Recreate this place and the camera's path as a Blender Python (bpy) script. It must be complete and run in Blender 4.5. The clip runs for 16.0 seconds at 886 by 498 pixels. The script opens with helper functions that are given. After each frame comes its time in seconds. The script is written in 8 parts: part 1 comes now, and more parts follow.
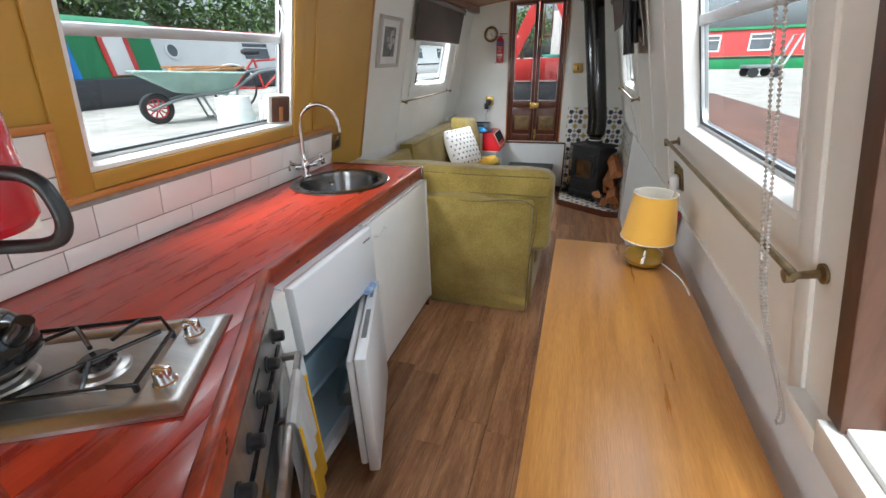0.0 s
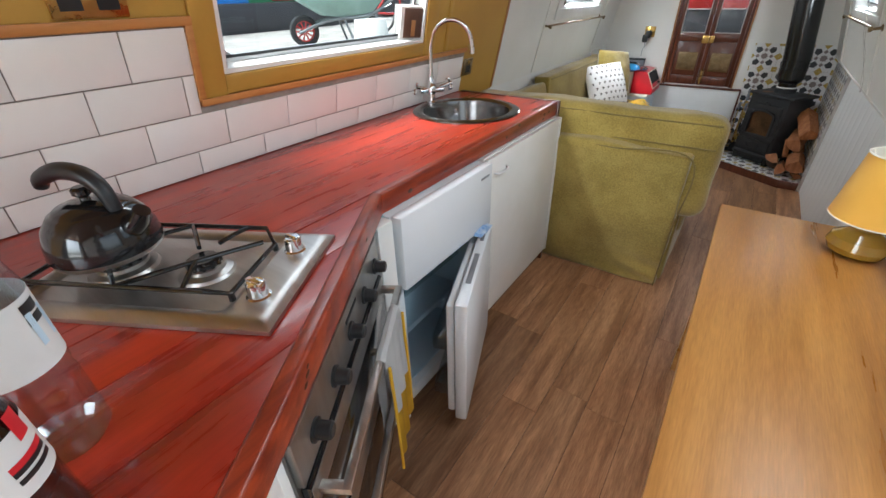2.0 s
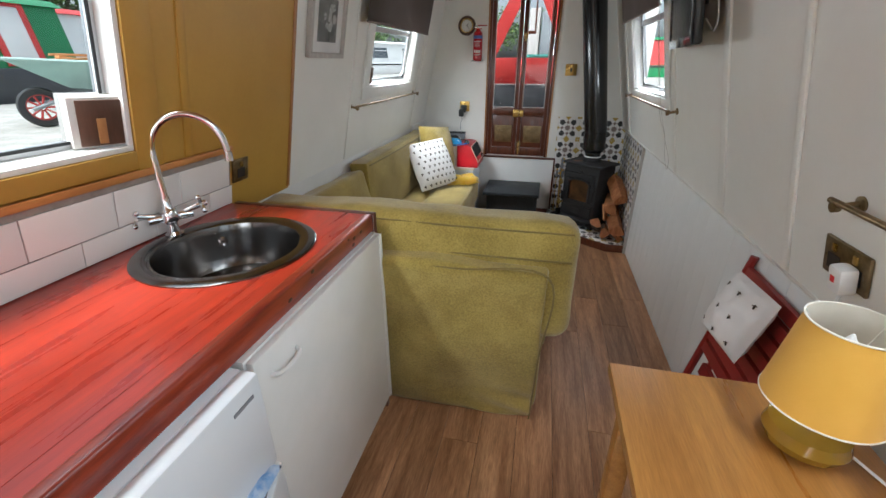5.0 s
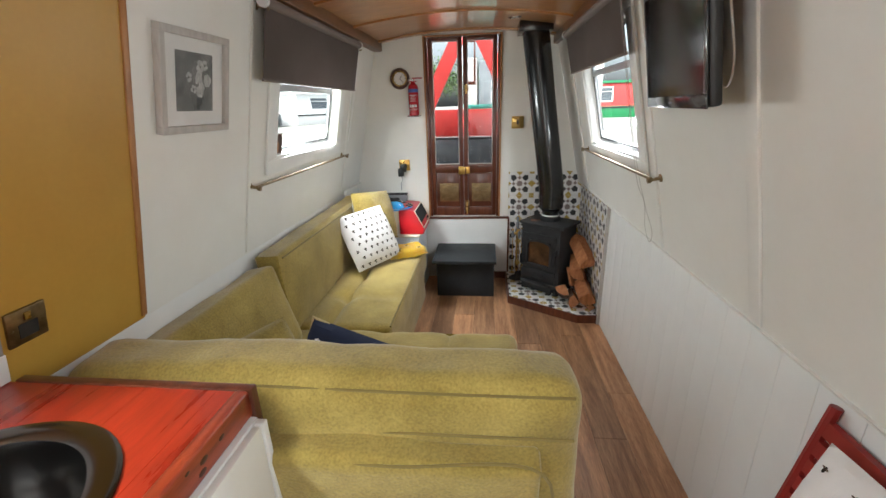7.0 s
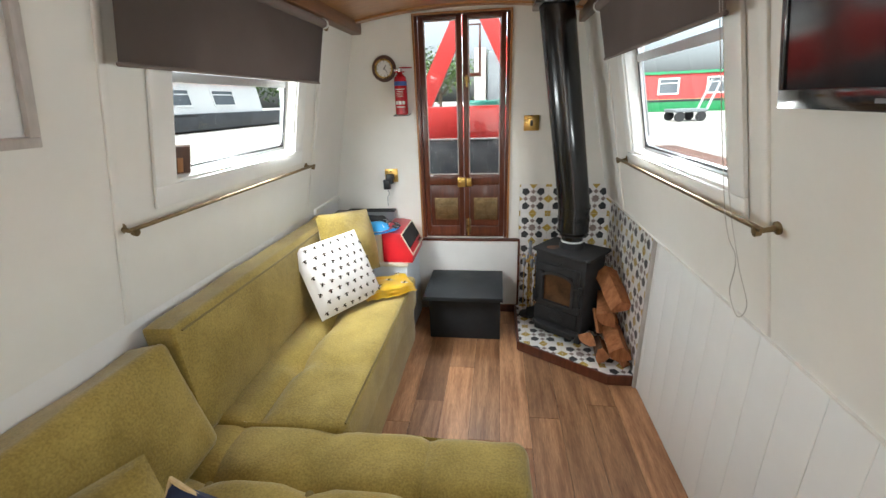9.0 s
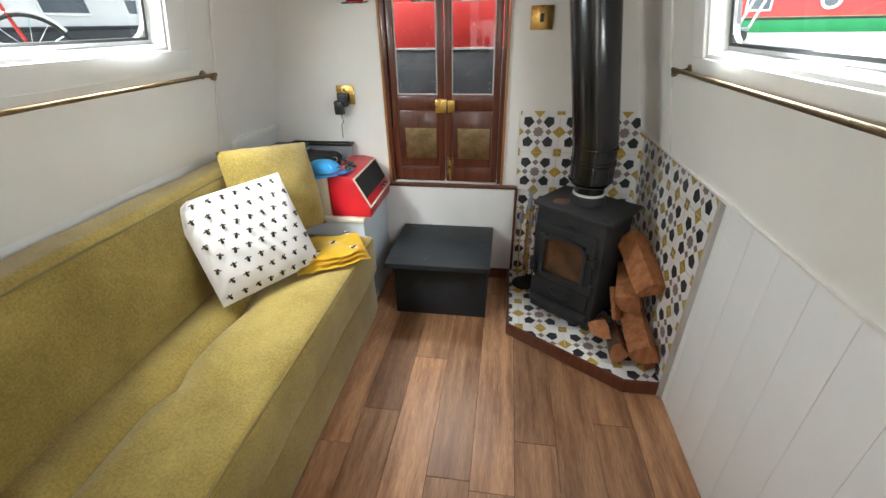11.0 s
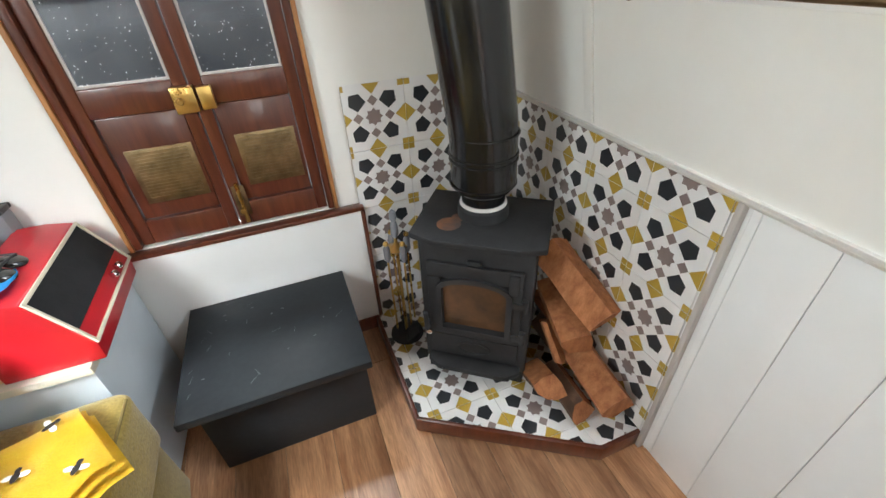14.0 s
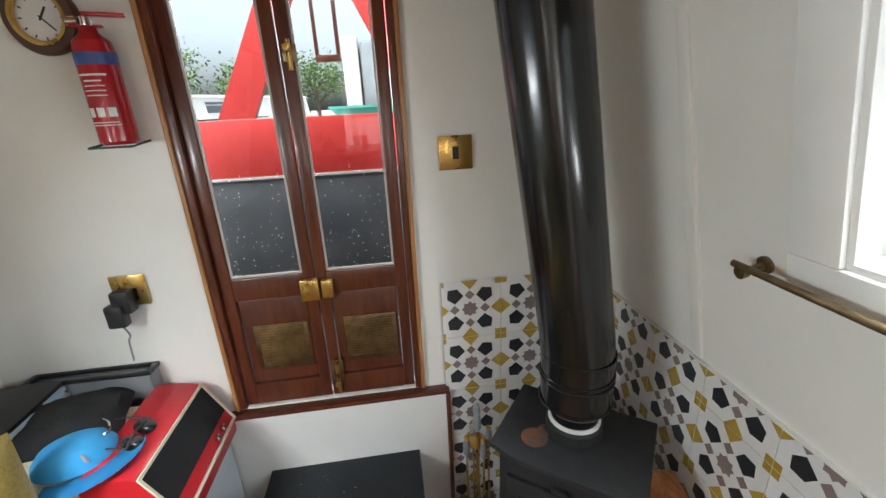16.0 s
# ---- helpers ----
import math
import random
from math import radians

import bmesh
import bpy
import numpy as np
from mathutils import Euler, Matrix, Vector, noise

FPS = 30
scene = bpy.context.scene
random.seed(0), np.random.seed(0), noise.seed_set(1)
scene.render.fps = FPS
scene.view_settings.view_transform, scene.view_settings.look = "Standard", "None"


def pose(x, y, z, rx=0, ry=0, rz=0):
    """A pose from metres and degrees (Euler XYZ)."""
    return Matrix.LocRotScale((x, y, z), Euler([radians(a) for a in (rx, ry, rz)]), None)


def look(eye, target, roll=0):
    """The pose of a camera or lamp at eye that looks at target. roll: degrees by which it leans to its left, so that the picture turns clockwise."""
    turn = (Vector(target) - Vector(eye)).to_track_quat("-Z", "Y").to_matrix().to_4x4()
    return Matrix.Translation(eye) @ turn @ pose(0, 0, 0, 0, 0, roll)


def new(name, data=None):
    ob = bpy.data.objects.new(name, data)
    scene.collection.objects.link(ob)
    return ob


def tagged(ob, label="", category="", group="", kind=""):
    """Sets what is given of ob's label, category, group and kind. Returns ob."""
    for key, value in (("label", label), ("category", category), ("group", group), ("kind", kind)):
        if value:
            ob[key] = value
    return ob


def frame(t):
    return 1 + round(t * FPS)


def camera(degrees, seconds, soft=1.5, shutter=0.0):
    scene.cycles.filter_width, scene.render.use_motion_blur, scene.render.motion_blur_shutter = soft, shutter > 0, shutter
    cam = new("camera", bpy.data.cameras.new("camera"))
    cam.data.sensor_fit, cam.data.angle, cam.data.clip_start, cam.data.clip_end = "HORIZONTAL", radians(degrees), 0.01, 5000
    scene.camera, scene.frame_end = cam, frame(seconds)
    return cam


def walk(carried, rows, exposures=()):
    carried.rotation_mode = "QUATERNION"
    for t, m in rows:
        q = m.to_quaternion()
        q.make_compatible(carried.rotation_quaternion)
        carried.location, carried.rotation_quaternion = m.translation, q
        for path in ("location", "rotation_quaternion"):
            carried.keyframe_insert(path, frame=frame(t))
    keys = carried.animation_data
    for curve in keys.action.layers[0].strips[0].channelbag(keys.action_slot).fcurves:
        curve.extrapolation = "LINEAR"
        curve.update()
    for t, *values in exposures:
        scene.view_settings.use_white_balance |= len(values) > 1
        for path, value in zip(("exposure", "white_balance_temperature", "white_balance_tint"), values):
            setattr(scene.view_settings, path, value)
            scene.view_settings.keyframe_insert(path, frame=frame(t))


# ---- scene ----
cam = camera(94.1, 16.0)
PATH = [
    (0, (0.086, 0.461, 1.443), (-0.479, 2.19, 0.61), -1.7),
    (0.5, (0.077, 0.481, 1.42), (-0.588, 2.138, 0.518), -1.6),
    (1, (0.056, 0.508, 1.403), (-0.729, 2.072, 0.435), -1.6),
    (1.5, (0.021, 0.538, 1.375), (-0.876, 2.004, 0.353), -1.6),
    (2, (-0.001, 0.588, 1.355), (-0.988, 1.975, 0.305), -1.5),
    (2.5, (-0.016, 0.671, 1.344), (-1.048, 2.031, 0.303), -1.1),
    (3, (-0.03, 0.777, 1.345), (-1.049, 2.177, 0.344), -0.3),
    (3.5, (-0.009, 0.896, 1.342), (-0.937, 2.398, 0.402), 0.6),
    (4, (-0.013, 0.989, 1.351), (-0.778, 2.611, 0.465), 1.1),
    (4.5, (-0.095, 1.162, 1.371), (-0.668, 2.878, 0.518), 0.8),
    (5, (-0.172, 1.316, 1.393), (-0.586, 3.089, 0.566), 0.0),
    (7.5, (-0.226, 2.079, 1.472), (-0.425, 3.973, 0.861), -1.9),
    (8, (-0.208, 2.252, 1.48), (-0.409, 4.153, 0.892), -2.2),
    (8.5, (-0.176, 2.421, 1.495), (-0.397, 4.313, 0.886), -2.3),
    (9, (-0.184, 2.606, 1.472), (-0.443, 4.472, 0.8), -2.0),
    (11.5, (-0.1, 3.447, 1.298), (-0.347, 5.149, 0.278), -0.7),
    (12, (-0.102, 3.624, 1.284), (-0.254, 5.313, 0.224), -2.0),
    (12.5, (-0.049, 3.838, 1.268), (-0.06, 5.507, 0.166), -3.1),
    (13, (-0.021, 3.948, 1.278), (0.14, 5.578, 0.131), -3.5),
    (13.5, (-0.126, 4.067, 1.263), (0.278, 5.642, 0.098), -2.9),
    (14, (-0.206, 4.124, 1.233), (0.358, 5.651, 0.071), -2.8),
    (14.5, (-0.203, 4.134, 1.266), (0.434, 5.687, 0.178), -2.9),
    (15, (-0.188, 4.14, 1.335), (0.421, 5.795, 0.392), -3.5),
    (15.5, (-0.191, 4.159, 1.399), (0.296, 5.936, 0.622), -3.6),
    (16, (-0.168, 4.214, 1.457), (0.065, 6.087, 0.795), -2.8),
]
EXPOSURES = [(0.0, 3.2, 5700, 3), (2.0, 3.3, 5700, 3), (5.0, 3.2, 5700, 3), (7.5, 3.75, 6000, 3), (9.0, 3.8, 6000, 3), (11.5, 3.68, 6000, 3), (13.0, 3.9, 5900, 3), (14.0, 4.15, 5900, 3), (15.0, 4.05, 5900, 3), (16.0, 3.7, 5900, 3)]
walk(cam, [(t, look(eye, target, roll)) for t, eye, target, roll in PATH], EXPOSURES)

# ---- daylight: bright overcast ----
world = bpy.data.worlds.new("world")
scene.world = world
world.use_nodes = True
wn = world.node_tree
sky = wn.nodes.new("ShaderNodeTexSky")
sky.sky_type = "NISHITA"
sky.sun_disc = False
sky.sun_elevation = radians(52)
sky.sun_rotation = radians(200)
sky.air_density, sky.dust_density = 1.0, 6.0
pale = wn.nodes.new("ShaderNodeHueSaturation")
pale.inputs["Saturation"].default_value = 0.35
wn.links.new(sky.outputs[0], pale.inputs["Color"])
wn.links.new(pale.outputs[0], wn.nodes["Background"].inputs["Color"])
wn.nodes["Background"].inputs["Strength"].default_value = 0.15

sun = new("sun", bpy.data.lights.new("sun", "SUN"))
sun.data.energy, sun.data.angle, sun.data.color = 1.4, radians(40), (1.0, 0.96, 0.90)
sun.matrix_world = look((0, 0, 10), (2.0, 3.0, 0))


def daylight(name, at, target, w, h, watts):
    """An added area lamp that stands in for the sky's light at an opening."""
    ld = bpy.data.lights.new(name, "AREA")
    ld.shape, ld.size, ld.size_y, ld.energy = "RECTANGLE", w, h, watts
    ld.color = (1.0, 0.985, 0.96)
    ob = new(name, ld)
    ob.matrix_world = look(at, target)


# unseen fill lamp behind the camera; the rear opening it stands in is assumed
daylight("fill_rear_opening", (-0.40, -1.33, 1.30), (-0.38, 2.0, 1.0), 0.9, 1.3, 0.22)
daylight("daylight_side_hatch", (0.58, 0.58, 1.32), (-0.8, 0.6, 0.7), 0.85, 0.6, 0.5)
daylight("daylight_galley_window_head", (-1.17, 1.75, 1.80), (0.0, 1.75, 0.4), 0.85, 0.10, 0.5)
daylight("daylight_table_window_head", (0.40, 1.84, 1.78), (-0.8, 1.8, 0.4), 0.85, 0.12, 0.9)
daylight("daylight_sofa_window", (-1.245, 4.24, 1.315), (0.3, 4.0, 0.2), 0.76, 0.08, 1.0)
daylight("daylight_flue_window", (0.475, 4.22, 1.285), (-1.0, 3.9, 0.3), 0.76, 0.08, 0.6)
# added lamp out of sight over the well deck, lifts the saloon's brightness
daylight("daylight_above_bow_doors", (-0.41, 5.80, 2.14), (-0.4, 4.2, 0.7), 0.7, 0.2, 1.9)

# ---- helpers of this scene ----
ORG = {}


def thing(name, label, category, at=(0, 0, 0), group="", kind=""):
    ob = new(name)
    ob.empty_display_size = 0.05
    ob.location = at
    ORG[ob] = Vector(at)
    return tagged(ob, label, category, group, kind)


def part(name, bm, material, parent=None, label="", angle=35, mesh_only=False):
    """One mesh object from a bmesh in world metres, under a thing or part (or alone)."""
    me = bpy.data.meshes.new(name)
    org = ORG.get(parent, Vector((0, 0, 0)))
    bmesh.ops.recalc_face_normals(bm, faces=bm.faces)
    bmesh.ops.translate(bm, verts=bm.verts, vec=-org)
    bm.to_mesh(me)
    bm.free()
    for m in (material if isinstance(material, (list, tuple)) else [material]):
        me.materials.append(m)
    me.polygons.foreach_set("use_smooth", [True] * len(me.polygons))
    me.set_sharp_from_angle(angle=radians(angle))
    if mesh_only:
        return me
    ob = new(name, me)
    ORG[ob] = org
    if parent:
        ob.parent = parent
    if label:
        ob["label"] = label
    return ob


def solid(name, bm, material, label, category, kind="structure", angle=35):
    return tagged(part(name, bm, material, None, "", angle), label, category, "", kind)


def B():
    return bmesh.new()


def hexa(bm, p, mi=0):
    v = [bm.verts.new(q) for q in p]
    for f in ((0, 1, 2, 3), (4, 5, 6, 7), (0, 1, 5, 4), (1, 2, 6, 5), (2, 3, 7, 6), (3, 0, 4, 7)):
        bm.faces.new([v[i] for i in f]).material_index = mi
    return v


def box(bm, x0, x1, y0, y1, z0, z1, bevel=0.0, m=None, mi=0, seg=2):
    t = bmesh.new()
    hexa(t, [(x0, y0, z0), (x1, y0, z0), (x1, y1, z0), (x0, y1, z0), (x0, y0, z1), (x1, y0, z1), (x1, y1, z1), (x0, y1, z1)], mi)
    merge(bm, t, m, bevel, seg)


def merge(bm, t, m=None, bevel=0.0, seg=2):
    bmesh.ops.recalc_face_normals(t, faces=t.faces)
    if bevel:
        bmesh.ops.bevel(t, geom=t.edges[:], offset=bevel, segments=seg, affect="EDGES", profile=0.5, clamp_overlap=True)
    if m is not None:
        bmesh.ops.transform(t, matrix=m, verts=t.verts)
    me = bpy.data.meshes.new("tmp")
    t.to_mesh(me)
    t.free()
    bm.from_mesh(me)
    bpy.data.meshes.remove(me)


def lathe(bm, prof, c=(0, 0, 0), seg=32, m=None, mi=0, cap=True):
    t = bmesh.new()
    rings = []
    for r, z in prof:
        rings.append([t.verts.new((r * math.cos(2 * math.pi * i / seg), r * math.sin(2 * math.pi * i / seg), z)) for i in range(seg)])
    for a, b in zip(rings, rings[1:]):
        for i in range(seg):
            t.faces.new((a[i], a[(i + 1) % seg], b[(i + 1) % seg], b[i])).material_index = mi
    if cap:
        for ring in (rings[0], rings[-1]):
            if (ring[0].co.xy.length) > 1e-5:
                t.faces.new(ring).material_index = mi
    bmesh.ops.remove_doubles(t, verts=t.verts, dist=1e-6)
    merge(bm, t, Matrix.Translation(c) @ (m or Matrix()))


def tube(bm, pts, r, seg=10, closed=False, mi=0):
    pts = [Vector(p) for p in pts]
    n = len(pts)
    rings = []
    s = None
    for i, p in enumerate(pts):
        a, b = pts[i - 1] if (i or closed) else p, pts[(i + 1) % n] if (i < n - 1 or closed) else p
        d = (b - a).normalized()
        if s is None:
            s = d.cross(Vector((0.13, 0.27, 0.95)) if abs(d.z) < 0.8 else Vector((1, 0.1, 0))).normalized()
        s = (s - d * s.dot(d)).normalized()
        u = s.cross(d).normalized()
        rr = r[i] if isinstance(r, (list, tuple)) else r
        rings.append([bm.verts.new(p + rr * (math.cos(2 * math.pi * k / seg) * s + math.sin(2 * math.pi * k / seg) * u)) for k in range(seg)])
    pairs = list(zip(rings, rings[1:])) + ([(rings[-1], rings[0])] if closed else [])
    for a, b in pairs:
        for k in range(seg):
            bm.faces.new((a[k], a[(k + 1) % seg], b[(k + 1) % seg], b[k])).material_index = mi
    if not closed:
        bm.faces.new(rings[0]).material_index = mi
        bm.faces.new(rings[-1]).material_index = mi


def curve_pts(pts, n=8):
    """Catmull-Rom points through pts."""
    pts = [Vector(p) for p in pts]
    out = []
    for i in range(len(pts) - 1):
        p0, p1, p2, p3 = pts[max(i - 1, 0)], pts[i], pts[i + 1], pts[min(i + 2, len(pts) - 1)]
        for k in range(n):
            t = k / n
            out.append(0.5 * (2 * p1 + (p2 - p0) * t + (2 * p0 - 5 * p1 + 4 * p2 - p3) * t * t + (3 * p1 - p0 - 3 * p2 + p3) * t ** 3))
    return out + [pts[-1]]


def prism(bm, pts, z0, z1, bevel=0.0, m=None, mi=0):
    t = bmesh.new()
    a = [t.verts.new((x, y, z0)) for x, y in pts]
    b = [t.verts.new((x, y, z1)) for x, y in pts]
    t.faces.new(a).material_index = mi
    t.faces.new(b).material_index = mi
    for i in range(len(pts)):
        j = (i + 1) % len(pts)
        t.faces.new((a[i], a[j], b[j], b[i])).material_index = mi
    merge(bm, t, m, bevel)


def soft_box(bm, size, m, r=0.04, puff=(0, 0, 0), wrinkle=0.004, cuts=14, seed=0, tufts=(), waves=9.0):
    """An upholstered block: rounded, puffed and slightly creased."""
    t = bmesh.new()
    bmesh.ops.create_cube(t, size=2)
    bmesh.ops.subdivide_edges(t, edges=t.edges[:], cuts=cuts, use_grid_fill=True)
    h = [s / 2 for s in size]
    for v in t.verts:
        p = v.co.copy()
        # gather vertices towards the edges
        q = Vector([math.copysign(abs(c) ** 0.75, c) for c in p])
        w = Vector([q[i] * h[i] for i in range(3)])
        inner = Vector([max(-(h[i] - r), min(h[i] - r, w[i])) for i in range(3)])
        d = w - inner
        if d.length > 1e-9:
            w = inner + d.normalized() * r
        u = [1 - min(1, abs(c)) ** 2 for c in q]
        w.x += math.copysign(puff[0], p.x) * u[1] * u[2] if abs(p.x) > 0.999 else 0
        w.y += math.copysign(puff[1], p.y) * u[0] * u[2] if abs(p.y) > 0.999 else 0
        w.z += math.copysign(puff[2], p.z) * u[0] * u[1] if abs(p.z) > 0.999 else 0
        if p.z > 0.999:
            for tx, ty in tufts:
                dd = math.hypot(w.x - tx, w.y - ty)
                w.z -= 0.030 * math.exp(-dd * dd / 0.0030) + 0.011 * math.exp(-abs(w.y - ty) / 0.016) + 0.011 * math.exp(-abs(w.x - tx) / 0.016)
        if wrinkle:
            nn = noise.noise((w.x * waves + seed, w.y * waves, w.z * waves))
            n2 = noise.noise((w.x * 3 * waves / 9 + seed, w.y * 3 + 4, w.z * 3))
            w += Vector(d.normalized() if d.length > 1e-9 else (0, 0, 0)) * wrinkle * (nn + 1.5 * n2)
        v.co = w
    merge(bm, t, m)


def pillow(bm, w, h, thick, m, seed=0, n=22):
    """A throw cushion with pinched corners."""
    t = bmesh.new()
    for side in (1, -1):
        g = []
        for i in range(n + 1):
            row = []
            for j in range(n + 1):
                u, v = 2 * i / n - 1, 2 * j / n - 1
                e = max(0, (1 - u * u) * (1 - v * v)) ** 0.42
                pinch_u = 1 - 0.07 * (1 - v * v)
                pinch_v = 1 - 0.07 * (1 - u * u)
                nz = 0.012 * noise.noise((u * 2.3 + seed, v * 2.3, side * 3.0)) * e
                row.append(t.verts.new((u * w / 2 * pinch_v, v * h / 2 * pinch_u, side * (thick / 2 * e + nz))))
            g.append(row)
        for i in range(n):
            for j in range(n):
                t.faces.new((g[i][j], g[i + 1][j], g[i + 1][j + 1], g[i][j + 1]))
    bmesh.ops.remove_doubles(t, verts=t.verts, dist=1e-5)
    merge(bm, t, m)


# the boat's section: hull sides upright to the gunwale, cabin sides leaning in above it
GUN = 0.85


def LX(z, o=0.0):
    return -1.32 + 0.22 * max(0, z - GUN) + o


def RX(z, o=0.0):
    return (0.56 if z < GUN - 1e-6 else 0.525 - 0.214 * (z - GUN)) - o


def side_box(bm, side, y0, y1, z0, z1, o0, o1, bevel=0.0, mi=0):
    """A block on a cabin side, from o0 to o1 metres inward of the wall's face."""
    f = LX if side == "l" else RX
    t = bmesh.new()
    hexa(t, [(f(z0, o0), y0, z0), (f(z0, o1), y0, z0), (f(z0, o1), y1, z0), (f(z0, o0), y1, z0),
             (f(z1, o0), y0, z1), (f(z1, o1), y0, z1), (f(z1, o1), y1, z1), (f(z1, o0), y1, z1)], mi)
    merge(bm, t, None, bevel)


def SM(side, y, z, o=0.0):
    """A frame on a cabin side: x along the boat as seen from inside (to the right), y up the slope, z inward."""
    f = LX if side == "l" else RX
    s = 0.22 if side == "l" else -0.214
    up = Vector((s, 0, 1)).normalized()
    along = Vector((0, 1, 0)) if side == "l" else Vector((0, -1, 0))
    nrm = along.cross(up)
    m = Matrix.Identity(4)
    for i, a in enumerate((along, up, nrm)):
        m[0][i], m[1][i], m[2][i] = a
    return Matrix.Translation((f(z), y, z)) @ m @ Matrix.Translation((0, 0, o))


def frame4(bm, w0, w1, h0, h1, inner, z0, z1, m, bevel=0.0):
    """A rectangular frame of four bars in the plane of m."""
    a0, a1, b0, b1 = inner
    box(bm, w0, w1, h0, b0, z0, z1, bevel, m)
    box(bm, w0, w1, b1, h1, z0, z1, bevel, m)
    box(bm, w0, a0, b0, b1, z0, z1, bevel, m)
    box(bm, a1, w1, b0, b1, z0, z1, bevel, m)


def text_mesh(words, size, m, material, parent, name="lettering", label=""):
    cu = bpy.data.curves.new("t", "FONT")
    cu.body, cu.size, cu.extrude = words, size, 0.0004
    cu.align_x, cu.align_y = "CENTER", "CENTER"
    tmp = bpy.data.objects.new("t", cu)
    scene.collection.objects.link(tmp)
    dg = bpy.context.evaluated_depsgraph_get()
    dg.update()
    me = bpy.data.meshes.new_from_object(tmp.evaluated_get(dg))
    bpy.data.objects.remove(tmp)
    bm = bmesh.new()
    bm.from_mesh(me)
    bmesh.ops.transform(bm, matrix=m, verts=bm.verts)
    return part(name, bm, material, parent, label)

# ---- materials ----
def mat(name, c1, c2=None, scale=6.0, rough=0.5, metal=0.0, bump=0.0, bscale=80.0, stretch=(1, 1, 1), rough2=None, rnd=0.0, detail=6.0,
        spec=0.5, coat=0.0, trans=0.0, fine=0.0, lo=0.35, hi=0.65, sheen=0.0, sss=0.0):
    m = bpy.data.materials.new(name)
    m.use_nodes = True
    nt = m.node_tree
    N, Lk = nt.nodes, nt.links
    p = N["Principled BSDF"]
    p.inputs["Roughness"].default_value = rough
    p.inputs["Metallic"].default_value = metal
    p.inputs["Specular IOR Level"].default_value = spec
    p.inputs["Coat Weight"].default_value = coat
    p.inputs["Coat Roughness"].default_value = 0.12
    p.inputs["Transmission Weight"].default_value = trans
    p.inputs["Sheen Weight"].default_value = sheen
    c2 = c2 or tuple(c * 0.86 for c in c1)
    tc = N.new("ShaderNodeTexCoord")
    mp = N.new("ShaderNodeMapping")
    mp.inputs["Scale"].default_value = stretch
    Lk.new(tc.outputs["Object"], mp.inputs["Vector"])
    vec = mp.outputs["Vector"]
    if rnd:
        oi = N.new("ShaderNodeObjectInfo")
        mu = N.new("ShaderNodeMath")
        mu.operation = "MULTIPLY"
        mu.inputs[1].default_value = 37.0
        Lk.new(oi.outputs["Random"], mu.inputs[0])
        ad = N.new("ShaderNodeVectorMath")
        Lk.new(vec, ad.inputs[0])
        Lk.new(mu.outputs[0], ad.inputs[1])
        vec = ad.outputs[0]
    n1 = N.new("ShaderNodeTexNoise")
    n1.inputs["Scale"].default_value = scale
    n1.inputs["Detail"].default_value = detail
    n1.inputs["Roughness"].default_value = 0.6
    Lk.new(vec, n1.inputs["Vector"])
    rp = N.new("ShaderNodeValToRGB")
    rp.color_ramp.elements[0].position, rp.color_ramp.elements[1].position = lo, hi
    rp.color_ramp.elements[0].color, rp.color_ramp.elements[1].color = (*c2, 1), (*c1, 1)
    Lk.new(n1.outputs["Fac"], rp.inputs["Fac"])
    col = rp.outputs["Color"]
    n2 = N.new("ShaderNodeTexNoise")
    n2.inputs["Scale"].default_value = bscale
    n2.inputs["Detail"].default_value = 4
    Lk.new(vec, n2.inputs["Vector"])
    if fine:
        mx = N.new("ShaderNodeMix")
        mx.data_type, mx.blend_type = "RGBA", "OVERLAY"
        mx.inputs["Factor"].default_value = fine
        Lk.new(col, mx.inputs["A"])
        Lk.new(n2.outputs["Fac"], mx.inputs["B"])
        col = mx.outputs["Result"]
    if rnd:
        hs = N.new("ShaderNodeHueSaturation")
        mr = N.new("ShaderNodeMapRange")
        mr.inputs["To Min"].default_value, mr.inputs["To Max"].default_value = 1 - rnd, 1 + rnd
        Lk.new(oi.outputs["Random"], mr.inputs["Value"])
        Lk.new(mr.outputs["Result"], hs.inputs["Value"])
        Lk.new(col, hs.inputs["Color"])
        col = hs.outputs["Color"]
    Lk.new(col, p.inputs["Base Color"])
    if rough2 is not None:
        mr2 = N.new("ShaderNodeMapRange")
        mr2.inputs["From Min"].default_value, mr2.inputs["From Max"].default_value = 0.3, 0.7
        mr2.inputs["To Min"].default_value, mr2.inputs["To Max"].default_value = rough, rough2
        Lk.new(n1.outputs["Fac"], mr2.inputs["Value"])
        Lk.new(mr2.outputs["Result"], p.inputs["Roughness"])
    if bump:
        bp = N.new("ShaderNodeBump")
        bp.inputs["Strength"].default_value = bump
        bp.inputs["Distance"].default_value = 0.004
        Lk.new(n2.outputs["Fac"], bp.inputs["Height"])
        Lk.new(bp.outputs["Normal"], p.inputs["Normal"])
    return m


def glass(name, tint=(0.96, 0.98, 0.98), rough=0.0, sheen=0.03):
    m = bpy.data.materials.new(name)
    m.use_nodes = True
    nt = m.node_tree
    N, Lk = nt.nodes, nt.links
    N.remove(N["Principled BSDF"])
    tr, gl, mx = N.new("ShaderNodeBsdfTransparent"), N.new("ShaderNodeBsdfGlossy"), N.new("ShaderNodeMixShader")
    tr.inputs["Color"].default_value = (*tint, 1)
    gl.inputs["Roughness"].default_value = rough
    mx.inputs[0].default_value = sheen
    Lk.new(tr.outputs[0], mx.inputs[1])
    Lk.new(gl.outputs[0], mx.inputs[2])
    Lk.new(mx.outputs[0], N["Material Output"].inputs["Surface"])
    return m


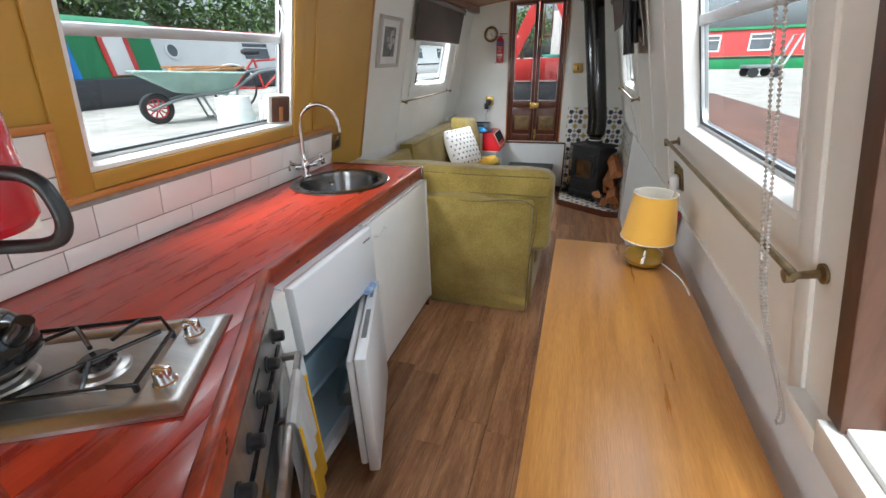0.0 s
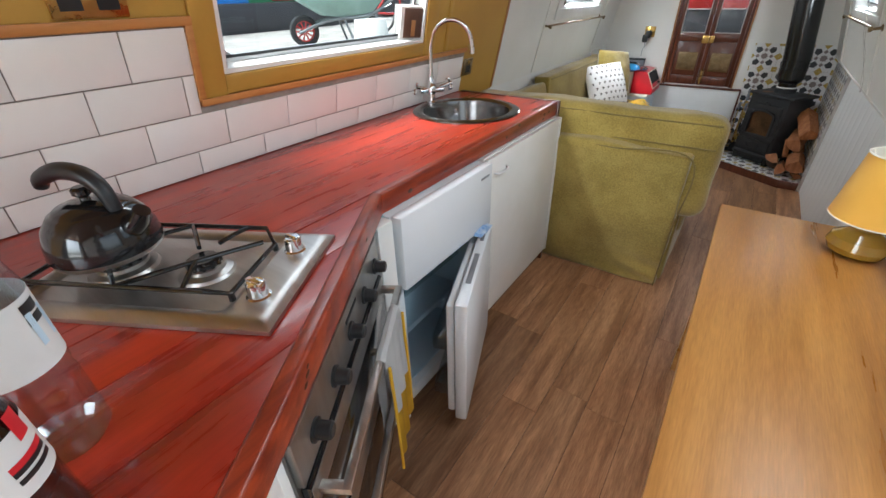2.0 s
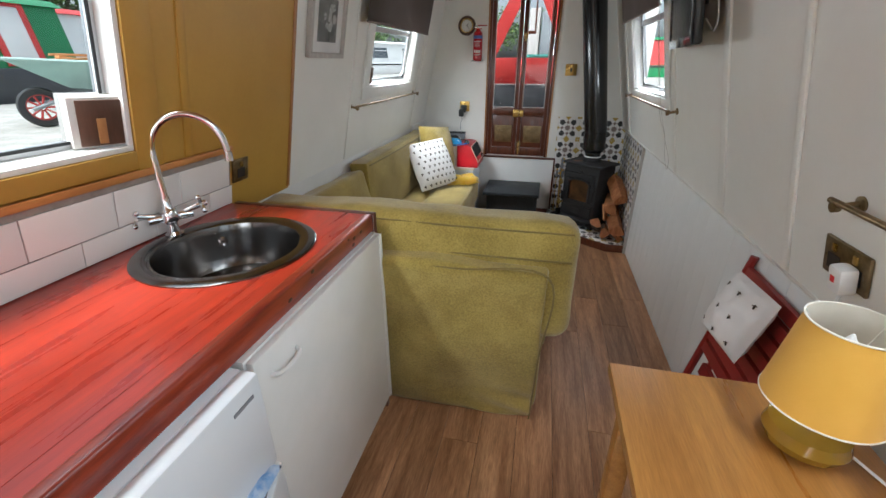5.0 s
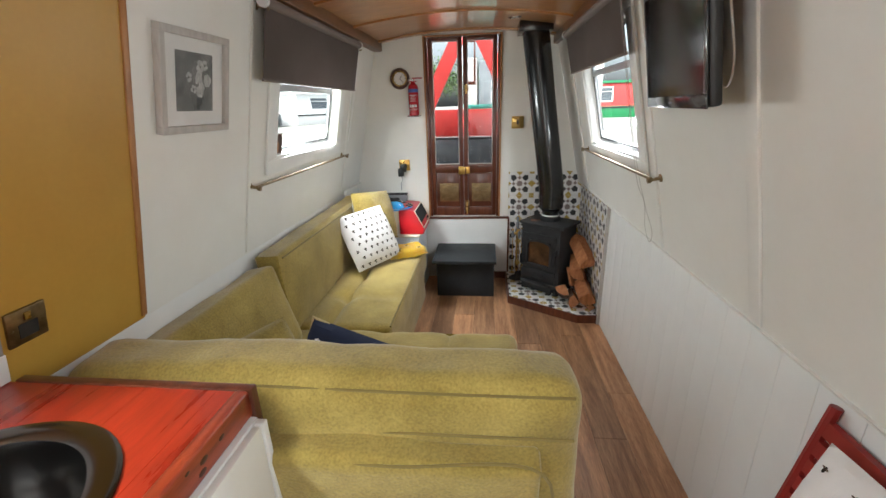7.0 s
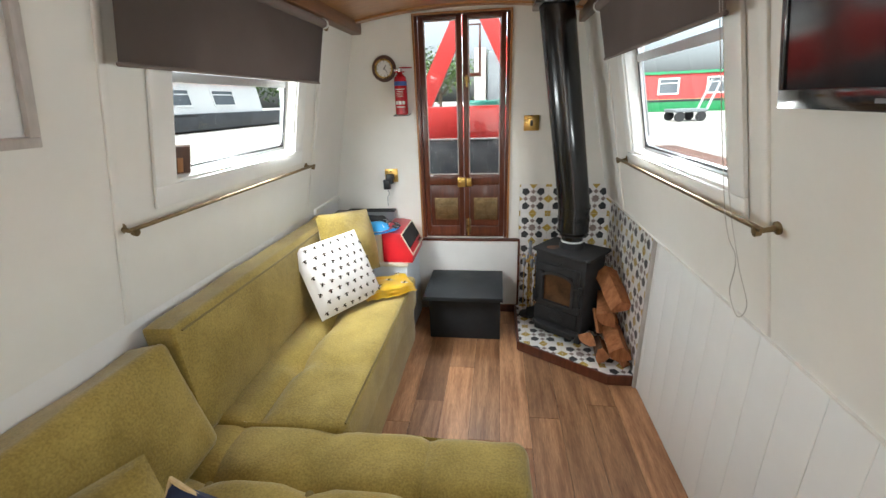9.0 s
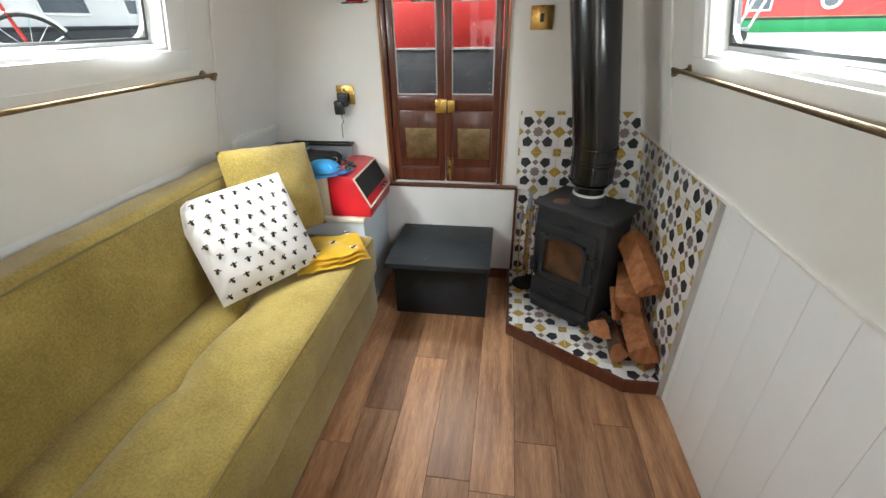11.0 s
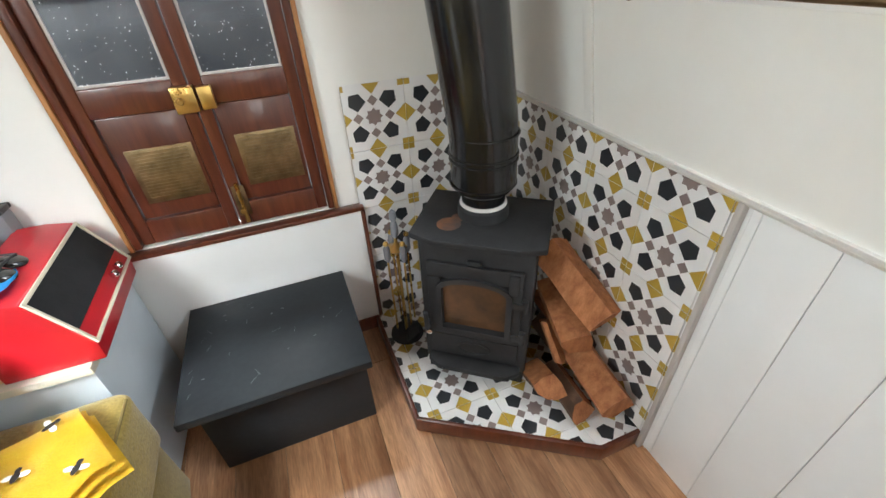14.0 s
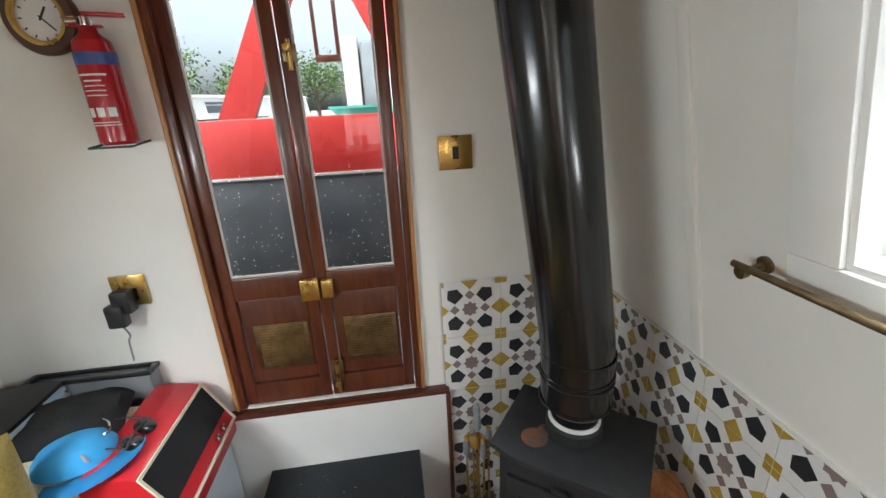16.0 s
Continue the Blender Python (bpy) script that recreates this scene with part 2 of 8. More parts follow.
WHITE = mat("white_paint", (0.80, 0.79, 0.75), (0.75, 0.735, 0.69), 2.0, 0.45, bump=0.05, bscale=60, fine=0.04)
GLOSSW = mat("white_gloss", (0.82, 0.82, 0.80), (0.76, 0.76, 0.73), 4.0, 0.3, bump=0.03, bscale=40)
HULLW = mat("white_hull_boards", (0.80, 0.80, 0.79), (0.75, 0.75, 0.74), 3.0, 0.4, bump=0.05, bscale=50, fine=0.03)
MUSTARD = mat("mustard_paint", (0.47, 0.27, 0.045), (0.43, 0.24, 0.037), 3.0, 0.45, bump=0.05, bscale=70, fine=0.05)
MUSTWOOD = mat("mustard_trim", (0.50, 0.22, 0.06), (0.42, 0.17, 0.04), 5.0, 0.45, bump=0.06, bscale=60, stretch=(8, 1, 8))
PINE = mat("varnished_ceiling", (0.42, 0.20, 0.065), (0.31, 0.135, 0.04), 5.0, 0.28, bump=0.05, bscale=70, stretch=(1.2, 9, 9), coat=0.3)
BEAM = mat("dark_timber", (0.20, 0.085, 0.03), (0.12, 0.05, 0.018), 5.0, 0.35, bump=0.08, bscale=60, stretch=(9, 1, 9))
MAHOG = mat("mahogany", (0.115, 0.030, 0.013), (0.065, 0.015, 0.007), 5.0, 0.3, bump=0.06, bscale=60, stretch=(9, 9, 1), coat=0.3)
OAKTRIM = mat("oak_strip", (0.42, 0.20, 0.07), (0.30, 0.13, 0.04), 5.0, 0.4, bump=0.06, bscale=60, stretch=(9, 9, 1))
FLOORW = mat("floor_planks", (0.45, 0.245, 0.125), (0.23, 0.105, 0.048), 3.2, 0.32, bump=0.10, bscale=30, stretch=(9, 0.8, 9), rnd=0.30, detail=10, fine=0.55, rough2=0.42)
GAP = mat("floor_gap", (0.05, 0.028, 0.016), None, 5, 0.8)
REDWOOD = mat("red_stained_worktop", (0.37, 0.030, 0.010), (0.22, 0.014, 0.006), 3.0, 0.24, bump=0.05, bscale=26, stretch=(9, 0.9, 9), rnd=0.10, fine=0.22, rough2=0.36, coat=0.25)
REDEDGE = mat("red_stained_edge", (0.33, 0.05, 0.016), (0.13, 0.014, 0.007), 4.0, 0.30, bump=0.06, bscale=30, stretch=(9, 1, 9), coat=0.2)
KNOT = mat("wood_knot", (0.05, 0.012, 0.006), (0.02, 0.006, 0.004), 40, 0.4)
OAK = mat("oak_veneer", (0.47, 0.225, 0.055), (0.33, 0.14, 0.03), 2.4, 0.26, bump=0.16, bscale=34, stretch=(10, 0.7, 10), detail=9, fine=0.28, rough2=0.42)
SAGE = mat("olive_velvet", (0.37, 0.275, 0.070), (0.25, 0.18, 0.038), 5.0, 0.85, bump=0.35, bscale=150, fine=0.5, sheen=0.35, spec=0.2)
SAGEDK = mat("olive_piping", (0.20, 0.145, 0.035), None, 8.0, 0.85, bump=0.2, bscale=200, sheen=0.2)
TILEW = mat("white_glazed_tile", (0.80, 0.77, 0.73), (0.76, 0.72, 0.68), 3.0, 0.10, bump=0.02, bscale=14, rnd=0.03)
GROUT = mat("grey_grout", (0.33, 0.28, 0.24), (0.24, 0.20, 0.17), 30, 0.9, bump=0.2)
APPL = mat("white_enamel", (0.78, 0.81, 0.84), (0.75, 0.78, 0.81), 3.0, 0.22, bump=0.02, bscale=120)
FRIDGEIN = mat("pale_blue_plastic", (0.55, 0.70, 0.80), (0.48, 0.63, 0.74), 4.0, 0.3)
STEEL = mat("brushed_steel", (0.50, 0.485, 0.46), (0.42, 0.40, 0.38), 4.0, 0.30, metal=1.0, bump=0.03, bscale=90, stretch=(1, 14, 1), rough2=0.38)
CHROME = mat("chrome", (0.86, 0.86, 0.87), (0.80, 0.80, 0.81), 6.0, 0.07, metal=1.0)
BLACKEN = mat("black_enamel", (0.012, 0.011, 0.012), (0.007, 0.007, 0.007), 5.0, 0.12, coat=0.4)
BLACKPL = mat("black_plastic", (0.016, 0.016, 0.017), (0.010, 0.010, 0.011), 8.0, 0.38, bump=0.03, bscale=200)
CASTIRON = mat("cast_iron", (0.030, 0.030, 0.032), (0.017, 0.017, 0.018), 7.0, 0.62, bump=0.22, bscale=140, fine=0.15, spec=0.25)
RUST = mat("rusty_iron", (0.17, 0.07, 0.03), (0.06, 0.045, 0.04), 18.0, 0.8, bump=0.2, bscale=140)
FLUE = mat("flue_enamel", (0.006, 0.006, 0.0065), (0.004, 0.004, 0.004), 5.0, 0.20, bump=0.02, bscale=30, coat=0.15)
BOXPAINT = mat("black_box_paint", (0.020, 0.024, 0.028), (0.011, 0.013, 0.016), 6.0, 0.42, bump=0.10, bscale=60, fine=0.2, rough2=0.6, spec=0.3)
SCUFF = mat("grey_scuff", (0.17, 0.18, 0.19), None, 20, 0.7)
BRASS = mat("brass", (0.62, 0.42, 0.14), (0.50, 0.32, 0.09), 14.0, 0.22, metal=1.0, bump=0.03, bscale=100, rough2=0.36)
BRASSOLD = mat("aged_brass", (0.30, 0.22, 0.12), (0.18, 0.13, 0.07), 30.0, 0.38, metal=1.0, bump=0.06, bscale=200)
LOGW = mat("split_timber", (0.40, 0.165, 0.062), (0.25, 0.09, 0.03), 5.0, 0.75, bump=0.35, bscale=38, stretch=(9, 9, 1), rnd=0.16, fine=0.35)
BARK = mat("bark", (0.13, 0.07, 0.04), (0.06, 0.033, 0.02), 16.0, 0.9, bump=0.5, bscale=60, rnd=0.2)
BLIND = mat("taupe_blind_fabric", (0.19, 0.155, 0.14), (0.17, 0.135, 0.12), 4.0, 0.85, bump=0.15, bscale=400, fine=0.10)
RADIOR = mat("red_vinyl", (0.52, 0.012, 0.022), (0.44, 0.009, 0.018), 6.0, 0.35, bump=0.03, bscale=200)
CREAM = mat("cream_plastic", (0.74, 0.68, 0.54), (0.68, 0.62, 0.48), 6.0, 0.4)
CREAMW = mat("cream_board", (0.70, 0.66, 0.56), (0.64, 0.60, 0.50), 6.0, 0.5)
SHELFB = mat("pale_blue_white_paint", (0.66, 0.72, 0.78), (0.60, 0.66, 0.72), 4.0, 0.5, bump=0.05)
YELLOWT = mat("yellow_fleece", (0.83, 0.58, 0.02), (0.76, 0.49, 0.012), 20.0, 0.95, bump=0.4, bscale=260, sheen=0.4, fine=0.15)
PILLOWW = mat("white_cotton", (0.80, 0.78, 0.77), (0.74, 0.72, 0.71), 9.0, 0.9, bump=0.18, bscale=340)
NAVY = mat("navy_cotton", (0.012, 0.020, 0.055), (0.008, 0.014, 0.042), 9.0, 0.9, bump=0.15, bscale=300)
TANCORD = mat("tan_cord", (0.55, 0.42, 0.22), None, 60, 0.9, bump=0.3)
BEEDK = mat("bee_black", (0.02, 0.016, 0.012), None, 60, 0.9)
BEEWING = mat("bee_wing", (0.72, 0.72, 0.70), None, 60, 0.9)
BEEBRN = mat("bee_brown", (0.14, 0.10, 0.07), None, 60, 0.9)
SHADE = mat("yellow_lampshade", (0.80, 0.46, 0.075), (0.76, 0.42, 0.06), 7.0, 0.9, bump=0.12, bscale=420, sheen=0.2)
SHADEIN = mat("lampshade_lining", (0.82, 0.78, 0.68), None, 7.0, 0.8)
OLIVEGL = mat("olive_ceramic", (0.34, 0.20, 0.022), (0.28, 0.155, 0.015), 5.0, 0.10, coat=0.4)
WHITEPL = mat("white_plastic", (0.80, 0.80, 0.79), (0.76, 0.76, 0.75), 9.0, 0.35)
REDCHAIR = mat("red_painted_wood", (0.30, 0.022, 0.018), (0.24, 0.016, 0.013), 6.0, 0.4, bump=0.08, bscale=60)
BLUECAP = mat("blue_cap_fabric", (0.06, 0.36, 0.72), (0.05, 0.30, 0.62), 12.0, 0.8, bump=0.15, bscale=300)
BLACKCL = mat("black_cloth", (0.018, 0.018, 0.020), (0.010, 0.010, 0.011), 10.0, 0.9, bump=0.3, bscale=120)
GREYPL = mat("grey_plastic", (0.22, 0.23, 0.25), (0.18, 0.19, 0.21), 8.0, 0.4)
SCREEN = mat("tv_screen", (0.006, 0.006, 0.007), None, 8.0, 0.12)
DARKGL = mat("smoked_glass", (0.11, 0.055, 0.026), (0.030, 0.018, 0.011), 9.0, 0.10)
FRAMEG = mat("pale_grey_wood_frame", (0.50, 0.47, 0.44), (0.42, 0.39, 0.36), 9.0, 0.5, stretch=(6, 6, 1), bump=0.08)
MOUNT = mat("white_mount", (0.80, 0.79, 0.77), None, 5.0, 0.8)
PHOTO = mat("grey_photo", (0.20, 0.20, 0.19), (0.09, 0.09, 0.085), 14.0, 0.5)
PETAL = mat("photo_petal", (0.55, 0.55, 0.53), (0.36, 0.36, 0.35), 60.0, 0.6)
PHOTOLEAF = mat("photo_leaf", (0.13, 0.13, 0.125), (0.06, 0.06, 0.06), 60.0, 0.6)
BROWNPL = mat("dark_brown_wood", (0.10, 0.045, 0.025), (0.07, 0.03, 0.016), 9.0, 0.5, stretch=(6, 6, 1))
EXTRED = mat("extinguisher_red", (0.40, 0.010, 0.018), (0.36, 0.008, 0.015), 5.0, 0.25, coat=0.3)
LABELW = mat("label_white", (0.75, 0.74, 0.72), None, 5.0, 0.5)
LABELB = mat("label_blue", (0.04, 0.07, 0.26), None, 5.0, 0.4)
LABELR = mat("label_red", (0.62, 0.02, 0.03), None, 5.0, 0.4)
PETCLEAR = glass("clear_bottle_plastic", (0.84, 0.88, 0.90), 0.05, 0.16)
COLA = mat("dark_drink", (0.02, 0.008, 0.005), None, 5.0, 0.05)
# grey tint of both panes dims the view outside to suit the interior exposure
WINGLASS = glass("window_glass", (0.22, 0.225, 0.225), 0.0, 0.015)
DOORGLASS = glass("door_glass", (0.19, 0.19, 0.19), 0.0, 0.02)
ALU = mat("aluminium", (0.56, 0.57, 0.58), (0.50, 0.51, 0.52), 5.0, 0.4, metal=0.6, bump=0.03)
RUBBER = mat("rubber", (0.02, 0.02, 0.021), None, 8.0, 0.7)
TEATOWEL = mat("white_towel", (0.80, 0.79, 0.78), (0.74, 0.73, 0.73), 12.0, 0.95, bump=0.3, bscale=300)
TEAYEL = mat("yellow_hem", (0.72, 0.42, 0.02), None, 12.0, 0.95, bump=0.3, bscale=300)
TEAL = mat("teal_plastic", (0.02, 0.42, 0.42), None, 6.0, 0.4)
BLUEBAG = mat("blue_ice_pack", (0.16, 0.34, 0.66), (0.60, 0.68, 0.78), 30.0, 0.3)
PT_W = mat("tile_white", (0.78, 0.77, 0.76), (0.73, 0.72, 0.71), 8.0, 0.28, rnd=0.02, bump=0.03)
PT_B = mat("tile_charcoal", (0.028, 0.030, 0.034), (0.018, 0.020, 0.023), 12.0, 0.30)
PT_Y = mat("tile_mustard", (0.46, 0.32, 0.055), (0.40, 0.27, 0.04), 12.0, 0.30)
PT_G = mat("tile_taupe", (0.25, 0.195, 0.18), (0.21, 0.165, 0.15), 12.0, 0.30)
PICGLASS = glass("picture_glass", (0.97, 0.97, 0.97), 0.0, 0.04)
SINKST = mat("sink_steel", (0.20, 0.19, 0.18), (0.16, 0.15, 0.145), 4.0, 0.18, metal=1.0, bump=0.03, bscale=90)

# ---- the boat's shell ----
Y0, Y1 = -1.3, 5.38
EAVE = 1.90

# windows: side, first and last y of the clear opening, sill, head
WINDOWS = [("l", 1.275, 2.225, 1.175, 1.86), ("l", 3.82, 4.66, 1.25, 1.80), ("r", 1.255, 2.165, 1.185, 1.86), ("r", 3.79, 4.662, 1.215, 1.80), ("r", 0.10, 1.07, 0.93, 1.70)]


def cabin_side(name, side, parts):
    holes = [w for w in WINDOWS if w[0] == side]
    for nm, ya, yb, material, label in parts:
        bm = B()
        cuts = sorted({ya, yb, *[c for w in holes for c in (w[1], w[2]) if ya < c < yb]})
        for a, b in zip(cuts, cuts[1:]):
            hole = [w for w in holes if w[1] <= a + 1e-6 and w[2] >= b - 1e-6]
            if hole:
                side_box(bm, side, a, b, GUN, hole[0][3], -0.075, 0)
                side_box(bm, side, a, b, hole[0][4], EAVE + 0.05, -0.075, 0)
            else:
                side_box(bm, side, a, b, GUN, EAVE + 0.05, -0.075, 0)
        solid(nm, bm, material, label, "wall")


cabin_side("wall_left", "l", [("wall_left_galley", Y0, 3.0, MUSTARD, "mustard yellow painted galley cabin side"),
                              ("wall_left_saloon", 3.0, Y1 + 0.06, WHITE, "white painted cabin side above the sofa")])
cabin_side("wall_right", "r", [("wall_right", Y0, Y1 + 0.06, WHITE, "off-white painted cabin side with cover strips")])

for nm, x0, x1, label in (("hull_side_left", -1.40, -1.32, "white painted hull lining behind the sofa"),):
    bm = B()
    box(bm, x0, x1, Y0, Y1 + 0.06, -0.05, GUN)
    solid(nm, bm, HULLW, label, "wall")
bm = B()
box(bm, 0.572, 0.65, Y0, Y1 + 0.06, -0.05, GUN)
hull_right = solid("hull_side_right", bm, HULLW, "white tongue-and-groove boarded hull lining", "wall")

# tongue-and-groove boards on the right hull side, leaning joints
board = B()
box(board, 0.561, 0.570, 0.0, 0.1300, 0.0, GUN - 0.012, 0.002)
board_me = part("board", board, HULLW, mesh_only=True)
y = 2.42
while y < 4.52:
    ob = new("board", board_me)
    ob.location = (0, y, 0)
    ob.parent = hull_right
    y += 0.1308
bm = B()
box(bm, 0.560, 0.572, Y0, 2.41, 0.0, GUN - 0.012)
box(bm, 0.560, 0.572, 4.53, Y1, 0.0, GUN - 0.012)
part("lining_panel", bm, HULLW, hull_right)

# cover strips, ledges and rails of the lining
bm = B()
side_box(bm, "r", 1.19, Y1, GUN - 0.018, GUN + 0.016, -0.01, 0.012, 0.004)
solid("trim_right_ledge", bm, WHITE, "white rounded ledge strip along the cabin side", "trim")
bm = B()
side_box(bm, "l", 4.98, Y1, GUN - 0.02, GUN + 0.02, -0.01, 0.02, 0.004)
solid("trim_left_ledge", bm, WHITE, "white ledge strip above the corner shelf", "trim")
for i, (s, yc, w, za, zb) in enumerate((("l", 3.60, 0.022, 0.86, 1.86), ("l", 4.90, 0.02, 0.87, 1.86), ("r", 3.645, 0.03, 0.87, 1.88), ("r", 3.0, 0.05, 0.87, 1.88), ("r", 4.96, 0.03, 0.87, 1.86), ("r", 1.205, 0.05, 0.86, 1.88), ("r", 2.52, 0.028, 0.87, 1.88))):
    bm = B()
    side_box(bm, s, yc - w / 2, yc + w / 2, za, zb, -0.002, 0.008, 0.003)
    solid("trim_cover_strip", bm, WHITE, "white half-round cover strip on the cabin side", "trim")
bm = B()
side_box(bm, "l", 2.985, 3.004, 0.86, 1.88, -0.002, 0.006, 0.002)
solid("trim_wall_edge", bm, OAKTRIM, "narrow mustard-stained edge strip between two wall colours", "trim")
bm = B()
side_box(bm, "l", 2.40, 2.43, 1.10, 1.88, -0.002, 0.006, 0.002)
solid("trim_galley_strip", bm, MUSTARD, "mustard painted cover strip on galley wall", "trim")
# hatch reveal on the right beside the table
bm = B()
side_box(bm, "r", 1.075, 1.185, 0.855, 0.90, -0.05, 0.03, 0.006)
side_box(bm, "r", -0.2, 1.075, 0.86, 0.93, -0.07, 0.03, 0.006)
solid("trim_hatch_sill", bm, GLOSSW, "chipped white painted side hatch sill", "trim")
bm = B()
side_box(bm, "r", 1.045, 1.085, 0.93, 1.75, -0.07, 0.012, 0.004)
solid("trim_hatch_post", bm, BROWNPL, "dark brown wooden side hatch post", "trim")

# floor
bm = B()
box(bm, -1.40, 0.65, Y0 - 0.1, Y1 + 0.06, -0.06, -0.004)
floor = solid("floor", bm, GAP, "brown wood plank floor running along the boat", "floor")

# ceiling: varnished panels between cross battens, arched
def arch(x):
    return 2.0 - 0.06 * ((x + 0.38) / 0.66) ** 2


bm = B()
xs = [-1.14 + i * (1.52 / 16) for i in range(17)]
for a, b in zip(xs, xs[1:]):
    hexa(bm, [(a, Y0, arch(a)), (b, Y0, arch(b)), (b, Y1 + 0.06, arch(b)), (a, Y1 + 0.06, arch(a)),
              (a, Y0, arch(a) + 0.06), (b, Y0, arch(b) + 0.06), (b, Y1 + 0.06, arch(b) + 0.06), (a, Y1 + 0.06, arch(a) + 0.06)])
yb = 5.28
while yb > Y0:
    for a, b in zip(xs, xs[1:]):
        hexa(bm, [(a, yb - 0.02, arch(a) - 0.012), (b, yb - 0.02, arch(b) - 0.012), (b, yb + 0.02, arch(b) - 0.012), (a, yb + 0.02, arch(a) - 0.012),
                  (a, yb - 0.02, arch(a) + 0.002), (b, yb - 0.02, arch(b) + 0.002), (b, yb + 0.02, arch(b) + 0.002), (a, yb + 0.02, arch(a) + 0.002)])
    yb -= 0.61
solid("ceiling", bm, PINE, "varnished arched wooden ceiling with cross battens", "ceiling")
for nm, a, b, x0, x1 in (("beam_left", -1.13, -1.03, 0, 0), ("beam_right", 0.27, 0.37, 0, 0)):
    bm = B()
    box(bm, a, b, Y0, Y1, 1.845 + 0.035, 1.955, 0.008)
    solid(nm, bm, BEAM, "dark varnished timber rail under the ceiling edge", "beam")

# end wall with the door opening, and the wall behind
DX0, DX1, DZ0, DZ1 = -0.70, -0.118, 0.565, 1.965
bm = B()
box(bm, -1.40, DX0, Y1, Y1 + 0.06, -0.05, 2.055)
box(bm, DX1, 0.65, Y1, Y1 + 0.06, -0.05, 2.055)
box(bm, DX0, DX1, Y1, Y1 + 0.06, -0.05, DZ0)
box(bm, DX0, DX1, Y1, Y1 + 0.06, DZ1, 2.055)
solid("wall_end", bm, WHITE, "white painted end bulkhead round the doors", "wall")
# assumed wall, never in view; its opening takes the added fill lamp
bm = B()
box(bm, -1.40, -0.86, Y0 - 0.06, Y0, -0.05, 2.055)
box(bm, 0.06, 0.65, Y0 - 0.06, Y0, -0.05, 2.055)
box(bm, -0.86, 0.06, Y0 - 0.06, Y0, -0.05, 0.6)
box(bm, -0.86, 0.06, Y0 - 0.06, Y0, 1.97, 2.055)
solid("wall_back", bm, WHITE, "unseen plain white bulkhead closing the galley end", "wall")


def window(n, side, ya, yb, za, zb, transom, liner, architrave, label):
    m = SM(side, (ya + yb) / 2, za, 0)
    w = (yb - ya) / 2
    k = 1.024
    h = (zb - za) * k
    t = thing("window_%d" % n, label, "window", m.translation, kind="structure")
    bm = B()
    # liner in the opening
    frame4(bm, -w - 0.001, w + 0.001, -0.001, h, (-w + 0.014, w - 0.014, 0.014, h - 0.014), -0.07, 0.004, m, 0.002)
    part("liner", bm, liner, t)
    if architrave:
        bm = B()
        a = architrave
        frame4(bm, -w - a, w + a, -a * 0.75, h + 0.03, (-w + 0.004, w - 0.004, 0.004, h), 0.001, 0.014, m, 0.004)
        part("architrave", bm, liner, t)
    # aluminium frame with rounded lower corners, set outside
    bm = B()
    fw = 0.030
    frame4(bm, -w, w, 0.0, h, (-w + fw, w - fw, fw, h - fw), -0.066, -0.045, m, 0.003)
    if transom:
        tz = (transom - za) * k
        box(bm, -w + fw - 0.002, w - fw + 0.002, tz - 0.016, tz + 0.016, -0.064, -0.040, 0.003, m)
    for sx in (-1, 1):
        pts = [(0, 0)] + [(0.055 - 0.055 * math.sin(a), 0.055 - 0.055 * math.cos(a)) for a in [i * math.pi / 12 for i in range(7)]]
        prism(bm, [((sx * (w - fw + 0.001)) - sx * px, fw - 0.001 + py) for px, py in pts], -0.062, -0.047, 0, m)
    part("window_frame", bm, ALU, t, "grey aluminium frame")
    bm = B()
    g = fw - 0.004
    gasket = 0.008
    frame4(bm, -w + g, w - g, g, h - g, (-w + g + gasket, w - g - gasket, g + gasket, h - g - gasket), -0.0445, -0.0415, m)
    part("gasket", bm, RUBBER, t, "black rubber gasket")
    zs = [(fw - 0.003, tz if transom else h - fw)] + ([(tz, h - fw + 0.003)] if transom else [])
    for a, b in zs:
        bm = B()
        v = [bm.verts.new(m @ Vector(p)) for p in ((-w + fw - 0.003, a, -0.055), (w - fw + 0.003, a, -0.055), (w - fw + 0.003, b, -0.055), (-w + fw - 0.003, b, -0.055))]
        bm.faces.new(v)
        part("pane", bm, WINGLASS, t).visible_shadow = False
    return t


window(1, *WINDOWS[0], 1.535, GLOSSW, 0, "galley window with white reveal and grey aluminium frame")
window(2, *WINDOWS[1], 1.565, GLOSSW, 0.085, "saloon window with white frame above the sofa")
window(3, *WINDOWS[2], 1.525, GLOSSW, 0, "wide window with deep white sill above the table")
window(4, *WINDOWS[3], 1.61, GLOSSW, 0.075, "saloon window with white frame beside the flue")
window(5, *WINDOWS[4], 0, GLOSSW, 0, "side hatch window with white reveal")

# mustard window surround and tile capping in the galley
bm = B()
side_box(bm, "l", 1.205, 1.273, 1.11, 1.86, 0, 0.012, 0.003)
side_box(bm, "l", 2.227, 2.31, 1.11, 1.86, 0, 0.012, 0.003)
side_box(bm, "l", 1.273, 2.227, 1.122, 1.172, 0, 0.012, 0.003)
solid("trim_window_surround", bm, MUSTARD, "mustard painted flat surround of the galley window", "trim")
bm = B()
side_box(bm, "l", 1.19, 2.60, 1.099, 1.119, 0, 0.020, 0.003)
side_box(bm, "l", 1.185, 1.205, 1.119, 1.32, 0, 0.018, 0.003)
side_box(bm, "l", -0.2, 1.205, 1.302, 1.324, 0, 0.020, 0.003)
solid("trim_tile_capping", bm, MUSTWOOD, "orange-brown stained capping strip above tiles", "trim")

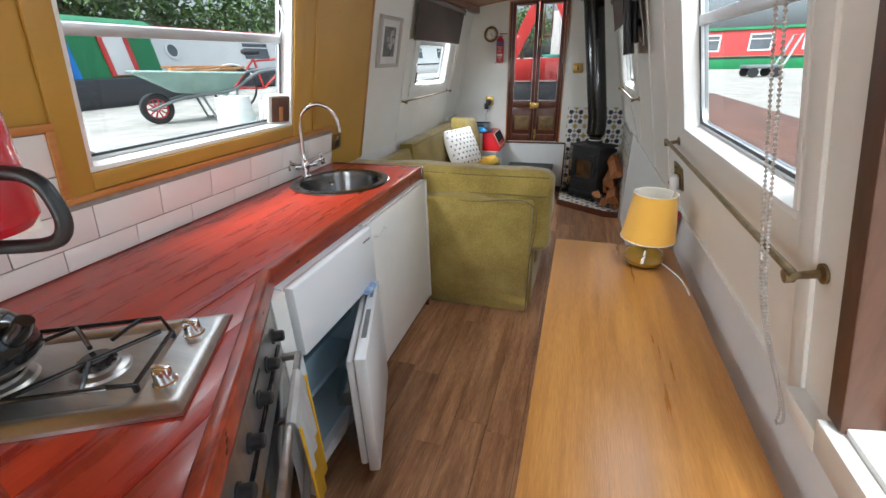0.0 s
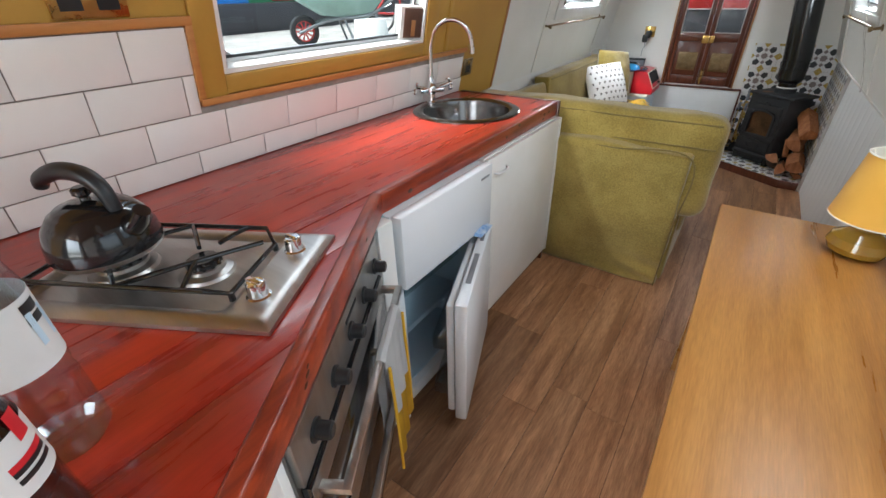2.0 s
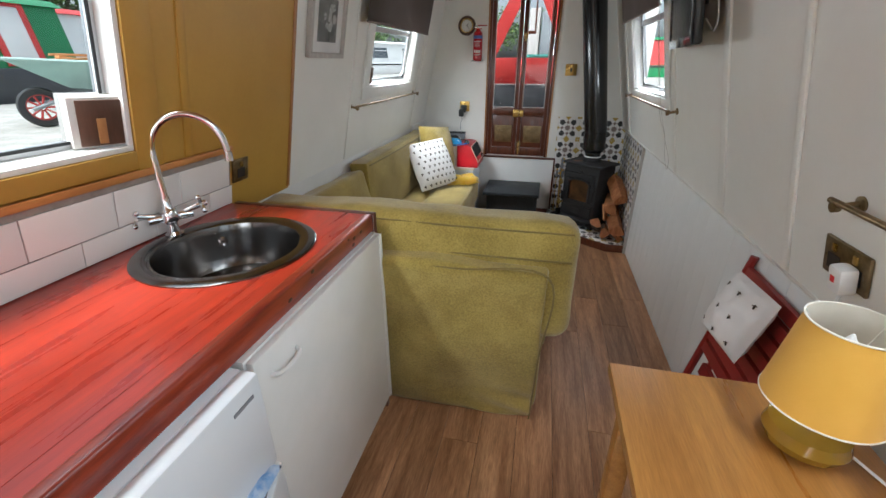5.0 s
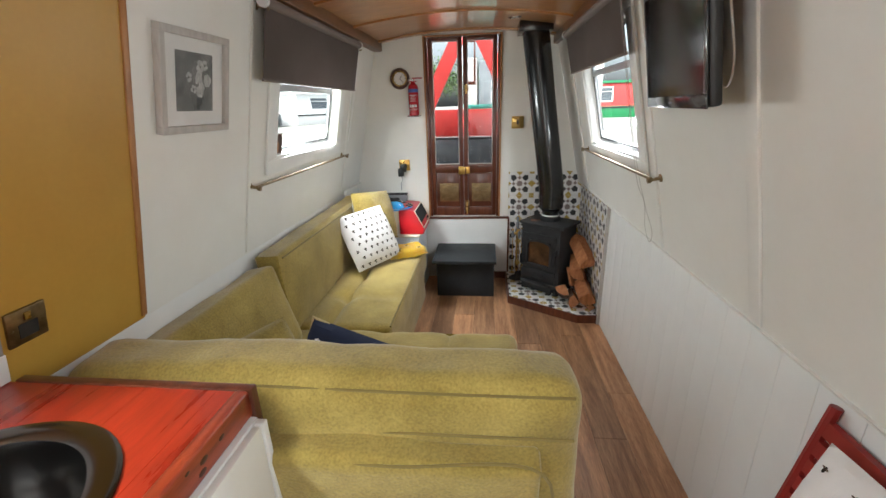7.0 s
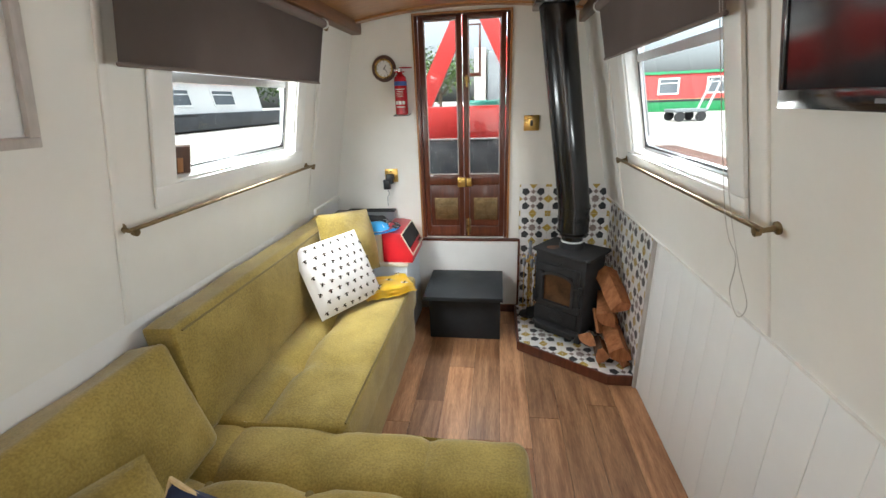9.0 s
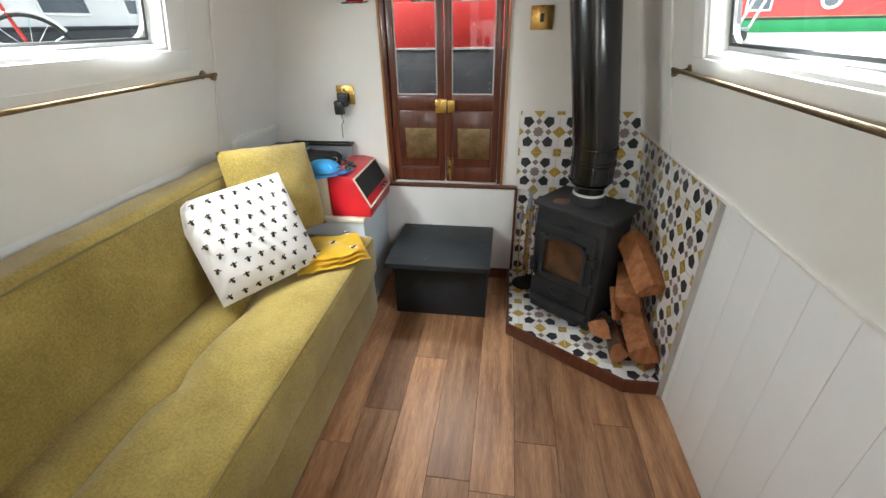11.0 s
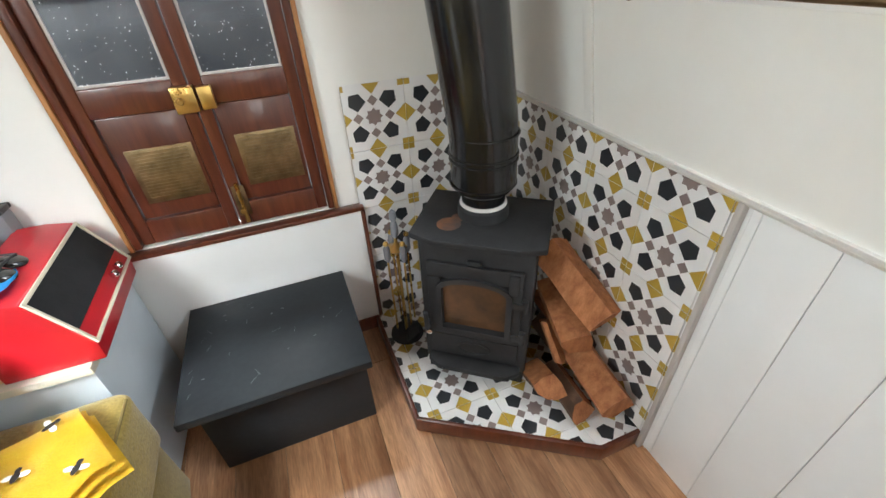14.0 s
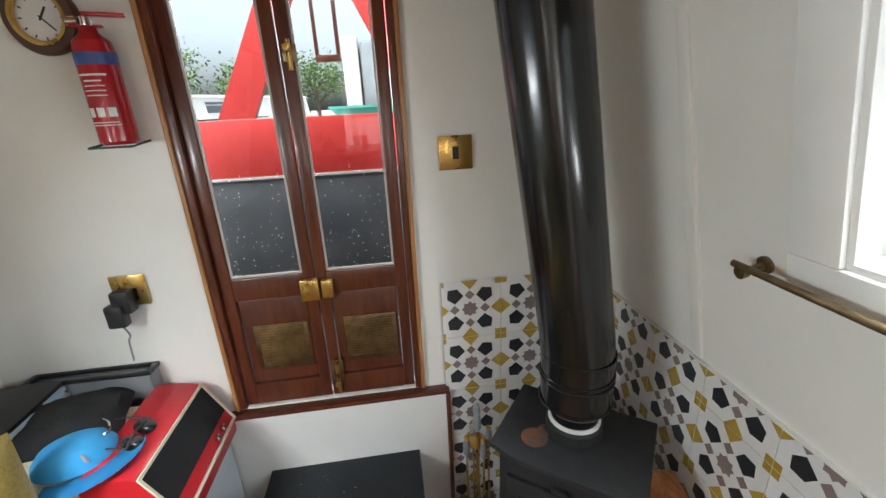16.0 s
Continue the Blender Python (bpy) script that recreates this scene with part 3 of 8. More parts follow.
# ---- galley ----
def ring(cx, cy, r, n=40, a0=0.0):
    return [(cx + r * math.cos(a0 + 2 * math.pi * i / n), cy + r * math.sin(a0 + 2 * math.pi * i / n)) for i in range(n)]


SINK = (-1.03, 2.245)
HO, HU, HV = Vector((-0.509, 0.824, 0)), Vector((-0.882, -0.472, 0)), Vector((-0.472, 0.882, 0))
HOB = Matrix(((HU.x, HV.x, 0, HO.x), (HU.y, HV.y, 0, HO.y), (0, 0, 1, 0.905), (0, 0, 0, 1)))


def worktop():
    t = thing("worktop", "red-stained solid wood worktop with bullnosed front edge", "worktop", (-1.0, 1.5, 0.86))
    # boards between the wall and the front edge, cut round the sink
    edges = [-1.309, -1.14, -0.965, -0.80, -0.757]

    def front(y):
        if y >= 1.32:
            return -0.757
        return min(-0.32, -0.757 + (1.32 - y) * 0.605)

    for a, b in zip(edges, edges[1:]):
        bm = B()
        ys = [0.2] + [2.025 + 0.44 * i / 44 for i in range(45)] + [2.6]
        for y0, y1 in zip(ys, ys[1:]):
            ym = (y0 + y1) / 2
            spans = [(a, b)]
            dy = abs(ym - SINK[1])
            if dy < 0.215:
                hw = math.sqrt(0.215 ** 2 - dy * dy)
                c0, c1 = SINK[0] - hw, SINK[0] + hw
                spans = [(p, q) for p, q in ((a, min(b, c0)), (max(a, c1), b)) if q - p > 1e-4]
            for p, q in spans:
                hexa(bm, [(p + 0.0006, y0, 0.862), (q - 0.0006, y0, 0.862), (q - 0.0006, y1, 0.862), (p + 0.0006, y1, 0.862),
                          (p + 0.0006, y0, 0.9), (q - 0.0006, y0, 0.9), (q - 0.0006, y1, 0.9), (p + 0.0006, y1, 0.9)])
        part("board", bm, REDWOOD, t)
    # the deeper corner in front of the cooker, as tapering boards
    cut = [-0.757, -0.62, -0.47, -0.32]
    for a, b in zip(cut, cut[1:]):
        ya, yb = 1.32 - (a + 0.757) / 0.605, 1.32 - (b + 0.757) / 0.605
        bm = B()
        prism(bm, [(a + 0.0012, 0.2), (b, 0.2), (b, yb), (a + 0.0012, ya)], 0.862, 0.899, 0.0012)
        part("board", bm, REDWOOD, t)
    # edging strip: straight run, notch, diagonal
    line = [(-0.745, 2.6), (-0.745, 1.325), (-0.308, 0.602), (-0.308, 0.2)]
    for (xa, ya), (xb, yb) in zip(line, line[1:]):
        d = Vector((xb - xa, yb - ya, 0))
        ln = d.length
        d.normalize()
        m = Matrix(((d.x, -d.y, 0, xa), (d.y, d.x, 0, ya), (0, 0, 1, 0), (0, 0, 0, 1)))
        bm = B()
        box(bm, -0.004, ln + 0.004, -0.016, 0.016, 0.838, 0.903, 0.008, m, seg=3)
        part("edging", bm, REDEDGE, t)
        rnd = random.Random(int(ln * 100))
        for k in range(max(2, int(ln / 0.16))):
            s, zz, r = rnd.uniform(0.05, ln - 0.05), rnd.uniform(0.855, 0.888), rnd.uniform(0.004, 0.008)
            bm = B()
            lathe(bm, [(0.0, 0), (r, 0), (r * 0.6, 0.0012), (0, 0.0015)], (0, 0, 0), 10, m @ Matrix.Translation((s, 0.0155, zz)) @ Matrix.Rotation(-math.pi / 2, 4, "X") @ Matrix.Diagonal((1.7, 1, 1, 1)))
            part("knot", bm, KNOT, t, "dark knot")
    bm = B()
    box(bm, -1.29, -0.722, 2.6, 2.622, 0.0, 0.905, 0.003)
    part("end_panel", bm, MAHOG, t, "dark red-brown end panel")


def sink():
    t = thing("kitchen_sink", "round stainless steel inset sink with overflow", "sink", (*SINK, 0.9))
    bm = B()
    prof = [(0.245, 0.9005), (0.245, 0.904), (0.238, 0.908), (0.205, 0.908), (0.196, 0.902), (0.190, 0.88), (0.184, 0.80), (0.165, 0.765), (0.12, 0.755), (0.035, 0.752)]
    lathe(bm, prof, (*SINK, 0), 56, cap=False)
    part("bowl", bm, SINKST, t)
    bm = B()
    lathe(bm, [(0.035, 0.7525), (0.03, 0.755), (0.012, 0.752), (0, 0.752)], (*SINK, 0), 24)
    part("drain", bm, CHROME, t)
    bm = B()
    m = Matrix.Translation((SINK[0] - 0.135, SINK[1] + 0.125, 0.852)) @ Matrix.Rotation(radians(-45), 4, "Z") @ Matrix.Rotation(radians(90), 4, "Y")
    lathe(bm, [(0.0, 0.006), (0.006, 0.006), (0.006, 0.004), (0.013, 0.006), (0.016, 0.0)], (0, 0, 0), 20, m)
    part("overflow", bm, CHROME, t, "chrome overflow ring")


def tap():
    bx, by = -1.245, 2.275
    t = thing("mixer_tap", "chrome swan-neck mixer tap with cross-head handles", "tap", (bx, by, 0.905))
    bm = B()
    lathe(bm, [(0.026, 0.903), (0.026, 0.912), (0.017, 0.92), (0.015, 0.945), (0.024, 0.955), (0.026, 0.975), (0.02, 0.99), (0.013, 1.0), (0.013, 1.03), (0.0, 1.03)], (bx, by, 0), 24)
    tube(bm, [(bx - 0.03, by - 0.05, 0.965), (bx, by, 0.965), (bx + 0.035, by + 0.05, 0.965)], 0.013, 14)
    part("body", bm, CHROME, t)
    bm = B()
    d = Vector((0.72, 0.55, 0)).normalized()
    pts = [Vector((bx, by, 1.0)), Vector((bx, by, 1.08)), Vector((bx, by, 1.155))]
    for i in range(1, 15):
        a = math.pi * i / 14 * 0.97
        pts.append(Vector((bx, by, 1.155)) + d * (0.095 - 0.095 * math.cos(a)) + Vector((0, 0, 0.105 * math.sin(a))))
    pts.append(pts[-1] + Vector((0.002, 0.002, -0.03)))
    tube(bm, pts, 0.0105, 16)
    e = pts[-1]
    lathe(bm, [(0.0125, -0.016), (0.0125, 0.012), (0.0105, 0.014)], e, 18)
    part("spout", bm, CHROME, t)
    for s, ax in ((-1, Vector((-0.045, -0.075, 0.02))), (1, Vector((0.055, 0.07, 0.02)))):
        c = Vector((bx, by, 0.968)) + ax
        h = B()
        n = ax.normalized()
        tube(h, [Vector((bx, by, 0.966)) + ax * 0.45, c], 0.009, 12)
        u = n.cross(Vector((0, 0, 1))).normalized()
        w = n.cross(u)
        for k in range(4):
            q = c + 0.03 * (math.cos(k * math.pi / 2 + 0.5) * u + math.sin(k * math.pi / 2 + 0.5) * w)
            tube(h, [c, q], [0.006, 0.007], 8)
            bmesh.ops.create_uvsphere(h, u_segments=10, v_segments=6, radius=0.0085, matrix=Matrix.Translation(q))
        bmesh.ops.create_uvsphere(h, u_segments=12, v_segments=8, radius=0.011, matrix=Matrix.Translation(c + n * 0.008))
        part("cross_handle", h, CHROME, t)


def hob():
    t = thing("gas_hob", "stainless steel two-burner gas hob set in worktop", "hob", HOB.translation)
    bm = B()
    # tray with rolled rim and sunken middle
    def tray(u, v):
        e = min(u, 0.51 - u, v, 0.31 - v)
        if e < 0.022:
            return 0.004 + 0.010 * math.sin(min(1, e / 0.022) * math.pi / 2)
        return 0.014 - 0.010 * min(1, max(0, (min(u - 0.085, 0.48 - u, v - 0.03, 0.28 - v)) / 0.012))
    nu, nv = 60, 44
    g = [[bm.verts.new(HOB @ Vector((0.51 * i / nu, 0.31 * j / nv, tray(0.51 * i / nu, 0.31 * j / nv)))) for j in range(nv + 1)] for i in range(nu + 1)]
    for i in range(nu):
        for j in range(nv):
            bm.faces.new((g[i][j], g[i + 1][j], g[i + 1][j + 1], g[i][j + 1]))
    rim = bm.edges[:]
    ed = [e for e in rim if len(e.link_faces) == 1]
    r = bmesh.ops.extrude_edge_only(bm, edges=ed)
    for v in r["geom"]:
        if isinstance(v, bmesh.types.BMVert):
            v.co.z = 0.9005
    part("tray", bm, STEEL, t)
    for u, v, rr in ((0.20, 0.152, 0.036), (0.375, 0.152, 0.046)):
        bm = B()
        lathe(bm, [(rr + 0.016, 0.004), (rr + 0.012, 0.010), (rr, 0.014), (rr, 0.022), (rr * 0.7, 0.024)], HOB @ Vector((u, v, 0)), 32)
        b = part("burner", bm, STEEL, t)
        bm = B()
        lathe(bm, [(rr * 0.82, 0.022), (rr * 0.82, 0.032), (rr * 0.7, 0.036), (0, 0.036)], HOB @ Vector((u, v, 0)), 28)
        for k in range(12):
            a = k * math.pi / 6
            box(bm, rr * 0.78, rr * 0.9, -0.003, 0.003, 0.022, 0.031, 0, Matrix.Translation(HOB @ Vector((u, v, 0))) @ Matrix.Rotation(a, 4, "Z"))
        part("burner_cap", bm, BLACKEN, b, "black burner cap")
    # pan support of black rod
    bm = B()
    def P(u, v, z):
        return HOB @ Vector((u, v, z))
    loop = [(0.125, 0.045), (0.10, 0.07), (0.10, 0.235), (0.125, 0.262), (0.47, 0.262), (0.49, 0.235), (0.49, 0.07), (0.47, 0.045)]
    zs = [0.042, 0.020, 0.020, 0.042, 0.042, 0.03, 0.03, 0.042]
    tube(bm, [P(u, v, z) for (u, v), z in zip(loop, zs)], 0.0048, 10, closed=True)
    for a, b in (((0.29, 0.045), (0.10, 0.20)), ((0.29, 0.262), (0.215, 0.17)), ((0.29, 0.262), (0.36, 0.17)), ((0.29, 0.045), (0.40, 0.15)), ((0.165, 0.262), (0.185, 0.19)), ((0.44, 0.262), (0.40, 0.19)), ((0.165, 0.045), (0.19, 0.12))):
        tube(bm, [P(*a, 0.042), P((a[0] + b[0]) / 2, (a[1] + b[1]) / 2, 0.046), P(*b, 0.046)], 0.0046, 10)
    for u, v in ((0.10, 0.07), (0.10, 0.235), (0.49, 0.07), (0.49, 0.235)):
        tube(bm, [P(u, v, 0.022), P(u, v, 0.006)], 0.006, 8)
    part("pan_support", bm, BLACKEN, t, "black enamelled wire pan support")
    for v in (0.075, 0.225):
        bm = B()
        m = HOB @ Matrix.Translation((0.052, v, 0.013)) @ Matrix.Rotation(0.35, 4, "Z")
        lathe(bm, [(0.021, 0), (0.021, 0.004), (0.0175, 0.006), (0.016, 0.03), (0.013, 0.033), (0, 0.033)], (0, 0, 0), 28, m)
        box(bm, -0.0175, 0.0175, -0.006, 0.006, 0.006, 0.037, 0.003, m)
        part("knob", bm, CHROME, t, "silver hob knob")


def kettle():
    c = HOB @ Vector((0.385, 0.152, 0.047))
    t = thing("kettle", "black enamel stove-top kettle with plastic handle", "kettle", c)
    bm = B()
    lathe(bm, [(0.0, 0), (0.098, 0), (0.103, 0.006), (0.104, 0.012)], c, 48)
    part("base", bm, STEEL, t, "steel kettle base")
    bm = B()
    lathe(bm, [(0.104, 0.012), (0.105, 0.02), (0.102, 0.045), (0.092, 0.075), (0.074, 0.098), (0.066, 0.101)], c, 48, cap=False)
    part("body", bm, BLACKEN, t)
    bm = B()
    lathe(bm, [(0.068, 0.100), (0.06, 0.108), (0.03, 0.117), (0.0, 0.119)], c, 40)
    lathe(bm, [(0.010, 0.117), (0.009, 0.125), (0.018, 0.132), (0.018, 0.142), (0.012, 0.147), (0, 0.147)], c, 24)
    part("lid", bm, BLACKEN, t)
    a = Vector((-0.92, -0.38, 0)).normalized()
    bm = B()
    pts = curve_pts([c - a * 0.066 + Vector((0, 0, 0.10)), c - a * 0.055 + Vector((0, 0, 0.145)), c - a * 0.025 + Vector((0, 0, 0.172)), c + a * 0.03 + Vector((0, 0, 0.178)), c + a * 0.085 + Vector((0, 0, 0.160)), c + a * 0.10 + Vector((0, 0, 0.140))], 6)
    tube(bm, pts, [0.013 + 0.005 * math.sin(i / (len(pts) - 1) * math.pi) for i in range(len(pts))], 14)
    part("handle", bm, BLACKPL, t, "black plastic handle")
    bm = B()
    s = -a
    tube(bm, [c + s * 0.08 + Vector((0, 0, 0.06)), c + s * 0.115 + Vector((0, 0, 0.085)), c + s * 0.13 + Vector((0, 0, 0.105))], [0.026, 0.019, 0.016], 18)
    part("spout", bm, BLACKEN, t)
    t.scale = (0.88, 0.88, 0.88)


OV = Matrix(((0.517, 0.856, 0, -0.722), (-0.856, 0.517, 0, 1.285), (0, 0, 1, 0), (0, 0, 0, 1)))  # along the diagonal, outward, up


def oven():
    t = thing("oven", "built-under stainless steel oven with black glass door", "oven", OV @ Vector((0.33, -0.2, 0)))
    bm = B()
    box(bm, 0.05, 0.64, -0.40, -0.004, 0.10, 0.835, 0.004, OV)
    part("body", bm, STEEL, t)
    bm = B()
    box(bm, 0.05, 0.64, -0.003, 0.012, 0.715, 0.825, 0.003, OV)
    part("control_panel", bm, STEEL, t)
    for u in (0.10, 0.22, 0.34, 0.46, 0.57):
        bm = B()
        m = OV @ Matrix.Translation((u, 0.012, 0.762)) @ Matrix.Rotation(radians(-90), 4, "X")
        lathe(bm, [(0.021, 0), (0.021, 0.004), (0.016, 0.006), (0.015, 0.028), (0.011, 0.031), (0, 0.031)], (0, 0, 0), 24, m)
        part("knob", bm, BLACKPL, t, "black oven knob")
    bm = B()
    box(bm, 0.28, 0.36, 0.012, 0.0135, 0.795, 0.803, 0, OV)
    part("marking", bm, BLACKPL, t, "small dark marking")
    for z0, z1, hz in ((0.475, 0.705, 0.672), (0.115, 0.465, 0.435)):
        bm = B()
        box(bm, 0.055, 0.635, -0.002, 0.016, z0, z1, 0.004, OV)
        d = part("door", bm, BLACKEN, t, "black glass door")
        bm = B()
        box(bm, 0.055, 0.635, 0.0165, 0.019, z1 - 0.055, z1 - 0.002, 0.001, OV)
        part("steel_band", bm, STEEL, d)
        bm = B()
        box(bm, 0.07, 0.62, 0.055, 0.073, hz - 0.009, hz + 0.009, 0.003, OV)
        for u in (0.07, 0.602):
            box(bm, u, u + 0.018, 0.018, 0.060, hz - 0.009, hz + 0.009, 0.003, OV)
        part("handle", bm, STEEL, d, "square steel bar handle")


def towel():
    t = thing("tea_towel", "white tea towel with yellow hem over oven handle", "towel", OV @ Vector((0.3, 0.06, 0.69)))
    bm, hem = B(), B()
    prof = [(0.045, 0.33), (0.050, 0.45), (0.050, 0.60), (0.052, 0.672), (0.058, 0.686), (0.068, 0.688), (0.078, 0.680), (0.081, 0.62), (0.084, 0.45), (0.086, 0.28)]
    n = 18
    for target, a, b in ((bm, 0, len(prof) - 2), (hem, len(prof) - 2, len(prof) - 1)):
        pr = prof[a:b + 1]
        g = [[target.verts.new(OV @ Vector((0.16 + 0.19 * j / n, o + 0.006 * math.sin(j * 1.05 + z * 4) * min(1, (0.70 - z) * 4), z))) for j in range(n + 1)] for o, z in pr]
        for i in range(len(pr) - 1):
            for j in range(n):
                target.faces.new((g[i][j], g[i + 1][j], g[i + 1][j + 1], g[i][j + 1]))
    for target in (bm, hem):
        bmesh.ops.solidify(target, geom=target.faces[:], thickness=0.003)
    part("cloth", bm, TEATOWEL, t)
    part("hem", hem, TEAYEL, t, "yellow hem")
    bm = B()
    for u in (0.16, 0.347):
        tube(bm, [OV @ Vector((u, 0.086, 0.66)), OV @ Vector((u, 0.09, 0.45)), OV @ Vector((u, 0.09, 0.28))], 0.004, 8)
    part("edge_stitching", bm, TEAYEL, t, "yellow edge")


def fridge():
    t = thing("fridge_freezer", "small white fridge-freezer with lower door ajar", "fridge", (-0.95, 1.6, 0))
    x1 = -0.715
    bm = B()
    box(bm, -1.27, x1, 1.335, 1.86, 0.60, 0.832, 0.004)
    box(bm, -1.27, x1 - 0.0, 1.335, 1.372, 0.05, 0.60, 0.004)
    box(bm, -1.27, x1, 1.823, 1.86, 0.05, 0.60, 0.004)
    box(bm, -1.27, x1, 1.372, 1.823, 0.03, 0.085, 0.004)
    box(bm, -1.27, -1.23, 1.372, 1.823, 0.085, 0.60)
    part("cabinet", bm, APPL, t)
    bm = B()
    box(bm, -1.229, x1 - 0.03, 1.374, 1.38, 0.087, 0.598)
    box(bm, -1.229, x1 - 0.03, 1.815, 1.821, 0.087, 0.598)
    box(bm, -1.229, -1.223, 1.381, 1.814, 0.087, 0.598)
    box(bm, -1.222, x1 - 0.03, 1.381, 1.814, 0.0865, 0.092)
    box(bm, -1.222, x1 - 0.03, 1.381, 1.814, 0.59, 0.596)
    part("liner", bm, FRIDGEIN, t, "pale blue fridge interior")
    for z in (0.27, 0.44):
        bm = B()
        box(bm, -1.22, -0.80, 1.383, 1.812, z, z + 0.008, 0.002)
        box(bm, -0.80, -0.792, 1.383, 1.812, z - 0.006, z + 0.018, 0.002)
        part("shelf", bm, PETCLEAR if z > 0.4 else FRIDGEIN, t, "clear shelf")
    bm = B()
    box(bm, x1 + 0.002, x1 + 0.042, 1.337, 1.858, 0.588, 0.836, 0.008)
    d = part("freezer_door", bm, APPL, t)
    bm = B()
    box(bm, x1 + 0.0425, x1 + 0.044, 1.775, 1.83, 0.795, 0.803)
    part("badge", bm, GREYPL, d, "small grey badge")
    # lower door hinged at its far edge and swung out
    hx, hy = x1 + 0.005, 1.852
    m = Matrix.Translation((hx, hy, 0)) @ Matrix.Rotation(radians(21), 4, "Z")
    bm = B()
    box(bm, 0.0, 0.042, -0.515, 0.0, 0.055, 0.578, 0.009, m)
    d = part("fridge_door", bm, APPL, t)
    bm = B()
    box(bm, 0.012, 0.030, -0.40, -0.22, 0.5775, 0.5790, 0.0005, m)
    box(bm, 0.014, 0.028, -0.13, -0.06, 0.5775, 0.5790, 0.0005, m)
    part("grip_recess", bm, GREYPL, d, "grey recessed grip")
    bm = B()
    box(bm, -0.030, -0.002, -0.50, -0.015, 0.075, 0.56, 0.010, m)
    part("door_liner", bm, APPL, d)
    for z in (0.12, 0.34):
        bm = B()
        box(bm, -0.085, -0.031, -0.47, -0.04, z, z + 0.06, 0.008, m)
        part("door_rack", bm, PETCLEAR, d, "clear door rack")
    # crumpled ice pack between the doors
    t2 = thing("ice_pack", "crumpled blue and white plastic bag in fridge door", "bag", m @ Vector((0.0, -0.10, 0.585)))
    bm = B()
    pillow(bm, 0.11, 0.06, 0.03, m @ Matrix.Translation((0.005, -0.075, 0.594)) @ Matrix.Rotation(1.3, 4, "Z"), 3, 12)
    part("bag", bm, BLUEBAG, t2)
    t3 = thing("food_pack", "clear food packet on the fridge shelf", "packet", (-0.88, 1.5, 0.448))
    bm = B()
    pillow(bm, 0.16, 0.12, 0.05, Matrix.Translation((-0.88, 1.52, 0.474)), 5, 12)
    part("packet", bm, FRIDGEIN, t3)


def cupboard(y0, y1, x1, label):
    t = thing("kitchen_cupboard", label, "cupboard", (-1.0, (y0 + y1) / 2, 0))
    bm = B()
    box(bm, -1.27, x1 - 0.02, y0, y1, 0.085, 0.735)
    box(bm, x1 - 0.06, x1 - 0.02, y0, y1, 0.735, 0.836)
    part("carcass", bm, GLOSSW, t)
    bm = B()
    box(bm, -1.27, x1 - 0.06, y0, y1, 0.0, 0.084)
    part("plinth", bm, BROWNPL, t, "dark recessed plinth")
    bm = B()
    box(bm, x1 - 0.0185, x1, y0 + 0.004, y1 - 0.022, 0.088, 0.832, 0.003)
    d = part("door", bm, GLOSSW, t)
    bm = B()
    box(bm, x1 - 0.019, x1 + 0.003, y1 - 0.018, y1 - 0.001, 0.086, 0.834, 0.002)
    part("edge_strip", bm, GLOSSW, t)
    bm = B()
    ym = y0 + 0.10
    tube(bm, curve_pts([(x1 - 0.001, ym - 0.05, 0.768), (x1 + 0.016, ym - 0.038, 0.766), (x1 + 0.020, ym, 0.764), (x1 + 0.016, ym + 0.038, 0.766), (x1 - 0.001, ym + 0.05, 0.768)], 5), 0.0055, 10)
    part("handle", bm, WHITEPL, d, "white bow handle")


worktop()
sink()
tap()
hob()
kettle()
oven()
towel()
fridge()
cupboard(1.872, 2.598, -0.70, "white laminate base cupboard with white bow handle")
bm = B()
box(bm, -1.25, -0.69, 1.262, 1.322, 0.0, 0.836, 0.003)
solid("filler_post", bm, GLOSSW, "white painted post between oven and fridge", "panel", "structure")
bm = B()
box(bm, -1.25, -0.34, 0.2, 0.60, 0.0, 0.836, 0.003)
cb = thing("corner_cupboard", "white painted base cupboard with chipped edge", "cupboard", (-0.8, 0.4, 0))
part("body", bm, GLOSSW, cb)
bm = B()
box(bm, 0.655, 0.675, -0.30, 0.004, 0.0, 0.836, 0.002, OV)
part("side_panel", bm, GLOSSW, cb)
t = thing("teal_box", "teal plastic box edge tucked beside the fridge", "box", (-0.85, 1.328, 0.7))
bm = B()
box(bm, -0.76, -0.735, 1.3235, 1.334, 0.50, 0.834, 0.003)
part("body", bm, TEAL, t)


def socket(side, y, z, w, h, material, label, dark=2, flat=None):
    m = flat or SM(side, y, z, 0)
    t = thing("wall_socket", label, "socket", m.translation)
    bm = B()
    box(bm, -w / 2, w / 2, -h / 2, h / 2, 0.0005, 0.009, 0.003, m)
    part("plate", bm, material, t)
    n = 2 if w > 0.11 else 1
    for i in range(n):
        cx = 0 if n == 1 else (-0.035 + 0.07 * i)
        bm = B()
        box(bm, cx - 0.021, cx + 0.021, -0.028, 0.008, 0.0092, 0.0102, 0.0, m)
        part("outlet", bm, BLACKPL, t, "black socket insert")
        bm = B()
        box(bm, cx - 0.007, cx + 0.007, 0.016, 0.034, 0.0092, 0.013, 0.001, m)
        part("rocker", bm, BRASS, t, "brass rocker")
    for sx in (-1, 1):
        bm = B()
        lathe(bm, [(0.0035, 0), (0.0035, 0.0012), (0, 0.0015)], (0, 0, 0), 10, m @ Matrix.Translation((sx * (w / 2 - 0.010), -0.002, 0.009)))
        part("screw", bm, BRASSOLD, t)
    return t


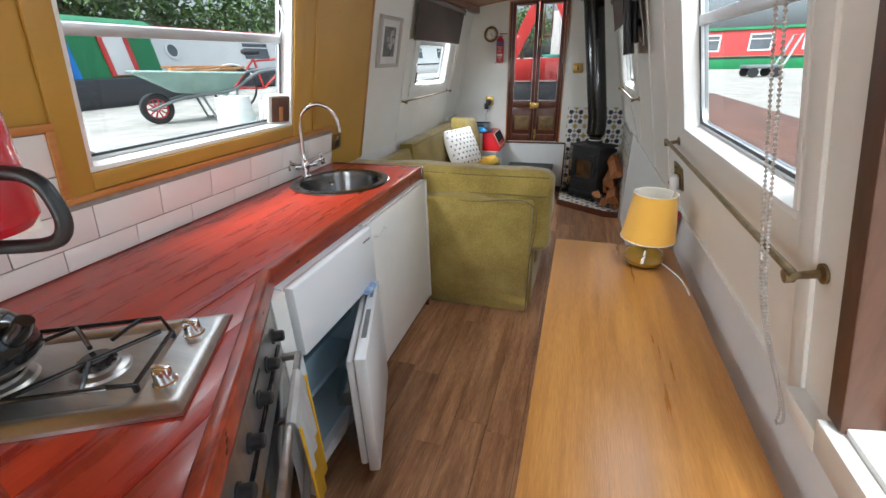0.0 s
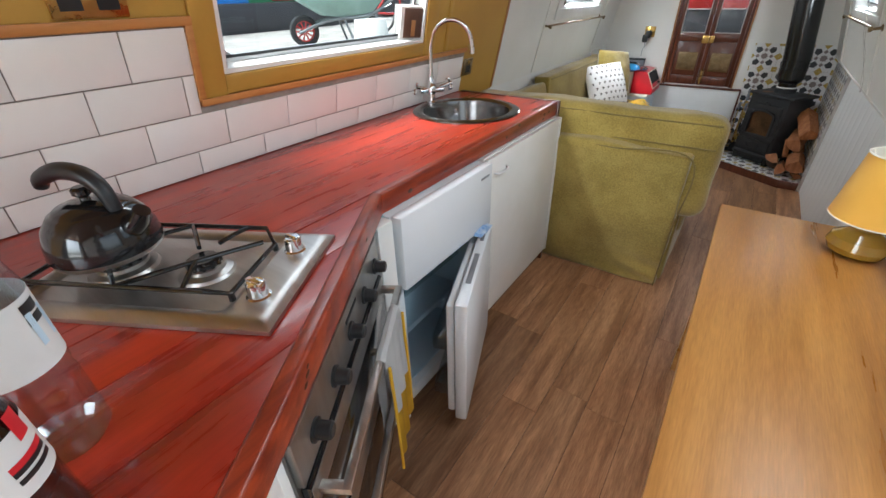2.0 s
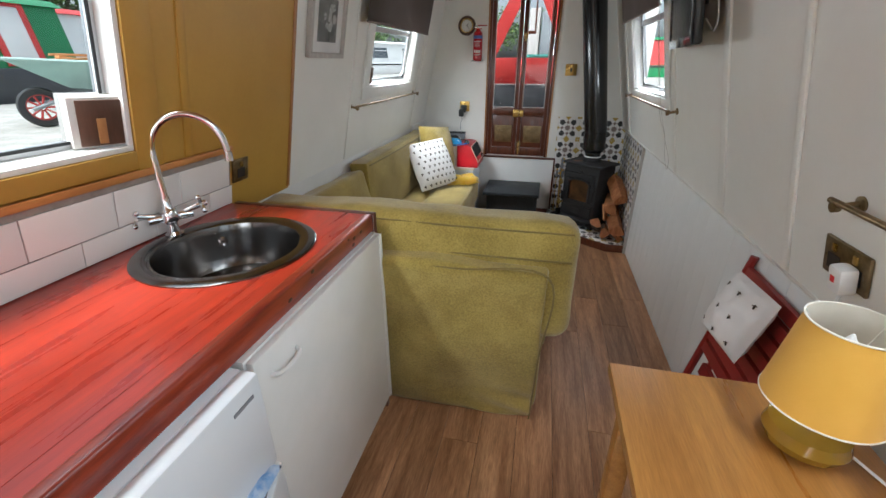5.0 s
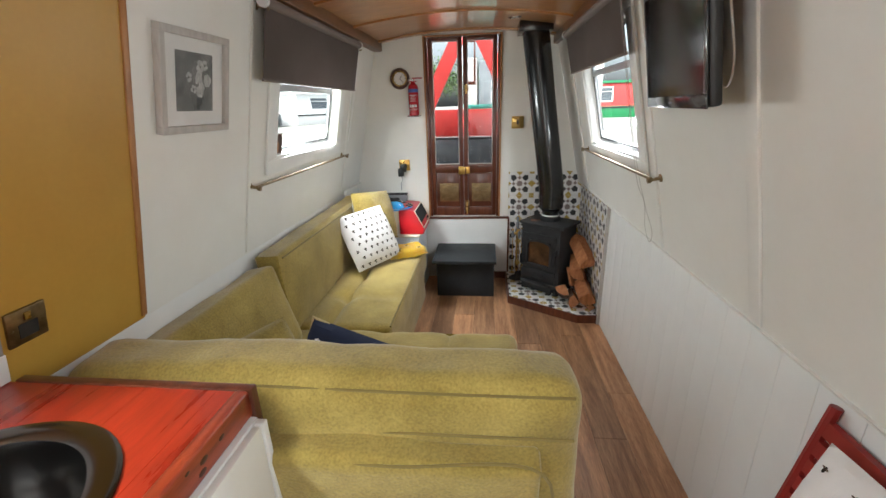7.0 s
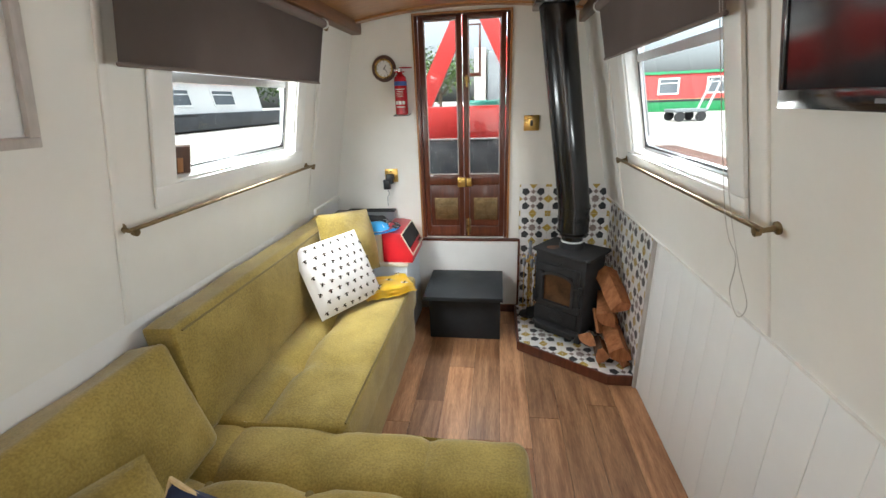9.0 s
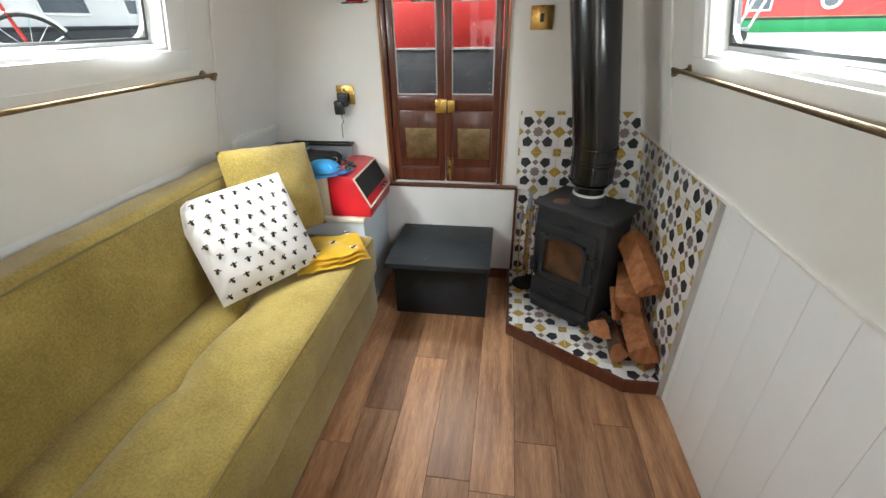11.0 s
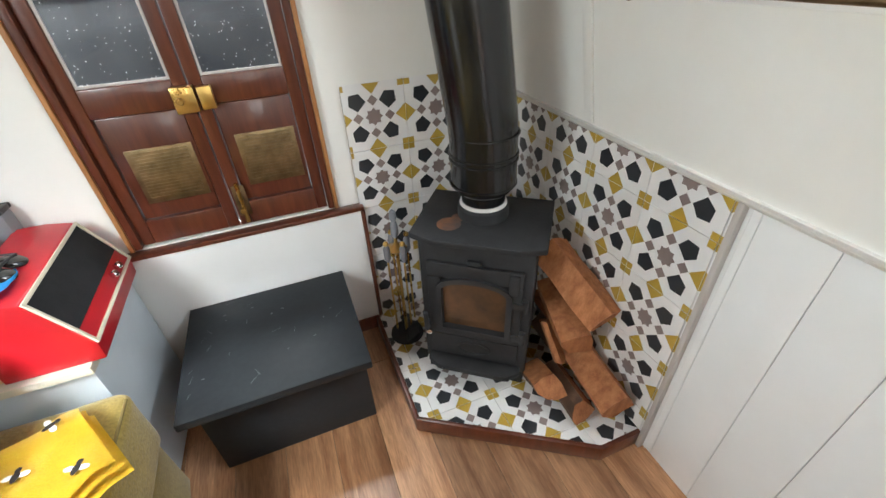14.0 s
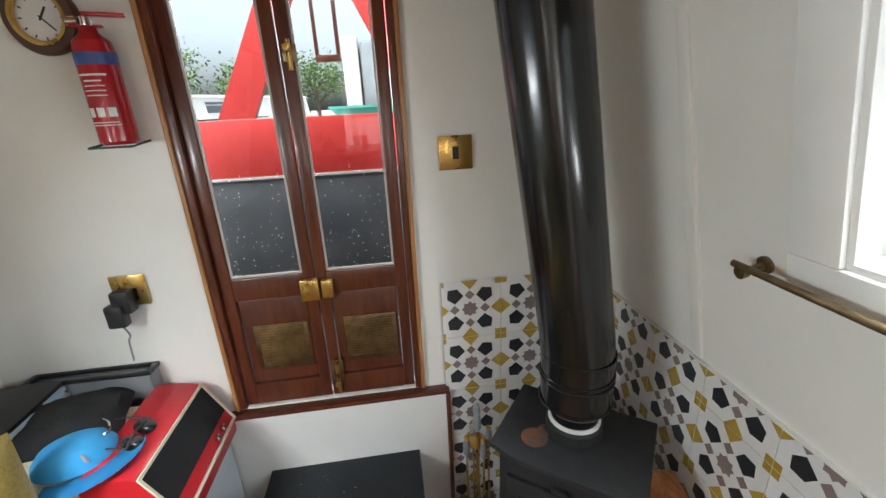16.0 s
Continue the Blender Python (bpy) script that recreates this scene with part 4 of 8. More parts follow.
socket("l", 2.655, 1.02, 0.088, 0.088, BRASSOLD, "aged brass single socket on mustard wall")
socket("l", 1.0, 1.372, 0.146, 0.088, BRASS, "brass double socket on mustard wall above tiles")
socket("r", 2.28, 1.0, 0.146, 0.088, BRASSOLD, "aged brass double socket above the table")


def bottle(c, r, h, kind):
    t = thing("drink_bottle", "clear plastic water bottle with white label" if kind == "water" else "dark cola bottle with white and red label", "bottle", c)
    bm = B()
    pr = [(0, 0), (r * 0.8, 0), (r, 0.012), (r, h * 0.3), (r * 0.95, h * 0.33), (r, h * 0.36), (r, h * 0.68), (r * 0.85, h * 0.78), (r * 0.4, h * 0.90), (0.014, h * 0.93), (0.014, h)]
    lathe(bm, pr, c, 36, cap=False)
    part("bottle_wall", bm, PETCLEAR, t)
    if kind != "water":
        bm = B()
        lathe(bm, [(0, 0.003), (r * 0.78, 0.003), (r * 0.96, 0.014), (r * 0.96, h * 0.68), (r * 0.80, h * 0.78), (r * 0.55, h * 0.84), (0, h * 0.845)], c, 36)
        part("drink", bm, COLA, t)
    bm = B()
    lathe(bm, [(r + 0.0006, h * 0.40), (r + 0.0006, h * 0.66)], c, 36, cap=False)
    part("label", bm, LABELW, t, "white wrap label")
    bm = B()
    lathe(bm, [(0.0155, h * 0.965), (0.0155, h + 0.006), (0, h + 0.006)], c, 20)
    part("cap", bm, LABELB if kind == "water" else LABELR, t)
    for k, (a, zz, col) in enumerate(((0.9, 0.60, 0), (0.9, 0.56, 0), (1.2, 0.48, 1), (0.75, 0.48, 1)) if kind == "water" else ((1.0, 0.60, 2), (0.8, 0.52, 2), (0.8, 0.50, 0), (0.8, 0.46, 0))):
        bm = B()
        w, hh = ((0.5, 0.012), (0.5, 0.010), (0.16, 0.04), (0.16, 0.04))[k] if kind == "water" else ((0.35, 0.03), (0.9, 0.008), (0.9, 0.006), (0.9, 0.006))[k]
        n = 8
        vs = [[bm.verts.new((c[0] + (r + 0.0012) * math.cos(a + w * (i / n - 0.5)), c[1] + (r + 0.0012) * math.sin(a + w * (i / n - 0.5)), c[2] + h * zz + j * hh)) for j in (0, 1)] for i in range(n + 1)]
        for i in range(n):
            bm.faces.new((vs[i][0], vs[i + 1][0], vs[i + 1][1], vs[i][1]))
        part("print_bar", bm, (BLACKPL, LABELB, LABELR)[col] if col != 1 else FRIDGEIN, t)


bottle((-0.56, 0.578, 0.9), 0.044, 0.32, "water")
bottle((-0.445, 0.525, 0.9), 0.040, 0.24, "cola")

# red mug hanging from a hook near the start, and a cream wall cabinet
MG = Vector((-0.246, 0.588, 1.358))
t = thing("hanging_mug", "dark red enamel mug with black handle hanging from hook", "mug", MG)
bm = B()
lathe(bm, [(0.0, 0.0), (0.030, 0.0), (0.035, 0.006), (0.037, 0.068), (0.036, 0.070), (0.034, 0.068), (0.032, 0.008), (0.0, 0.005)], MG, 36)
part("body", bm, EXTRED, t)
bm = B()
hd = Vector((0.95, 0.30, 0)).normalized()
tube(bm, curve_pts([MG + hd * 0.038 + Vector((0, 0, 0.036)), MG + hd * 0.050 + Vector((0, 0, 0.034)), MG + hd * 0.058 + Vector((0, 0, 0.026)), MG + hd * 0.060 + Vector((0, 0, 0.006)), MG + hd * 0.048 + Vector((0, 0, -0.006)), MG + hd * 0.012 + Vector((0, 0, -0.008))], 5), 0.0042, 12)
part("handle", bm, BLACKPL, t, "black curved handle")
bm = B()
tube(bm, [MG + Vector((0, 0, 0.069)), MG + Vector((0, 0, arch(MG.x) - MG.z))], 0.0012, 6)
part("hanging_wire", bm, BRASSOLD, t)
t = thing("wall_cabinet", "cream painted cupboard panel hung from the ceiling", "cabinet", (-0.42300000000000004, 0.639, 1.34))
bm = B()
box(bm, -0.573, -0.273, 0.617, 0.639, 1.34, 1.94, 0.003)
part("panel", bm, CREAMW, t)


def lamp():
    cx, cy, z = 0.375, 2.035, 0.715
    t = thing("table_lamp", "yellow fabric table lamp with olive ceramic base", "lamp", (cx, cy, z))
    bm = B()
    lathe(bm, [(0, 0), (0.045, 0), (0.062, 0.010), (0.070, 0.028), (0.064, 0.050), (0.040, 0.066), (0.026, 0.074), (0.025, 0.080), (0.036, 0.092), (0.036, 0.104), (0.022, 0.116), (0.0, 0.118)], (cx, cy, z), 40)
    part("base", bm, OLIVEGL, t)
    bm = B()
    lathe(bm, [(0.012, 0.116), (0.012, 0.15), (0.016, 0.15), (0.016, 0.17), (0, 0.17)], (cx, cy, z), 20)
    part("bulb_holder", bm, WHITEPL, t)
    bm = B()
    lathe(bm, [(0.012, 0.17), (0.018, 0.19), (0.019, 0.215), (0.012, 0.24), (0.002, 0.258), (0, 0.258)], (cx, cy, z), 20)
    part("bulb", bm, WHITEPL, t, "unlit white candle bulb")
    bm = B()
    lathe(bm, [(0.094, 0.108), (0.071, 0.278)], (cx, cy, z), 56, cap=False)
    sh = part("shade", bm, SHADE, t)
    bm = B()
    lathe(bm, [(0.0925, 0.1085), (0.0695, 0.2775)], (cx, cy, z), 56, cap=False)
    part("lining", bm, SHADEIN, sh, "pale shade lining")
    bm = B()
    for r, zz in ((0.094, 0.108), (0.0715, 0.278)):
        tube(bm, [(cx + r * math.cos(a), cy + r * math.sin(a), z + zz) for a in [i * math.pi / 24 for i in range(48)]], 0.0018, 6, closed=True)
    for k in range(3):
        a = k * 2.094 + 0.4
        tube(bm, [(cx, cy, z + 0.165), (cx + 0.05 * math.cos(a), cy + 0.05 * math.sin(a), z + 0.24), (cx + 0.070 * math.cos(a), cy + 0.070 * math.sin(a), z + 0.277)], 0.0015, 6)
    part("shade_ring", bm, SHADEIN, sh)
    bm = B()
    tube(bm, curve_pts([(cx + 0.06, cy - 0.01, z + 0.012), (0.455, 2.0, 0.722), (0.488, 1.90, 0.72), (0.495, 1.79, 0.70), (0.502, 1.76, 0.60)], 8), 0.003, 8)
    part("flex", bm, WHITEPL, t, "white lamp flex")


def table():
    t = thing("dining_table", "narrow oak veneer table along the cabin side", "table", (0.28, 1.2, 0))
    bm = B()
    box(bm, 0.044, 0.506, 0.28, 2.203, 0.688, 0.715, 0.003)
    part("tabletop", bm, OAK, t)
    for x in (0.07, 0.44):
        for y in (0.32, 2.10):
            bm = B()
            box(bm, x, x + 0.045, y, y + 0.045, 0, 0.687, 0.003)
            part("leg", bm, OAK, t)
    bm = B()
    box(bm, 0.085, 0.105, 0.366, 2.099, 0.62, 0.687)
    part("apron", bm, OAK, t)


lamp()
table()


def plug(side, y, z, label):
    m = SM(side, y, z, 0.0105)
    t = thing("plug", label, "plug", m.translation)
    bm = B()
    box(bm, -0.022, 0.022, -0.03, 0.03, 0, 0.035, 0.008, m)
    part("body", bm, WHITEPL, t)
    bm = B()
    box(bm, -0.006, 0.006, -0.004, 0.010, 0.0351, 0.0365, 0, m)
    part("marker", bm, LABELR, t, "red marker")
    bm = B()
    p = m @ Vector((0, -0.028, 0.012))
    tube(bm, curve_pts([p, p + Vector((-0.01, 0, -0.05)), p + Vector((-0.03, -0.01, -0.12)), p + Vector((-0.01, -0.05, -0.22))], 6), 0.003, 8)
    part("flex", bm, WHITEPL, t)


plug("r", 2.245, 0.985, "white plug with red marker in socket")


def chair():
    t = thing("folding_chair", "red painted slatted chair folded against the cabin side", "chair", (0.36, 2.43, 0))
    m = Matrix.Translation((0.40, 2.57, 0.0)) @ Matrix.Rotation(radians(-90), 4, "Z")

    def q(x, z, d=0.0):
        return m @ Vector((x, d + z * 0.16, z * 0.87))
    for x in (-0.17, 0.17):
        bm = B()
        tube(bm, [q(x, 0.0), q(x, 0.45), q(x, 0.93)], 0.013, 8)
        part("back_post", bm, REDCHAIR, t)
    for k in range(7):
        bm = B()
        z0 = 0.50 + k * 0.058
        hexa(bm, [q(a, z, d) for z in (z0, z0 + 0.042) for a, d in ((-0.165, -0.008), (0.165, -0.008), (0.165, 0.008), (-0.165, 0.008))])
        part("slat", bm, REDCHAIR, t)
    for k in range(5):
        bm = B()
        z0 = 0.10 + k * 0.07
        hexa(bm, [q(a, z, d) for z in (z0, z0 + 0.05) for a, d in ((-0.155, 0.022), (0.155, 0.022), (0.155, 0.038), (-0.155, 0.038))])
        part("seat_slat", bm, REDCHAIR, t)
    for x in (-0.145, 0.145):
        bm = B()
        tube(bm, [q(x, 0.0, 0.045), q(x, 0.52, 0.045)], 0.011, 8)
        part("front_leg", bm, REDCHAIR, t)


chair()
t = thing("patterned_cushion", "white cushion with small bee print on the red chair", "cushion", (0.45, 2.56, 0.7))
bm = B()
PCM = Matrix.Translation((0.45, 2.535, 0.70)) @ Matrix(((0.12, 0.30, -0.946, 0), (-0.99, 0.02, -0.12, 0), (-0.02, 0.95, 0.30, 0), (0, 0, 0, 1)))
pillow(bm, 0.21, 0.21, 0.08, PCM, 7, 18)
part("cover", bm, PILLOWW, t)


def bees_on(parent, m, w, h, thick, step, size, mats, seed, both=False):
    """Small printed bees laid on a cushion's face."""
    bm = B()
    rnd = random.Random(seed)
    n = int(w / step)
    for i in range(n):
        for j in range(int(h / step)):
            u = (i + 0.5 + (0.5 if j % 2 else 0.0)) / n * 2 - 1
            v = (j + 0.5) / int(h / step) * 2 - 1
            if abs(u) > 0.93 or abs(v) > 0.93:
                continue
            e = max(0, (1 - u * u) * (1 - v * v)) ** 0.42
            x, y = u * w / 2 * (1 - 0.07 * (1 - u * u)), v * h / 2 * (1 - 0.07 * (1 - v * v))
            zz = thick / 2 * e + 0.006
            a = rnd.uniform(-0.5, 0.5)
            lm = m @ Matrix.Translation((x, y, zz)) @ Matrix.Rotation(-v * 0.35, 4, "X") @ Matrix.Rotation(u * 0.35, 4, "Y") @ Matrix.Rotation(a, 4, "Z")
            for k, (dx, dy, rx, ry, mi) in enumerate(((0, -0.25, 0.28, 0.42, 0), (0, 0.25, 0.2, 0.2, 0), (-0.34, 0.12, 0.28, 0.15, 1), (0.34, 0.12, 0.28, 0.15, 1))):
                vs = [bm.verts.new(lm @ Vector((size * (dx + rx * math.cos(b)), size * (dy + ry * math.sin(b)), 0.0003 * k))) for b in [c * math.pi / 4 for c in range(8)]]
                bm.faces.new(vs).material_index = mi
    return tagged(part("bee_print", bm, mats, parent, "small printed bees"), kind="stuff")


bees_on(t, PCM, 0.21, 0.21, 0.08, 0.055, 0.014, [BEEDK, BEEBRN], 4)

# ---- saloon ----
def sofa():
    t = thing("sofa", "olive green velvet sofa with tufted seat along cabin side", "sofa", (-1.0, 4.3, 0))
    bm = B()
    soft_box(bm, (0.555, 1.32, 0.26), Matrix.Translation((-0.985, 4.305, 0.13)), 0.03, (0.006, 0, 0), 0.003, 12, 1)
    part("base", bm, SAGE, t)
    bm = B()
    soft_box(bm, (0.60, 1.30, 0.20), Matrix.Translation((-0.99, 4.31, 0.345)), 0.03, (0.008, 0, 0.012), 0.004, 34, 2, [(-0.02, -0.30), (-0.02, 0.02), (-0.02, 0.34)])
    part("seat", bm, SAGE, t)
    bm = B()
    tube(bm, [(-0.696, 3.69, 0.436), (-0.692, 4.3, 0.440), (-0.696, 4.93, 0.436)], 0.004, 8)
    part("piping", bm, SAGEDK, t)
    bm = B()
    soft_box(bm, (0.13, 1.39, 0.42), Matrix.Translation((-1.225, 4.30, 0.63)) @ Matrix.Rotation(radians(-3), 4, "Y"), 0.022, (0.014, 0, 0), 0.004, 20, 3)
    part("backrest", bm, SAGE, t)
    bm = B()
    tube(bm, [(-1.166, 3.63, 0.820), (-1.152, 4.3, 0.823), (-1.166, 4.97, 0.820)], 0.004, 8)
    part("back_piping", bm, SAGEDK, t)


def chaise():
    t = thing("sofa_chaise", "olive green velvet chaise section with buttoned seat", "sofa", (-0.65, 3.2, 0))
    bm = B()
    soft_box(bm, (1.19, 0.86, 0.26), Matrix.Translation((-0.685, 3.25, 0.13)), 0.03, (0, 0, 0), 0.003, 12, 4)
    part("base", bm, SAGE, t)
    bm = B()
    soft_box(bm, (1.22, 0.90, 0.18), Matrix.Translation((-0.685, 3.25, 0.335)), 0.05, (0.008, 0.008, 0.016), 0.004, 40, 5, [(-0.05, 0.215), (0.29, 0.215), (-0.37, 0.215), (-0.05, -0.12), (0.29, -0.12)])
    part("seat", bm, SAGE, t)
    for x in (-0.72, -0.38, -1.04):
        bm = B()
        lathe(bm, [(0.013, 0), (0.011, 0.005), (0, 0.007)], (x, 3.44, 0.402), 16)
        part("button", bm, SAGEDK, t)
    bm = B()
    soft_box(bm, (0.15, 0.74, 0.40), Matrix.Translation((-1.215, 3.225, 0.60)) @ Matrix.Rotation(radians(-14), 4, "Y"), 0.028, (0.02, 0, 0), 0.006, 20, 6)
    part("backrest", bm, SAGE, t)
    bm = B()
    soft_box(bm, (1.29, 0.205, 0.47), Matrix.Translation((-0.65, 2.765, 0.648)), 0.065, (0.0, 0.012, 0.006), 0.008, 26, 7)
    part("arm", bm, SAGE, t)
    bm = B()
    for z, y in ((0.858, 2.672), (0.76, 2.655)):
        tube(bm, curve_pts([(-1.2, y, z), (-0.8, y - 0.002, z + 0.003), (-0.4, y, z - 0.002), (-0.03, y, z)], 6), 0.0035, 8)
    part("piping", bm, SAGEDK, t)
    bm = B()
    soft_box(bm, (1.18, 0.12, 0.42), Matrix.Translation((-0.68, 2.80, 0.21)), 0.02, (0, 0, 0), 0.002, 8, 8)
    part("end_panel", bm, SAGE, t)


def loose_slab():
    t = thing("sofa_cushion", "olive green loose sofa cushion leaning against the chaise", "cushion", (-0.43, 2.70, 0))
    bm = B()
    m = Matrix.Translation((-0.435, 2.668, 0.372)) @ Matrix.Rotation(radians(6.0), 4, "X") @ Matrix.Rotation(radians(0.6), 4, "Y")
    soft_box(bm, (0.67, 0.085, 0.745), m, 0.022, (0, 0.012, 0), 0.010, 30, 9, waves=6)
    for v in bm.verts:
        if v.co.z < 0.24 and v.co.x > -0.40:
            k = (0.24 - v.co.z) / 0.24 * (v.co.x + 0.40) / 0.30
            v.co.y -= 0.016 * k * math.sin(v.co.z * 60 + v.co.x * 16)
    part("cover", bm, SAGE, t)
    bm = B()
    tube(bm, curve_pts([m @ Vector((-0.32, -0.037, 0.362)), m @ Vector((0.0, -0.043, 0.364)), m @ Vector((0.33, -0.037, 0.360)), m @ Vector((0.331, -0.039, 0.0)), m @ Vector((0.325, -0.039, -0.36))], 8), 0.0035, 8)
    part("piping", bm, SAGEDK, t)


def cushion(name, label, w, h, th, m, material, seed, cord=None):
    t = thing(name, label, "cushion", m.translation - Vector((0, 0, h / 2)))
    bm = B()
    pillow(bm, w, h, th, m, seed)
    part("cover", bm, material, t)
    if cord:
        bm = B()
        pts = []
        for a, b, c, d in ((-1, -1, 1, -1), (1, -1, 1, 1), (1, 1, -1, 1), (-1, 1, -1, -1)):
            for k in range(10):
                u, v = a + (c - a) * k / 10, b + (d - b) * k / 10
                pts.append(m @ Vector((u * w / 2 * (1 - 0.07 * (1 - u * u) * 0 - 0.07 * (1 - v * v) * 0 - (0.07 * (1 - u * u) if abs(v) < 1 else 0) * 0), v * h / 2, 0)))
                if abs(u) < 1:
                    pts[-1] = m @ Vector((u * w / 2 * (1 - 0.07 * (1 - u * u)), v * h / 2 * (1 - 0.07 * (1 - u * u)), 0))
                else:
                    pts[-1] = m @ Vector((u * w / 2 * (1 - 0.07 * (1 - v * v)), v * h / 2, 0))
        tube(bm, pts, 0.006, 8, closed=True)
        part("cord", bm, cord, t, "tan corded edge")
    return t


def face(at, normal, up=(0, 0, 1), roll=0):
    """A cushion's frame: its face looks along normal."""
    n = Vector(normal).normalized()
    x = Vector(up).cross(n).normalized()
    y = n.cross(x)
    m = Matrix(((x.x, y.x, n.x, at[0]), (x.y, y.y, n.y, at[1]), (x.z, y.z, n.z, at[2]), (0, 0, 0, 1)))
    return m @ Matrix.Rotation(radians(roll), 4, "Z")


def spanned(at, along, up):
    """A cushion's frame from its long edge and its upward edge."""
    x = Vector(along).normalized()
    y = Vector(up)
    y = (y - x * y.dot(x)).normalized()
    n = x.cross(y)
    return Matrix(((x.x, y.x, n.x, at[0]), (x.y, y.y, n.y, at[1]), (x.z, y.z, n.z, at[2]), (0, 0, 0, 1)))


sofa()
chaise()
loose_slab()
cushion("scatter_cushion", "olive green velvet scatter cushion at sofa end", 0.40, 0.37, 0.14, spanned((-1.03, 4.785, 0.715), (0.169, 0.351, -0.049), (-0.07, 0.103, 0.335)), SAGE, 1)
BM1 = spanned((-1.008, 4.525, 0.640), (0.208, 0.306, 0.016), (-0.112, 0.129, 0.318))
bt = cushion("bee_cushion", "white cotton cushion printed with small bees", 0.39, 0.38, 0.15, BM1, PILLOWW, 2)
bees_on(bt, BM1, 0.39, 0.38, 0.15, 0.044, 0.020, [BEEDK, BEEBRN], 2)
cushion("scatter_cushion", "olive green velvet scatter cushion on the chaise", 0.29, 0.28, 0.17, face((-1.03, 3.12, 0.575), (0.55, -0.65, 0.50), roll=12), SAGE, 4)
NV = spanned((-0.70, 3.06, 0.595), (0.30, -0.06, -0.07), (-0.06, 0.14, 0.30))
nt_ = cushion("navy_cushion", "navy blue cushion with tan cord and tiny white motifs", 0.36, 0.32, 0.16, NV, NAVY, 5, TANCORD)
bees_on(nt_, NV, 0.36, 0.32, 0.16, 0.10, 0.02, [BEEWING, BEEWING], 6)


def blanket():
    t = thing("folded_blanket", "folded yellow fleece blanket with bee pattern", "blanket", (-0.83, 4.74, 0.43))
    m = Matrix.Translation((-0.825, 4.745, 0.462)) @ Matrix.Rotation(radians(32), 4, "Z") @ Matrix.Rotation(radians(-3), 4, "X")

    def drape(u, v):
        return 0.014 * noise.noise((u * 9, v * 9, 2.0)) + 0.010 * noise.noise((u * 22, v * 15, 5.0)) - 0.9 * max(0.0, u - 0.11) ** 1.5
    for k in range(3):
        bm = B()
        n, w, h = 20, 0.30 - 0.012 * k, 0.27 - 0.02 * k
        g = []
        for i in range(n + 1):
            row = []
            for j in range(n + 1):
                u, v = w * (i / n - 0.5), h * (j / n - 0.5) * (1 - 0.25 * (i / n - 0.5))
                row.append(bm.verts.new(m @ Vector((u, v, 0.017 * k + drape(u, v) - 0.008 * (abs(2 * j / n - 1) ** 6)))))
            g.append(row)
        for i in range(n):
            for j in range(n):
                bm.faces.new((g[i][j], g[i + 1][j], g[i + 1][j + 1], g[i][j + 1]))
        bmesh.ops.solidify(bm, geom=bm.faces[:], thickness=0.014)
        part("fold", bm, YELLOWT, t)
    for x, y, a in ((-0.08, 0.06, 0.4), (0.02, 0.00, 1.0), (-0.06, -0.07, 0.2), (0.09, -0.07, 0.8), (0.09, 0.07, 0.1)):
        bee = B()
        lm = m @ Matrix.Translation((x, y, 0.0375 + drape(x, y))) @ Matrix.Rotation(a, 4, "Z")
        for dx, dy, rx, ry, mi in ((0, 0, 0.013, 0.007, 0), (0.014, 0, 0.006, 0.006, 0), (0.002, 0.012, 0.006, 0.011, 1), (0.002, -0.012, 0.006, 0.011, 1)):
            vs = [bee.verts.new(lm @ Vector((dx + rx * math.cos(b), dy + ry * math.sin(b), 0.002 + 0.0004 * (1 - mi)))) for b in [c * math.pi / 5 for c in range(10)]]
            bee.faces.new(vs).material_index = mi
        part("bee", bee, [BEEDK, BEEWING], t, "black bee with white wings")


blanket()


def corner_shelf():
    t = thing("corner_cabinet", "pale blue painted low cabinet with cream top edge", "cabinet", (-1.0, 5.1, 0))
    bm = B()
    prism(bm, [(-1.31, 4.995), (-0.752, 4.995), (-0.738, 5.34), (-1.31, 5.34)], 0.0, 0.490, 0.003)
    part("body", bm, SHELFB, t)
    bm = B()
    prism(bm, [(-1.31, 4.98), (-0.742, 4.98), (-0.726, 5.378), (-1.31, 5.378)], 0.492, 0.514, 0.004)
    part("top", bm, CREAMW, t)


